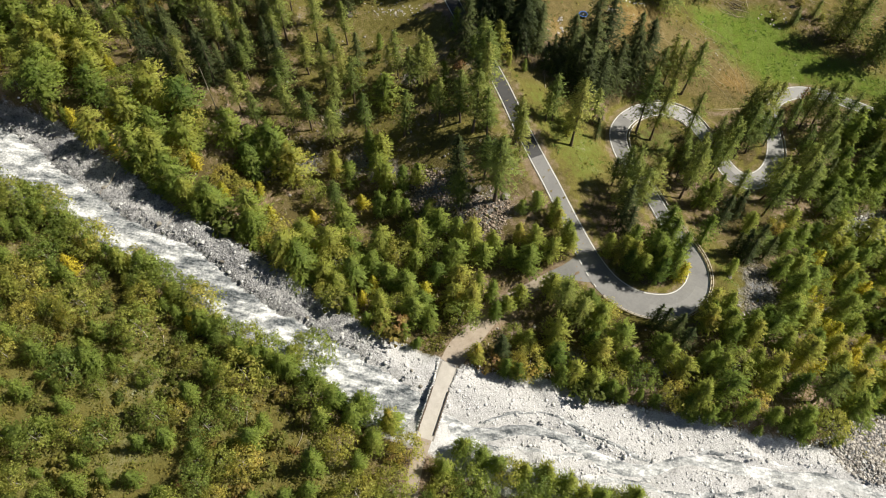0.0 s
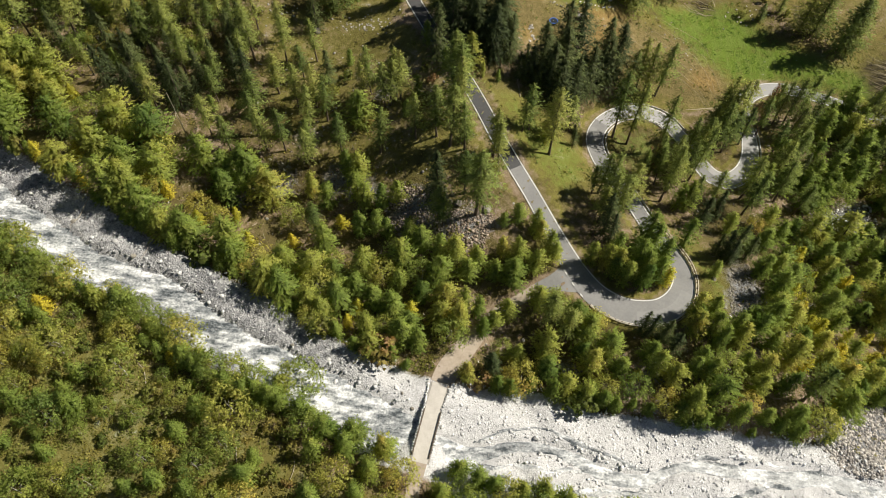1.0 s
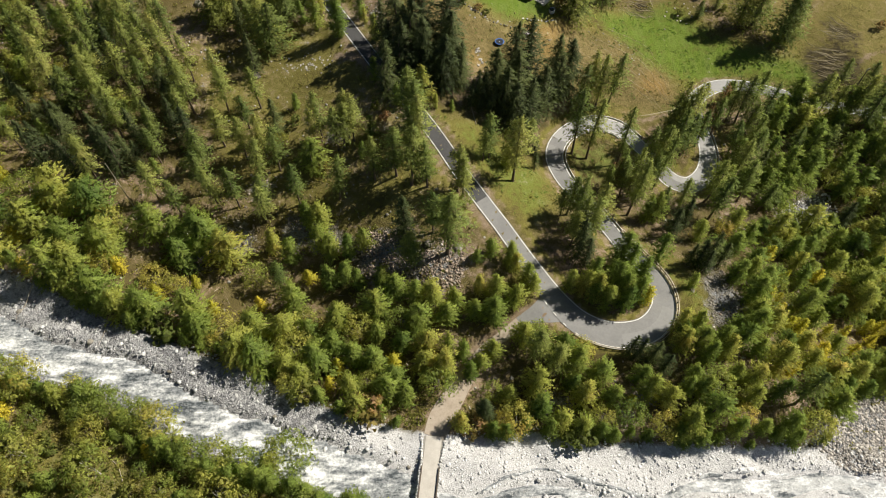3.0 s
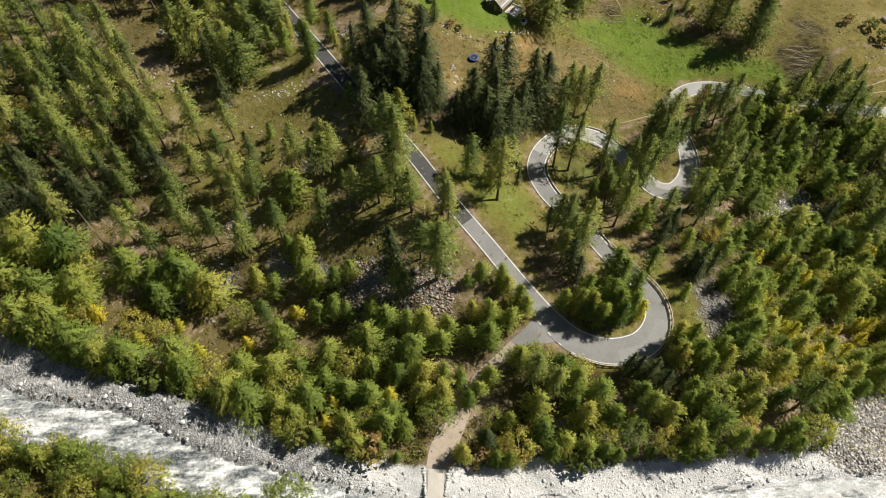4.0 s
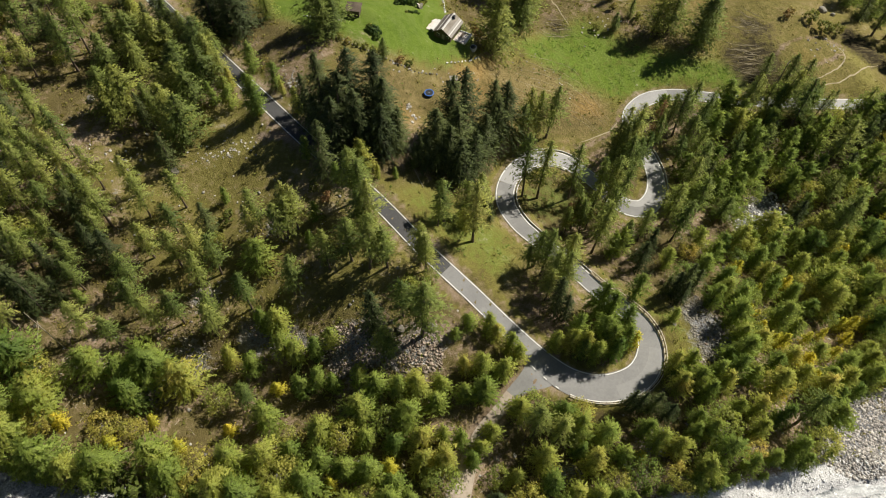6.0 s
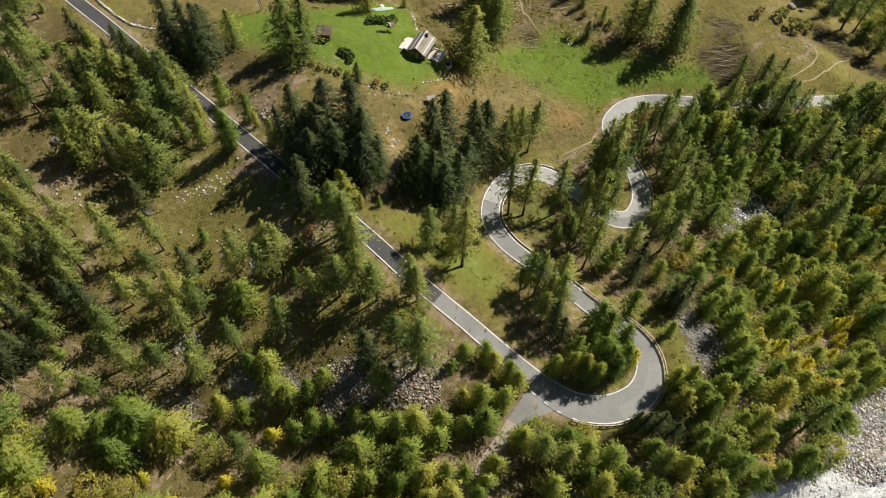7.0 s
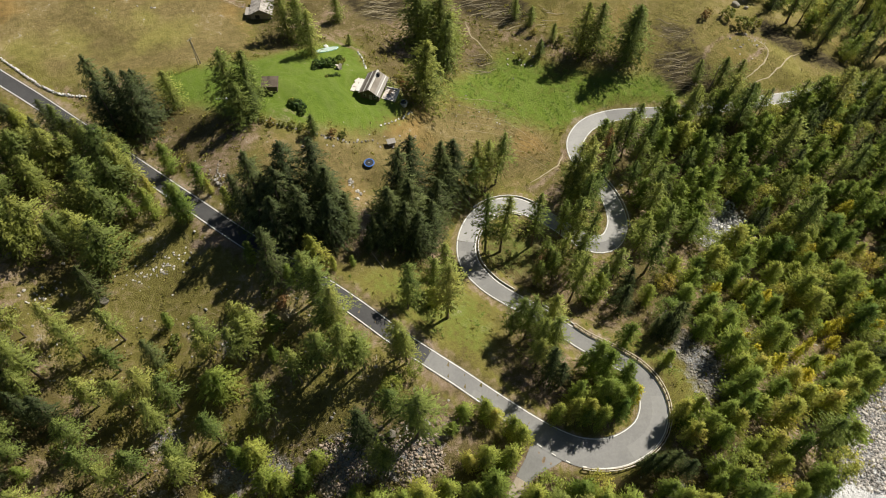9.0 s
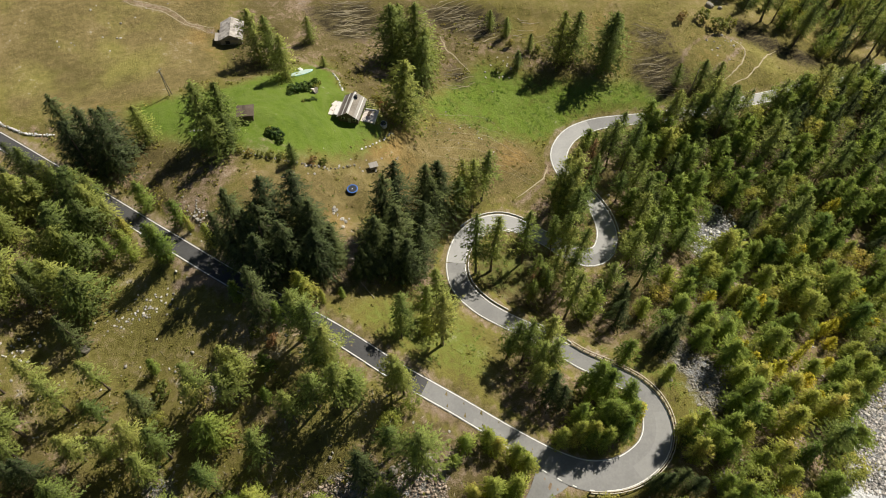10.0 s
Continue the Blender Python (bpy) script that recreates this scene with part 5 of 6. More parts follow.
for p, q in zip(far_leg[:-2:2], far_leg[2::2]):
    d = (q - p)[:2] / np.linalg.norm((q - p)[:2])
    x, y = p[0] + d[1] * r.uniform(4.6, 6.4), p[1] - d[0] * r.uniform(4.6, 6.4)
    if not 171 < p[0] < 177 and not taken(x, y, 1.8):
        plant("larch_tree" if r.random() < 0.7 else "young_larch", x, y, r.uniform(12, 17))
r = random.Random(44)
for _ in range(400):
    x, y = r.uniform(100, 150), r.uniform(72, 122)
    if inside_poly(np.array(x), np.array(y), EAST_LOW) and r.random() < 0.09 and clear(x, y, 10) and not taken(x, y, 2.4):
        plant("golden_larch", x, y, r.uniform(6, 10))
for name, label in (("larch_tree", "far wood of tall green larches"), ("young_larch", "far thicket of young larches"), ("spruce_tree", "far dark spruces"), ("birch_tree", "far birches")):
    join_wood(name, label)


# ---- things ----
SCREE_PALE = simple("lichen-pale stones", (0.2, 0.188, 0.17), (0.46, 0.44, 0.405), 1.1, vary=0.5)
SCREE_STONE = simple("brown-grey scree blocks", (0.15, 0.115, 0.09), (0.4, 0.33, 0.275), 1.1, vary=0.5)
CONCRETE = simple("weathered concrete", (0.2, 0.19, 0.175), (0.38, 0.365, 0.34), 0.9)
GRAVEL = simple("pale packed gravel", (0.36, 0.335, 0.305), (0.56, 0.535, 0.5), 1.6)
RAIL_PALE = simple("pale weathered rail timber", (0.375, 0.338, 0.288), (0.65, 0.6, 0.525), 2.0, 0.7)
RUST = simple("rusty brown steel", (0.05, 0.03, 0.02), (0.13, 0.08, 0.05), 2.0, 0.7, 0.4)
SLATE = simple("grey stone roof slabs", (0.24, 0.22, 0.205), (0.47, 0.44, 0.415), 1.6, vary=0.4)
ROOF_PALE = simple("pale roof boards", (0.211, 0.198, 0.186), (0.341, 0.322, 0.304), 1.2, vary=0.2)
ROOF_WHITE = simple("whitewashed roof boards", (0.42, 0.41, 0.4), (0.66, 0.65, 0.64), 1.2, vary=0.15)
ROOF_DARK_SHADED = simple("dark roof boards with slope shade", (0.078, 0.065, 0.0624), (0.169, 0.143, 0.13), 1.2, vary=0.2)
WALL_STONE = simple("rough stone wall", (0.12, 0.11, 0.1), (0.3, 0.28, 0.25), 2.2, vary=0.3)
WHITE = simple("white plaster", (0.5, 0.49, 0.47), (0.72, 0.71, 0.69), 0.8)
PAVING = simple("pale terrace paving", (0.5, 0.45, 0.42), (0.74, 0.68, 0.64), 1.0)
BLUE = simple("blue pad vinyl", (0.03, 0.09, 0.3), (0.05, 0.14, 0.42), 1.0, 0.5, relief=0.1)
BLACK = simple("black mat, chimney and doorway shade", (0.012, 0.014, 0.02), (0.03, 0.035, 0.045), 3.0, 0.7)
STEEL = simple("galvanised steel", (0.3, 0.3, 0.3), (0.5, 0.5, 0.5), 2.0, 0.45, 0.9)
LOGS = simple("stacked brown logs", (0.09, 0.055, 0.035), (0.24, 0.16, 0.11), 1.5, vary=0.4)
GLASS_DARK = mat("window glass", 0.05, 0, 0.6)[0]
GLASS_DARK.node_tree.nodes["Principled BSDF"].inputs["Base Color"].default_value = (0.02, 0.024, 0.028, 1)
POOL_EDGE = simple("pale blue liner", (0.3, 0.5, 0.52), (0.45, 0.66, 0.68), 1.0, 0.6)
POOL = mat("pool water", 0.08, 0, 0.5)[0]
POOL.node_tree.nodes["Principled BSDF"].inputs["Base Color"].default_value = (0.34, 0.42, 0.38, 1)


def box(bm, size, at, rot=0.0, bevel=0.03, tilt=0.0):
    m = Matrix.Translation(at) @ Matrix.Rotation(rot, 4, "Z") @ Matrix.Rotation(tilt, 4, "Y") @ Matrix.Diagonal((*size, 1))
    r = bmesh.ops.create_cube(bm, size=1, matrix=m)
    if bevel:
        edges = list({e for v in r["verts"] for e in v.link_edges})
        bmesh.ops.bevel(bm, geom=edges, offset=bevel, segments=1, affect="EDGES")
    return bm


def boxed(size, at, rot=0.0, bevel=0.03, tilt=0.0):
    return box(bmesh.new(), size, at, rot, bevel, tilt)


def cyl(bm, r0, r1, depth, at, segments=12, turn=None):
    m = Matrix.Translation(at) @ (turn or Matrix.Identity(4))
    bmesh.ops.create_cone(bm, cap_ends=True, segments=segments, radius1=r0, radius2=r1, depth=depth, matrix=m)
    return bm


def rod(a, b, r0, r1=None, segments=8):
    a, b = Vector(a), Vector(b)
    turn = (b - a).to_track_quat("Z", "Y").to_matrix().to_4x4()
    return cyl(bmesh.new(), r0, r1 or r0, (b - a).length, (a + b) / 2, segments, turn)


def thing(name, x, y, z=None, turn=0.0, label="", category="", group=""):
    ob = new(name)
    ob.matrix_world = Matrix.LocRotScale((x, y, ground_at(x, y) if z is None else z), Euler((0, 0, turn)), None)
    return tagged(ob, label, category, group)


def rock_mesh(seed, detail=2):
    g = np.random.default_rng(seed)
    bm = bmesh.new()
    bmesh.ops.create_icosphere(bm, subdivisions=detail, radius=1)
    cuts = [(Vector(g.normal(size=3)).normalized(), 0.62 + 0.25 * g.random()) for _ in range(9)]
    for v in bm.verts:
        for n, d in cuts:
            k = v.co.dot(n) - d
            if k > 0:
                v.co -= n * k
        v.co += Vector(g.normal(size=3)) * 0.035
    me = bpy.data.meshes.new("stone")
    bm.to_mesh(me)
    bm.free()
    return me


ROCKS = [rock_mesh(k) for k in range(6)]
COBBLES = [rock_mesh(20 + k, 1) for k in range(6)]
for me in ROCKS:
    me.materials.append(STONE_WARM)
PALE_COBBLES, MEADOW_STONES = [], []
for me in COBBLES:
    c = me.copy()
    c.materials.append(STONE_PALE)
    PALE_COBBLES.append(c)
    c = me.copy()
    c.materials.append(SCREE_PALE)
    MEADOW_STONES.append(c)
    me.materials.append(STONE_WARM)


def boulder(x, y, size, label, group, meshes, k, squash=0.7):
    r = random.Random(k * 31 + 5)
    ob = new("boulder", meshes[r.randrange(len(meshes))])
    s = (size * r.uniform(0.85, 1.2), size * r.uniform(0.7, 1.0), size * squash * r.uniform(0.8, 1.15))
    ob.matrix_world = Matrix.LocRotScale((x, y, ground_at(x, y) + s[2] * 0.35), Euler((r.gauss(0, 0.2), r.gauss(0, 0.2), r.random() * 6.28)), s)
    return tagged(ob, label, "boulder", group)


# bridge over the torrent
def bridge():
    (ax, ay), (bx, by) = BRIDGE_A, BRIDGE_B
    length, turn = math.hypot(bx - ax, by - ay), math.atan2(by - ay, bx - ax)
    b = thing("bridge", (ax + bx) / 2, (ay + by) / 2, DECK_Z, turn, "low concrete bridge with gravel surface and stone kerbs", "bridge")
    part("deck", boxed((length + 1.5, 4.9, 0.55), (0, 0, -0.34), bevel=0.05), CONCRETE, b)
    part("roadway", boxed((length + 1.6, 3.9, 0.1), (0, 0, -0.02), bevel=0.02), GRAVEL, b, "pale packed gravel roadway")
    for side in (-1, 1):
        part("abutment", boxed((1.6, 6.0, 4.0), (side * (length / 2 + 0.2), 0, -2.62), bevel=0.12), CONCRETE, b)
    part("pier", boxed((1.0, 4.6, 3.2), (0, 0, -2.2), bevel=0.1), CONCRETE, b)
    r = random.Random(4)
    for side in (-1, 1):
        part("guard_beam", boxed((length * 0.62, 0.26, 0.3), (length * 0.16, side * 2.12, 0.36), bevel=0.03), WOOD_DARK, b, "dark squared timber kerb beam")
        for k in range(6):
            part("guard_block", boxed((0.3, 0.3, 0.3), (length * (-0.12 + 0.11 * k), side * 2.12, 0.08), bevel=0.02), CONCRETE, b)
        for k in range(28):
            o = new("kerb_stone", PALE_COBBLES[r.randrange(6)])
            o.parent = b
            o.matrix_local = Matrix.LocRotScale((length * 0.42 - k * 0.7, side * (2.42 + 0.1 * max(0, k - 19)) + r.gauss(0, 0.08), 0.14), Euler((0, 0, r.random() * 6)), (r.uniform(0.36, 0.6), r.uniform(0.28, 0.44), r.uniform(0.26, 0.4)))


bridge()
for k, (x, y, s) in enumerate([(-3.2, 66, 1.1), (-2.6, 63.8, 0.9), (-4.4, 68, 1.0), (-6.1, 69.4, 0.9), (-7.6, 70.8, 1.2), (-3.0, 61.5, 1.0), (6.6, 66, 0.9), (7.2, 69.5, 1.1), (9.0, 70.6, 0.8), (4.6, 62, 1.0),
                                (-18, 71, 1.1), (-26, 77, 1.3), (-36, 80, 1.0), (-46, 86, 1.2), (-57, 92, 1.4), (-63, 93, 1.1), (-70, 98, 1.5), (-76, 101, 1.2), (-84, 102, 1.3), (-90, 106, 1.6),
                                (-97, 107, 1.1), (-104, 112, 1.4), (-112, 117, 1.0), (-119, 120, 1.3), (22, 62, 0.8), (31, 60, 0.9), (44, 58, 0.8), (57, 60, 1.0), (70, 59, 0.8), (86, 60, 1.1)]):
    boulder(x, y, s * (0.62 if x < 0 else 0.7), "grey rounded boulder beside the white torrent", "river boulders", ROCKS if k % 3 == 0 and x < 0 else PALE_COBBLES, k)


# guard rail round the outside of the hairpin
def guard_rail():
    a = int(np.argmin(np.hypot(road_all[:, 0] - 44.6, road_all[:, 1] - 101)))
    b = int(np.argmin(np.hypot(road_all[:, 0] - 60.5, road_all[:, 1] - 131)))
    line, z = road_all[a:b + 1], road_z[a:b + 1]
    d = np.gradient(line[:, :2], axis=0)
    d /= np.linalg.norm(d, axis=1)[:, None]
    edge = line[:, :2] - np.stack([-d[:, 1], d[:, 0]], 1) * (line[:, 2, None] / 2 + 0.35)
    rail = thing("guard_rail", edge[0, 0], edge[0, 1], z[0], 0, "timber and steel guard rail round the hairpin bend", "guard rail")
    o = np.array((edge[0, 0], edge[0, 1], z[0]))
    post = boxed((0.24, 0.3, 1.7), (0, 0, 0.2), bevel=0.03)
    me = bpy.data.meshes.new("post")
    post.to_mesh(me)
    post.free()
    me.materials.append(RUST)
    s = np.concatenate([[0], np.cumsum(np.hypot(*np.diff(edge, axis=0).T))])
    for v in np.arange(0, s[-1], 1.9):
        p = new("post", me)
        p.parent = rail
        p.location = (np.interp(v, s, edge[:, 0]) - o[0], np.interp(v, s, edge[:, 1]) - o[1], np.interp(v, s, z) - o[2])
    side = np.stack([-d[:, 1], d[:, 0]], 1)
    for height, inward, material, label in ((0.9, -0.3, RAIL_PALE, "pale upper timber rail"), (0.62, 0.34, RAIL_PALE, "pale lower timber rail")):
        v, f = [], []
        for k in range(len(edge)):
            for q, h in ((-0.09, -0.1), (0.09, -0.1), (0.09, 0.1), (-0.09, 0.1)):
                w = edge[k] + side[k] * (inward * 0.8 + q) - o[:2]
                v.append((w[0], w[1], z[k] - o[2] + height + h))
        for k in range(len(edge) - 1):
            for c in range(4):
                e0, e1 = k * 4 + c, k * 4 + (c + 1) % 4
                f.append((e0, e1, e1 + 4, e0 + 4))
        part("rail", mesh_of("rail", v, f, material), material, rail, label)


guard_rail()


# houses
def gable_body(length, width, wall, ridge):
    bm = bmesh.new()
    h, w = length / 2, width / 2
    ring = [(-w, 0), (w, 0), (w, wall), (0, ridge), (-w, wall)]
    ends = [[bm.verts.new((x, a, z - (0.6 if z == 0 else 0))) for a, z in ring] for x in (-h, h)]
    for k in range(5):
        bm.faces.new((ends[0][k], ends[0][(k + 1) % 5], ends[1][(k + 1) % 5], ends[1][k]))
    bm.faces.new(ends[0][::-1])
    bm.faces.new(ends[1])
    bmesh.ops.recalc_face_normals(bm, faces=bm.faces)
    return bm


def gable_house(name, x, y, z, turn, length, width, wall, ridge, wall_mat, strips, label, strip_name, over=0.45, rows=1):
    house = thing(name, x, y, z, turn, label, "house")
    part("wall", gable_body(length, width, wall, ridge), wall_mat, house)
    slope, run = math.atan2(ridge - wall, width / 2), math.hypot(ridge - wall, width / 2) + over
    n = len(strips)
    step_x = (length + 2 * over) / n
    for side in (-1, 1):
        roof = part("roof", boxed((length + 2 * over, 0.1, 0.1), (0, 0, ridge + 0.12), bevel=0.02), WOOD_DARK, house, "ridge board of the roof")
        m = Matrix.Rotation(-side * slope, 4, "X")
        for k in range(n):
            for row in range(rows):
                bm = bmesh.new()
                c = m @ Vector((0, side * run * (row + 0.5) / rows, 0.09 + 0.02 * (k % 2) - 0.025 * row))
                box(bm, (step_x * 0.98, run / rows * 1.06, 0.09), (0, 0, 0), bevel=0.015)
                bm.transform(Matrix.Translation((-length / 2 - over + step_x * (k + 0.5), c.y, ridge + c.z)) @ m)
                part(strip_name, bm, strips[k], roof)
    return house


def boarded_roof(house, length, width, wall, ridge, over, boards):
    """Long roof boards along the ridge; boards gives the tones from ridge to eave on either slope."""
    slope, run = math.atan2(ridge - wall, width / 2), math.hypot(ridge - wall, width / 2) + over
    for side, tones in zip((-1, 1), boards):
        roof = part("roof", boxed((length + 2 * over, 0.22, 0.1), (0, side * 0.06, ridge + 0.16), bevel=0.02), ROOF_WHITE, house, "pale ridge board")
        m = Matrix.Rotation(-side * slope, 4, "X")
        at = 0.0
        for k, (share, tone) in enumerate(tones):
            c = m @ Vector((0, side * run * (at + share / 2), 0.1 - 0.012 * k))
            bm = box(bmesh.new(), (length + 2 * over, run * share * 1.04, 0.1), (0, 0, 0), bevel=0.015)
            bm.transform(Matrix.Translation((0, c.y, ridge + c.z)) @ m)
            part("roof_board", bm, tone, roof)
            at += share
    return slope


CABIN_TURN = math.radians(46)
cabin = thing("cabin", 46.7, 223.6, 9.6, CABIN_TURN, "small timber cabin with pale and dark striped roof", "house")
part("wall", gable_body(8.0, 6.0, 2.4, 4.4), WOOD_DARK, cabin)
# striped boards; the north-west slope's shade is also put into its darker ones
cabin_slope = boarded_roof(cabin, 8.0, 6.0, 2.4, 4.4, 0.5, (
    ((0.08, ROOF_WHITE), (0.42, WOOD_GREY), (0.2, ROOF_PALE), (0.08, ROOF_WHITE), (0.22, ROOF_PALE)),
    ((0.1, ROOF_WHITE), (0.32, ROOF_DARK_SHADED), (0.1, ROOF_WHITE), (0.36, ROOF_DARK_SHADED), (0.12, ROOF_PALE))))
for k in range(4):
    bm = box(bmesh.new(), (0.5, 1.25, 0.06), (0, 0, 0), bevel=0.01)
    bm.transform(Matrix.Translation((-1.6 + 0.9 * k, -1.25, 3.68)) @ Matrix.Rotation(cabin_slope, 4, "X"))
    part("roof_panel", bm, ROOF_WHITE, cabin, "white translucent roof panel")
part("chimney", boxed((0.8, 0.8, 1.5), (2.6, -0.7, 4.3)), BLACK, cabin, "dark square chimney")
door = part("door", boxed((0.08, 0.95, 2.0), (-4.03, -0.3, 1.0)), WOOD_GREY, cabin, "grey wooden door")
for yy in (-1.9, 1.6):
    win = part("window", boxed((0.1, 1.0, 0.9), (-4.03, yy, 1.5)), WHITE, cabin, "white framed window")
    part("pane", boxed((0.06, 0.8, 0.7), (-4.07, yy, 1.5), bevel=0), GLASS_DARK, win)
part("porch", boxed((5.4, 1.5, 0.12), (-0.9, 4.1, 2.0), tilt=0.0), ROOF_WHITE, cabin, "pale lean-to roof")
for xx in (-3.3, 1.5):
    part("porch_post", boxed((0.14, 0.14, 2.6), (xx, 4.7, 0.8)), WOOD_DARK, cabin)
pergola = thing("pergola", 52.4, 222.6, 9.4, CABIN_TURN, "open dark timber pergola behind the terrace", "pergola")
for xx in (-1.7, 1.7):
    for yy in (-1.0, 1.0):
        part("post", boxed((0.14, 0.14, 2.5), (xx, yy, 1.1)), WOOD_DARK, pergola)
for k in range(6):
    part("rafter", boxed((0.1, 2.6, 0.12), (-1.75 + 0.7 * k, 0, 2.36)), WOOD_DARK, pergola)
terrace = thing("terrace", 50.6, 219.8, 9.5, math.radians(46), "pale paved terrace beside the cabin", "terrace")
part("slab", boxed((5.2, 4.4, 0.5), (0, 0, -0.05), bevel=0.05), PAVING, terrace)
part("low_wall", boxed((4.6, 0.35, 0.8), (0, -2.1, 0.3), bevel=0.06), WHITE, terrace, "low white wall")
part("low_wall", boxed((0.35, 4.2, 0.7), (2.3, 0, 0.3), bevel=0.06), WHITE, terrace, "low white wall")
table = thing("garden_table", 50.6, 220.0, 9.7, math.atan2(5.0, 5.4), "dark wooden garden table on the terrace", "table")
part("tabletop", boxed((2.2, 0.9, 0.07), (0, 0, 0.74), bevel=0.02), WOOD_DARK, table)
for xx in (-0.95, 0.95):
    for yy in (-0.35, 0.35):
        part("leg", boxed((0.09, 0.09, 0.72), (xx, yy, 0.36), bevel=0.01), WOOD_DARK, table)
tub = thing("hot_tub", 53.6, 216.9, None, 0, "round white hot tub on the slope below the terrace", "hot tub")
part("shell", cyl(bmesh.new(), 1.1, 1.15, 1.3, (0, 0, 0.45), 20), WHITE, tub)
part("water", cyl(bmesh.new(), 0.9, 0.9, 0.04, (0, 0, 1.12), 20), GLASS_DARK, tub, "dark water surface")

shed = thing("garden_shed", 16.9, 229.6, 18.6, math.radians(-24), "small dark wooden garden shed on the lawn", "shed")
part("wall", gable_body(4.0, 3.4, 2.0, 2.5), WOOD_DARK, shed)
for k in range(6):
    part("roof_board", boxed((0.8, 4.4, 0.07), (-2.05 + 0.82 * k, 0, 2.62 + 0.01 * (k % 2)), bevel=0.01), WOOD_DARK, shed)
part("door", boxed((0.06, 0.9, 1.8), (-2.04, 0, 0.95)), WOOD_GREY, shed, "grey plank door")

hut = gable_house("stone_hut", 29.7, 279.4, 5.2, math.radians(64), 8.4, 7.0, 2.3, 4.1, WALL_STONE, [SLATE] * 10, "old stone hut with grey slab roof on the meadow", "roof_slab", rows=5)
# black panel on the wall stands in for the shade of the opening
part("doorway", boxed((0.08, 1.5, 1.5), (-4.23, 1.2, 1.0)), BLACK, hut, "black panel painted as the shaded open doorway")
part("beam", boxed((0.3, 7.4, 0.22), (-4.4, 0, 2.25)), WOOD_GREY, hut)
part("lean_to", boxed((4.0, 1.9, 0.12), (-2.0, 4.5, 1.7)), SLATE, hut, "low slab lean-to roof")
part("lean_to_wall", boxed((3.6, 1.5, 2.2), (-2.0, 4.3, 0.5)), WALL_STONE, hut)

coop = thing("hen_coop", 42.1, 201.6, 9.4, math.radians(-12), "small grey wooden coop with flat boarded roof", "coop")
part("wall", boxed((1.9, 1.5, 1.3), (0, 0, 0.75)), WOOD_GREY, coop)
for k in range(5):
    part("roof_board", boxed((0.5, 2.0, 0.05), (-1.02 + 0.51 * k, 0, 1.45 + 0.008 * (k % 2)), bevel=0.008), ROOF_PALE, coop)
part("ramp", boxed((0.5, 1.3, 0.05), (0.3, -1.2, 0.3), bevel=0.01), WOOD_GREY, coop)

trampoline = thing("trampoline", 32.3, 195.3, 12.4, 0.3, "round trampoline with blue rim pad on the grass", "trampoline")
bm = bmesh.new()
bmesh.ops.create_circle(bm, segments=32, radius=1.5, cap_ends=True)
bm.transform(Matrix.Translation((0, 0, 0.86)))
part("mat", bm, BLACK, trampoline, "black jumping mat")
v, f = [], []
for k in range(32):
    a = k * math.tau / 32
    for r, h in ((1.45, 0.88), (1.5, 0.95), (1.9, 0.95), (1.95, 0.86)):
        v.append((r * math.cos(a), r * math.sin(a), h))
for k in range(32):
    for c in range(4):
        f.append((k * 4 + c, ((k + 1) % 32) * 4 + c, ((k + 1) % 32) * 4 + (c + 1) % 4, k * 4 + (c + 1) % 4))
part("rim_pad", mesh_of("rim_pad", v, f, BLUE, True), BLUE, trampoline, "padded blue rim")
part("mark", cyl(bmesh.new(), 0.16, 0.16, 0.01, (0, 0, 0.87), 12), PAINT, trampoline, "small pale centre mark")
for k in range(6):
    a = k * math.tau / 6
    part("leg", rod((1.75 * math.cos(a), 1.75 * math.sin(a), -0.3), (1.8 * math.cos(a), 1.8 * math.sin(a), 0.88), 0.035), STEEL, trampoline)
trampoline.scale = (0.8, 0.8, 0.9)

playhouse = thing("playhouse", 40.3, 236.0, None, 0.5, "tiny pale wooden playhouse beside the flower bed", "playhouse")
part("wall", gable_body(1.5, 1.3, 1.0, 1.5), WOOD_GREY, playhouse)
for side in (-1, 1):
    part("roof_board", boxed((1.8, 1.0, 0.06), (0, side * 0.42, 1.36), bevel=0.01, tilt=side * 0.65), RAIL_PALE, playhouse)
# shade behind the little doorway, put in as a black panel
part("doorway", boxed((0.06, 0.5, 0.7), (-0.76, 0, 0.4)), BLACK, playhouse, "black panel painted as the shaded doorway")
for k, (x, y, a) in enumerate(((43.9, 229.6, 0.3), (41.2, 227.0, 0.8), (42.4, 228.2, 0.5))):
    slab = thing("paving_slab", x, y, None, a, "white paving slab beside the cabin", "paving", "paving slabs")
    part("slab", boxed((2.0, 1.5, 0.3), (0, 0, 0.12), bevel=0.04), PAVING, slab)
pool = thing("garden_pool", 41.6, 250.4, None, math.atan2(3.0, 9.2), "narrow pale turquoise pool liner down the lawn slope", "pool")
for n, r, h, material in (("rim", 0.98, 0.35, POOL_EDGE), ("water", 0.86, 0.39, POOL)):
    bm = cyl(bmesh.new(), r, r, h + 0.8, (0, 0, h / 2 - 0.4), 24)
    bm.transform(Matrix.Rotation(0.39, 4, "Y") @ Matrix.Diagonal((5.2, 1.05, 1, 1)))
    part(n, bm, material, pool)
boulder(42.4, 252.8, 1.1, "big white rock at the rim of the pool", "", PALE_COBBLES, 300)


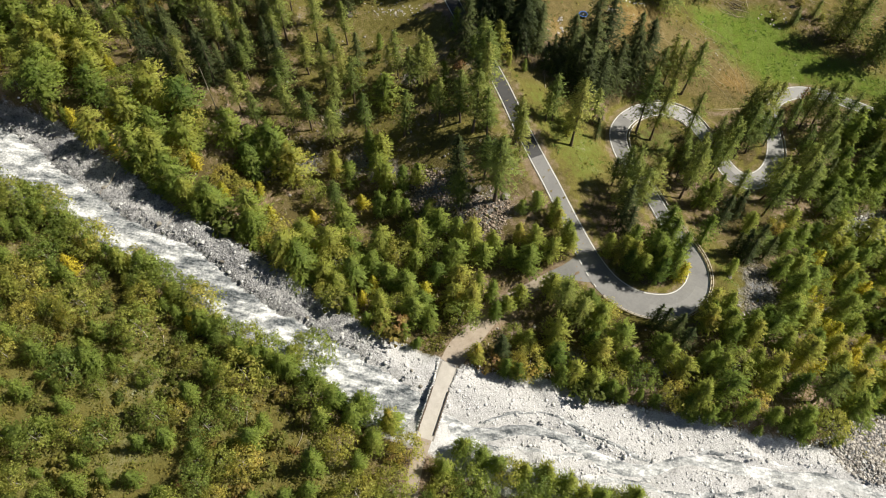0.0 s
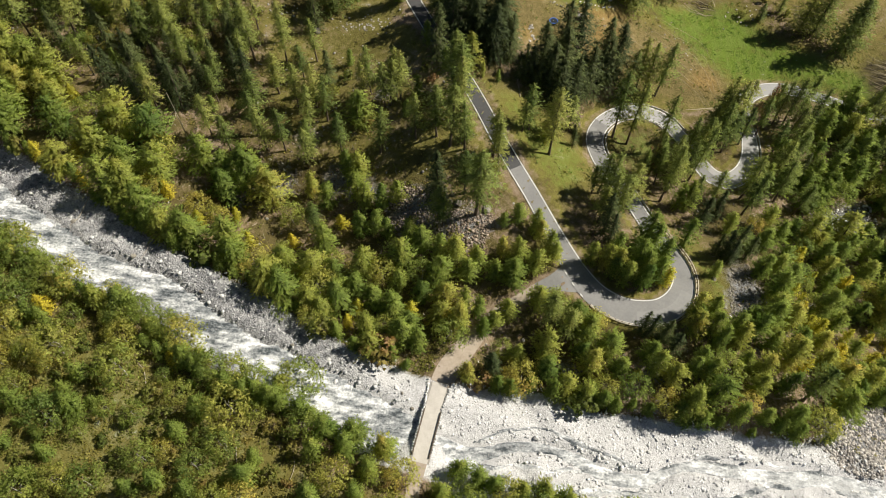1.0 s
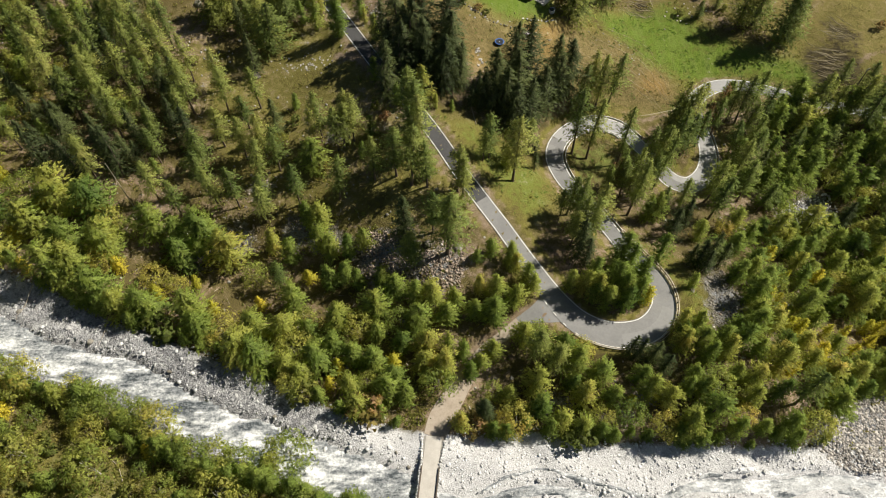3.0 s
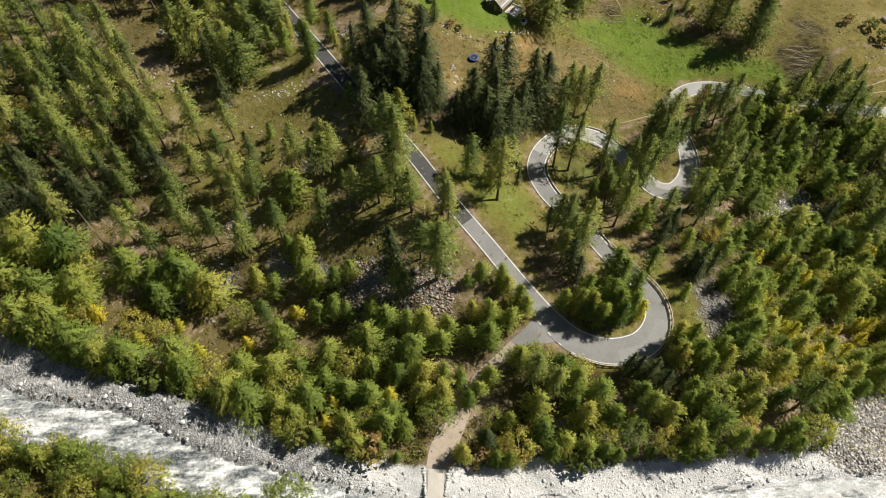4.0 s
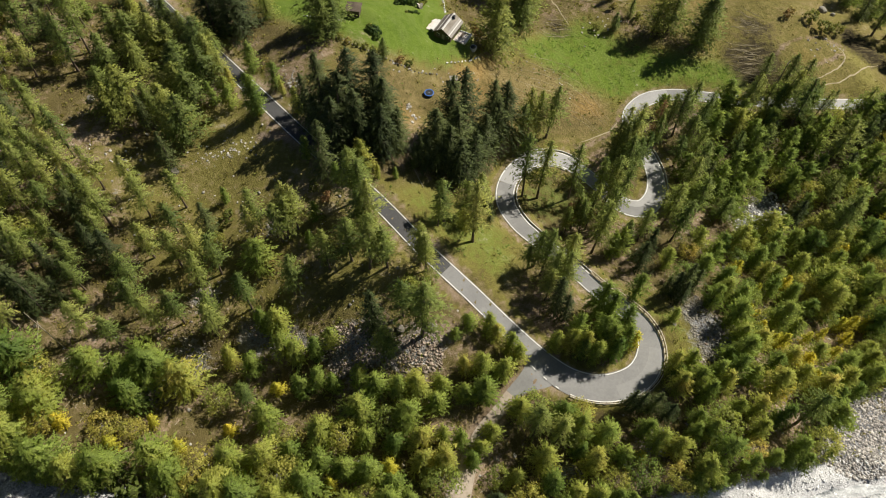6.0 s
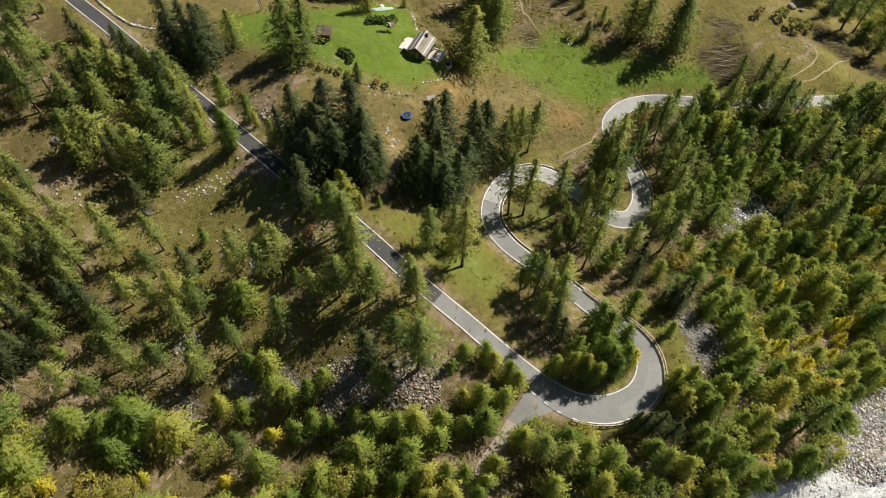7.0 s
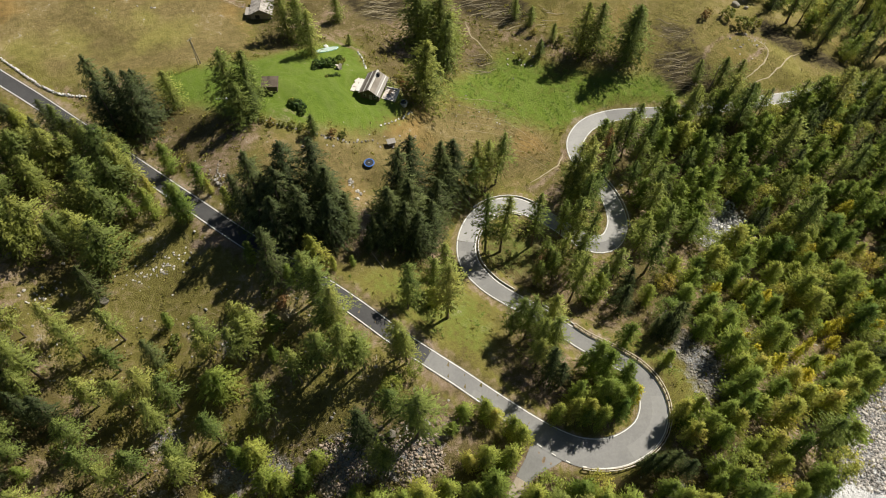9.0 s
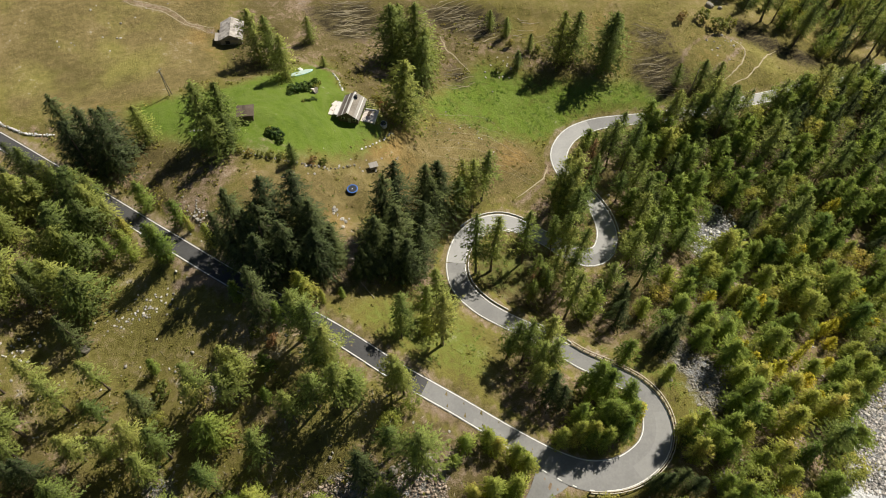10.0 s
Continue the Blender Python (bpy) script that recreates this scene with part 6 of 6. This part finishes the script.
# poles
def power_pole(x, y, h, label, lean=(0, 0)):
    p = thing("power_pole", x, y, None, 0.5, label, "pole")
    part("mast", rod((0, 0, -0.8), (lean[0], lean[1], h), 0.16, 0.11), WOOD_GREY, p)
    if h > 8:
        part("mast", rod((0.9, 0, -0.8), (lean[0] + 0.1, lean[1], h - 0.6), 0.14, 0.1), WOOD_GREY, p, "slanting brace pole")
        part("cross_arm", boxed((1.9, 0.14, 0.14), (lean[0], lean[1], h - 0.5)), WOOD_GREY, p)
        for k in (-0.85, -0.3, 0.3, 0.85):
            part("insulator", cyl(bmesh.new(), 0.09, 0.06, 0.3, (lean[0] + k, lean[1], h - 0.28), 8), WHITE, p, "white ceramic insulator")
    return p


power_pole(1.5, 257.3, 10.5, "braced wooden power pole on the meadow")
power_pole(159.5, 188.5, 10.5, "wooden power pole with insulators above the road")


# dead trees and logs
def lying(name, points, r0, label, category, group=""):
    """A bare stem on the ground through plan points, lifted at its ends."""
    line = smooth_line(points, 0.8)
    z = land(line[:, 0], line[:, 1]) + r0 * 0.8 + line[:, 2]
    v, f = [], []
    for k in range(len(line)):
        r = r0 * (1 - 0.75 * k / len(line))
        for c in range(5):
            a = c * math.tau / 5
            v.append((line[k, 0] + r * math.cos(a) * 0.7, line[k, 1] + r * math.cos(a) * 0.7, z[k] + r * math.sin(a)))
    for k in range(len(line) - 1):
        for c in range(5):
            f.append((k * 5 + c, k * 5 + (c + 1) % 5, (k + 1) * 5 + (c + 1) % 5, (k + 1) * 5 + c))
    return tagged(new(name, mesh_of(name, v, f, DEADWOOD, True)), label, category, group)


lying("fallen_pole", [(22.0, 164.1, 0.1), (21.2, 168.1, 0.35), (20.4, 172.1, 0.5)], 0.13, "thin pale pole lying in the grass beside the road", "pole")
lying("fallen_log", [(-100.7, 118.1, 1.4), (-103, 113, 0.4), (-104.8, 109.6, 0)], 0.22, "bleached fallen log on the river gravel", "log")
lying("fallen_log", [(-80, 110, 1.2), (-81, 105, 0.5), (-82, 101, 0)], 0.16, "thin fallen birch log hanging over the river bank", "log")
for k, (x, y) in enumerate([(-78, 140), (-66, 138), (-58, 134), (-84, 146), (-70, 132), (-60, 60), (-44, 52), (-70, 66), (-30, 44), (-52, 48)]):
    r = random.Random(k)
    a = r.uniform(0, 6.28)
    lying("fallen_log", [(x, y, 0.5), (x + 4 * math.cos(a), y + 4 * math.sin(a), 0.2), (x + 8 * math.cos(a + 0.2), y + 8 * math.sin(a + 0.2), 0)], 0.14, "thin pale fallen log on the forest floor", "log", "fallen logs")
snag = thing("dead_tree", -78.5, 143, None, 0, "tall thin dead tree without branches", "tree")
part("trunk", rod((0, 0, -0.5), (-0.8, 0.4, 19), 0.16, 0.05), DEADWOOD, snag)
snag = thing("dead_tree", -3, 121, None, 0, "short pale dead tree standing over the scree", "tree")
part("trunk", rod((0, 0, -0.5), (-1.6, 0.6, 8), 0.14, 0.04), DEADWOOD, snag)
pile = thing("log_pile", -77.6, 110.6, None, math.atan2(3.7, 6.5), "stack of brown logs on the river bank", "log pile")
r = random.Random(9)
for row in range(6):
    for col in range(5 - row // 2):
        part("log", rod((-3.4 + r.gauss(0, 0.3), -0.9 + col * 0.5 + row * 0.12, 0.22 + row * 0.4), (3.4 + r.gauss(0, 0.3), -0.9 + col * 0.5 + row * 0.12 + r.gauss(0, 0.08), 0.22 + row * 0.4), 0.25, 0.21, 9), LOGS, pile)
r = random.Random(21)
for k in range(10):
    cx, cy, sx, sy = ((124, 243, 8, 8), (131, 226, 10, 6))[k % 2]
    x, y = cx + r.gauss(0, 0.6) * sx, cy + r.gauss(0, 0.6) * sy
    a, l = math.atan2(-0.54, 0.84) + r.gauss(0, 0.3), r.uniform(3, 7)
    b = r.gauss(0, 0.35)
    lying("dead_branch", [(x, y, 0.5), (x + l * 0.5 * math.cos(a + b), y + l * 0.5 * math.sin(a + b), 0.3), (x + l * math.cos(a), y + l * math.sin(a), 0.05)], r.uniform(0.1, 0.18), "long bleached dead branch lying on the slope", "branch", "dead branches on the slope")


def trail(points, wide, seed, high=0.06):
    """A narrow trodden ledge: a low rounded ridge of pale earth along the slope."""
    line = smooth_line([(*p, wide) for p in points], 0.7)
    n = len(line)
    t = np.linspace(0, 1, n)
    line[:, 0] += 0.5 * wobble(line[:, 0], line[:, 1], 1.6, seed)
    line[:, 1] += 0.5 * wobble(line[:, 0], line[:, 1], 1.9, seed + 3)
    d = np.gradient(line[:, :2], axis=0)
    d /= np.linalg.norm(d, axis=1)[:, None]
    half = wide * np.sqrt(np.clip(np.sin(np.pi * (0.03 + 0.94 * t)), 0, 1)) * (1 + 0.4 * wobble(line[:, 0], line[:, 1], 1.1, seed))
    v = []
    for o, up in ((-1, -0.15), (-0.45, high), (0.45, high + 0.02), (1, -0.15)):
        x, y = line[:, 0] - d[:, 1] * half * o, line[:, 1] + d[:, 0] * half * o
        v.append(np.stack([x, y, land(x, y) + up], 1))
    v = np.stack(v, 1).reshape(-1, 3)
    q = np.arange(n * 4).reshape(n, 4)
    f = np.stack([q[:-1, :-1], q[1:, :-1], q[1:, 1:], q[:-1, 1:]], -1).reshape(-1, 4)
    tagged(new("trail", mesh_of("trail", v, f, TRODDEN, True)), "narrow pale cattle trail on the eroded slope", "trail", kind="structure")


# eroded hollows: lower end, upper end, length and heading of their trails, number
r = random.Random(33)
for (ax, ay), (bx, by), length, heading, n in (((153, 192), (157, 209), 12, -0.5, 17), (((160, 213)), (166, 222), 9, -0.75, 7), ((112, 247), (106, 269), 15, -0.2, 22), ((92, 233), (94, 241), 8, -0.5, 8),
                                              ((70, 266), (73, 284), 15, -0.25, 20), ((130, 224), (128, 238), 8, -0.4, 7)):
    for k in range(int(n * 1.5)):
        f = (k + r.uniform(-0.3, 0.3)) / (int(n * 1.5) - 1)
        x, y = ax + (bx - ax) * f + r.gauss(0, 2.0), ay + (by - ay) * f + r.gauss(0, 0.4)
        a, l = heading + r.gauss(0, 0.16), length * r.uniform(0.2, 0.62)
        c, s = math.cos(a), math.sin(a)
        sag = r.uniform(-1.3, 1.3)
        trail([(x - c * l, y - s * l), (x - c * l * 0.3 - s * sag, y - s * l * 0.3 + c * sag), (x + c * l * 0.35 - s * sag * 0.6, y + s * l * 0.35 + c * sag * 0.6), (x + c * l, y + s * l)], r.uniform(0.05, 0.12), k * 1.3 + ax, 0.1)
for k in range(7):
    g = random.Random(k + 70)
    sx, sy, cut = -2.4 * k, -3.3 * k, g.uniform(0, 0.25)
    pts = [(x + sx * w + g.gauss(0, 0.4), y + sy * w + g.gauss(0, 0.4)) for (x, y), w in zip(((75.6, 222), (89.2, 215.9), (95, 204.8), (97, 191)), (1.0, 0.9, 0.65, 0.45))]
    trail(pts[:4] if cut < 0.15 else pts[:3], g.uniform(0.06, 0.1), k * 2.1, 0.04)
trail([(172, 186), (181, 188), (191, 193), (193, 200), (189, 205)], 0.4, 2.0)
trail([(173, 183), (184, 184), (196, 188), (206, 191)], 0.4, 5.0)
for off in (-0.8, 0.8):
    trail([(4.1 + off, 309.3 + off), (14.7 + off, 298.9 + off), (18.6 + off, 290.8), (24.7 + off, 285.5 + off)], 0.28, 3.0)
trail([(98, 257), (97, 250), (98, 243), (99, 237)], 0.4, 7.0)
trail([(82, 183), (88, 184), (94, 185), (99, 189)], 0.35, 8.0)


# stones
k = 400
for x, y, s, q in ((-45.9, 188, 1.7, 1.1), (-66.5, 219, 1.5, 0.8), (-63.5, 211, 1.3, 0.8), (78.6, 109.5, 0.9, 0.7), (13, 122.5, 1.6, 0.5), (5, 124, 1.3, 0.8), (-2, 128, 1.0, 0.7), (200, 221, 1.8, 0.8), (203, 218, 1.2, 0.7)):
    boulder(x, y, s, "large pale grey boulder standing in the grass", "large boulders", ROCKS, k, q)
    k += 1
r = random.Random(77)
for (cx, cy, sx, sy, n, lo, hi) in ((-30, 189, 9, 3.4, 74, 0.16, 0.5), (-8, 205, 3, 5, 44, 0.18, 0.55), (25, 189, 1.6, 3.5, 16, 0.25, 0.7), (108, 232, 8, 6, 16, 0.25, 0.6), (186, 198, 10, 8, 18, 0.3, 0.8), (-60, 196, 6, 5, 34, 0.2, 0.6),
                                    (80, 212, 16, 8, 18, 0.2, 0.45), (34, 204, 12, 3, 16, 0.25, 0.6), (-5, 300, 30, 16, 24, 0.25, 0.6), (8, 120, 8, 5, 22, 0.2, 0.5), (-8, 124, 7, 5, 20, 0.2, 0.45)):
    for _ in range(n):
        boulder(cx + r.gauss(0, 0.6) * sx, cy + r.gauss(0, 0.6) * sy, r.uniform(lo, hi), "weathered pale stone lying in the grass", "scattered stones", MEADOW_STONES, k, r.uniform(0.35, 0.7))
        k += 1
for poly, n, big, material, label in ((SCREES[0], 1100, 0.6, SCREE_STONE, "brown-grey scree of broken blocks"), (SCREES[1], 800, 0.6, SCREE_STONE, "grey blocks of the scree below the road"),
                                      (SCREES[2], 900, 0.5, STONE_WARM, "grey stones of a dry stream bed"), (SCREES[3], 5200, 0.75, STONE_HEAP, "large heap of pale sorted stones by the river"),
                                      (SCREES[4], 420, 0.7, STONE_PALE, "pale stones of a forest gully")):
    xs, ys = [p[0] for p in poly], [p[1] for p in poly]
    pts = np.stack([rng.uniform(min(xs), max(xs), n * 4), rng.uniform(min(ys), max(ys), n * 4)], 1)
    pts = pts[inside_poly(pts[:, 0], pts[:, 1], poly)][:n]
    sizes = 0.18 + 0.24 * rng.random(len(pts)) if poly is SCREES[3] else 0.12 + 0.6 * big * rng.random(len(pts)) ** 3
    tagged(new("scree", stones("scree", pts, sizes, material, 0.75)), label, "stones", kind="stuff")

for cx, cy, s in ROCKY:
    n = int(20 * s)
    pts = np.stack([cx + rng.normal(size=n) * s * 0.6, cy + rng.normal(size=n) * s * 0.6], 1)
    tagged(new("scree", stones("scree", pts, 0.1 + 0.42 * rng.random(n) ** 3, SCREE_STONE, 0.8)), "patch of broken pale stones between forest trees", "stones", kind="stuff")


def stone_wall(points, label, high=2, gap=0.75, pale=True):
    line = smooth_line(points, gap)
    wall = thing("dry_stone_wall", line[0, 0], line[0, 1], None, 0, label, "wall")
    z0 = ground_at(line[0, 0], line[0, 1])
    zs = land(line[:, 0], line[:, 1])
    g = random.Random(len(line))
    for k in range(len(line)):
        for row in range(high):
            o = new("stone", (PALE_COBBLES if pale else COBBLES)[g.randrange(6)])
            o.parent = wall
            o.matrix_local = Matrix.LocRotScale((line[k, 0] - line[0, 0] + g.gauss(0, 0.12), line[k, 1] - line[0, 1] + g.gauss(0, 0.12), zs[k] - z0 + 0.15 + 0.4 * row), Euler((0, 0, g.random() * 6)), (g.uniform(0.35, 0.55), g.uniform(0.28, 0.42), g.uniform(0.24, 0.34)))


stone_wall([(-52, 283), (-45.3, 270), (-41, 263.5), (-37.5, 260.5), (-33, 258)], "pale dry stone wall along the road and meadow", 2, 0.75, True)
stone_wall([(41.8, 208.2), (46.2, 209.7), (50.5, 211.6), (54.1, 213.9)], "loose row of pale stones below the lawn", 1, 1.2)
stone_wall([(9, 217.5), (15.4, 211), (23.8, 205.6), (30, 203), (37, 203.5)], "low overgrown stone wall below the lawn", 1, 1.1, False)
stone_wall([(51.4, 247), (50.6, 241), (49.6, 236.5)], "white stone edging beside the garden lawn", 1, 0.8)
stone_wall([(1.5, 234), (8, 229), (13, 226)], "short grey stone wall at the lawn edge", 1, 0.9)

# garden beds and undergrowth
for x, y, h in [(34.5, 240.3, 1.6), (36.3, 240.6, 1.8), (38.2, 240.2, 1.8), (40, 239.5, 1.7), (41.4, 238.4, 1.5), (36, 238.6, 1.2), (38.6, 237.6, 1.3), (19.8, 219.5, 1.8), (20.8, 218, 2.2), (21.6, 216.6, 2.0), (21, 215.2, 1.8),
                (10, 216.5, 1.6), (12, 214.2, 1.8), (14, 212.4, 1.6), (16.3, 210.8, 2), (18.4, 209.6, 1.8), (26, 205.6, 2.2), (28.5, 204.8, 2), (57.5, 224, 3.6), (59, 226, 4), (56.5, 227, 3), (55, 216, 1.8),
                (188, 214, 4), (190, 208, 4.4), (196, 207, 4), (180, 217, 3.6), (118, 240, 2.6), (108, 232, 2.6), (125, 232, 3)]:
    plant("garden_bush" if inside_poly(np.array(x), np.array(y), LAWN) else "shrub", x, y, h)
for k in range(12):
    plant("garden_bush", 32.6 + k * 0.92, 236.8 + k * 0.42 + 0.6 * math.sin(k * 2.1), 1.3 + 0.5 * (k % 3))
for k in range(7):
    plant("garden_bush", 34.5 + k * 0.7, 231.2 + k * 0.1 + 0.3 * math.sin(k * 1.7), 0.7 + 0.2 * (k % 2))
r = np.random.default_rng(5)
n = 16500
ux = np.concatenate([r.uniform(-150, 200, n - 8200), r.uniform(-130, 45, 8200)])
uy = np.concatenate([r.uniform(60, 262, n - 8200), r.uniform(24, 108, 8200)])
bare = inside_poly(ux, uy, LAWN) | inside_poly(ux, uy, GREEN_SLOPE) | inside_poly(ux, uy, UPPER_SLOPE) | ((uy < bank_y(north, ux) + 1) & (uy > bank_y(south, ux) - 1))
bare |= nearest(ux, uy, road_all, (road_z,))[0] < 5.5
bare |= np.minimum(nearest(ux, uy, track_all, (track_z,))[0], nearest(ux, uy, track2, (track2_z,))[0]) < 3.4
open_land = inside_poly(ux, uy, DRY_SLOPE) | inside_poly(ux, uy, CLEARING) | inside_poly(ux, uy, VERGE) | inside_poly(ux, uy, MEADOW)
keep = ~bare & (~open_land | (r.random(n) < 0.1)) & ~((ux > 5) & (uy < 190) & (uy > 66) & (r.random(n) < 0.75))
ux, uy = ux[keep], uy[keep]
n, per = len(ux), 13
size = 0.35 + 0.75 * r.random(n) ** 2
off = r.normal(size=(n, per, 3)) * np.array([0.6, 0.6, 0.35])
c = np.stack([ux, uy, land(ux, uy)], 1)[:, None] + off * size[:, None, None] + np.array([0, 0, 0.35]) * size[:, None, None]
face = off * 0.8 + np.array([0, 0, 0.8])
blade = (0.3 + 0.3 * r.random((n, per))) * (0.6 + 0.5 * size[:, None])
tagged(new("undergrowth", spray_mesh("undergrowth", c.reshape(-1, 3), r.normal(size=(n * per, 3)), face.reshape(-1, 3), blade.ravel() * 1.3, blade.ravel(), SHRUB, 8)), "low shrubs and herbs of the forest floor", "undergrowth", kind="stuff")
r = np.random.default_rng(6)
n = 6500
ux, uy = r.uniform(-110, 215, n), r.uniform(110, 330, n)
keep = inside_poly(ux, uy, DRY_SLOPE) | inside_poly(ux, uy, CLEARING) | inside_poly(ux, uy, VERGE) | inside_poly(ux, uy, MEADOW) | inside_poly(ux, uy, UPPER_SLOPE) | inside_poly(ux, uy, EAST_VERGE)
keep &= nearest(ux, uy, road_all, (road_z,))[0] > 4.2
for px, py, pr, pz in PADS:
    keep &= np.hypot(ux - px, uy - py) > pr
keep &= ~(inside_poly(ux, uy, MEADOW) & (r.random(len(ux)) < 0.9))
ux, uy = ux[keep], uy[keep]
n, per = len(ux), 9
size = 0.2 + 0.4 * r.random(n) ** 2
off = r.normal(size=(n, per, 3)) * np.array([0.6, 0.6, 0.2])
c = np.stack([ux, uy, land(ux, uy)], 1)[:, None] + off * size[:, None, None] + np.array([0, 0, 0.15]) * size[:, None, None]
face = off * 0.8 + np.array([0, 0, 0.8])
blade = (0.3 + 0.3 * r.random((n, per))) * (0.5 + 0.5 * size[:, None])
tagged(new("grass_tussocks", spray_mesh("grass_tussocks", c.reshape(-1, 3), r.normal(size=(n * per, 3)), face.reshape(-1, 3), blade.ravel() * 1.4, blade.ravel(), TUSSOCK, 9)), "dry tufts of alpine meadow grass", "grass", kind="stuff")
hx, hy = r.uniform(-5, 160, 6500), r.uniform(95, 262, 6500)
keep = np.zeros(hx.shape, bool)
for meadow, share in ((GREEN_SLOPE, 0.8), (VERGE, 0.5), (LOOP_GRASS, 0.6), (EAST_GRASS, 0.7), (DRY_SLOPE, 0.2)):
    keep |= inside_poly(hx, hy, meadow) & (r.random(len(hx)) < share) & (wobble(hx, hy, 4.0, 9.0) > -0.1)
keep &= nearest(hx, hy, road_all, (road_z,))[0] > 4.4
hx, hy = hx[keep], hy[keep]
n, per = len(hx), 9
size = 0.3 + 0.5 * r.random(n) ** 2
off = r.normal(size=(n, per, 3)) * np.array([0.9, 0.9, 0.08])
c = np.stack([hx, hy, land(hx, hy)], 1)[:, None] + off * size[:, None, None] + np.array([0, 0, 0.18]) * size[:, None, None]
blade = (0.3 + 0.3 * r.random((n, per))) * (0.5 + 0.5 * size[:, None])
tagged(new("meadow_herbs", spray_mesh("meadow_herbs", c.reshape(-1, 3), r.normal(size=(n * per, 3)), (off * 0.4 + np.array([0, 0, 1.0])).reshape(-1, 3), blade.ravel() * 1.3, blade.ravel(), HERB, 12)), "fresh green herbs growing in the meadow grass", "herbs", kind="stuff")
lx, ly = r.uniform(-150, 150, 5200), r.uniform(70, 215, 5200)
keep = np.zeros(lx.shape, bool)
for wood in (BANK_WOOD, HILL_WOOD, EAST_LOW, EAST_HIGH, BARE_STRIP):
    keep |= inside_poly(lx, ly, wood)
keep &= (nearest(lx, ly, road_all, (road_z,))[0] > 5) & (nearest(lx, ly, track_all, (track_z,))[0] > 3.2)
lx, ly = lx[keep], ly[keep]
half = len(lx) // 2
tagged(new("forest_stones", stones("forest_stones", np.stack([lx[:half], ly[:half]], 1), 0.12 + 0.4 * r.random(half) ** 3, SCREE_PALE)), "small pale stones on the forest floor", "stones", kind="stuff")
lx, ly = lx[half:], ly[half:]
n = len(lx)
c = np.stack([lx, ly, land(lx, ly) + 0.12], 1)
tagged(new("forest_litter", spray_mesh("forest_litter", c, r.normal(size=(n, 3)) * np.array([1, 1, 0.1]), np.tile([0.0, 0.0, 1.0], (n, 1)), 0.8 + 1.8 * r.random(n), 0.1 + 0.08 * r.random(n), DEADWOOD, 3)), "dead twigs and branches on the forest floor", "litter", kind="stuff")
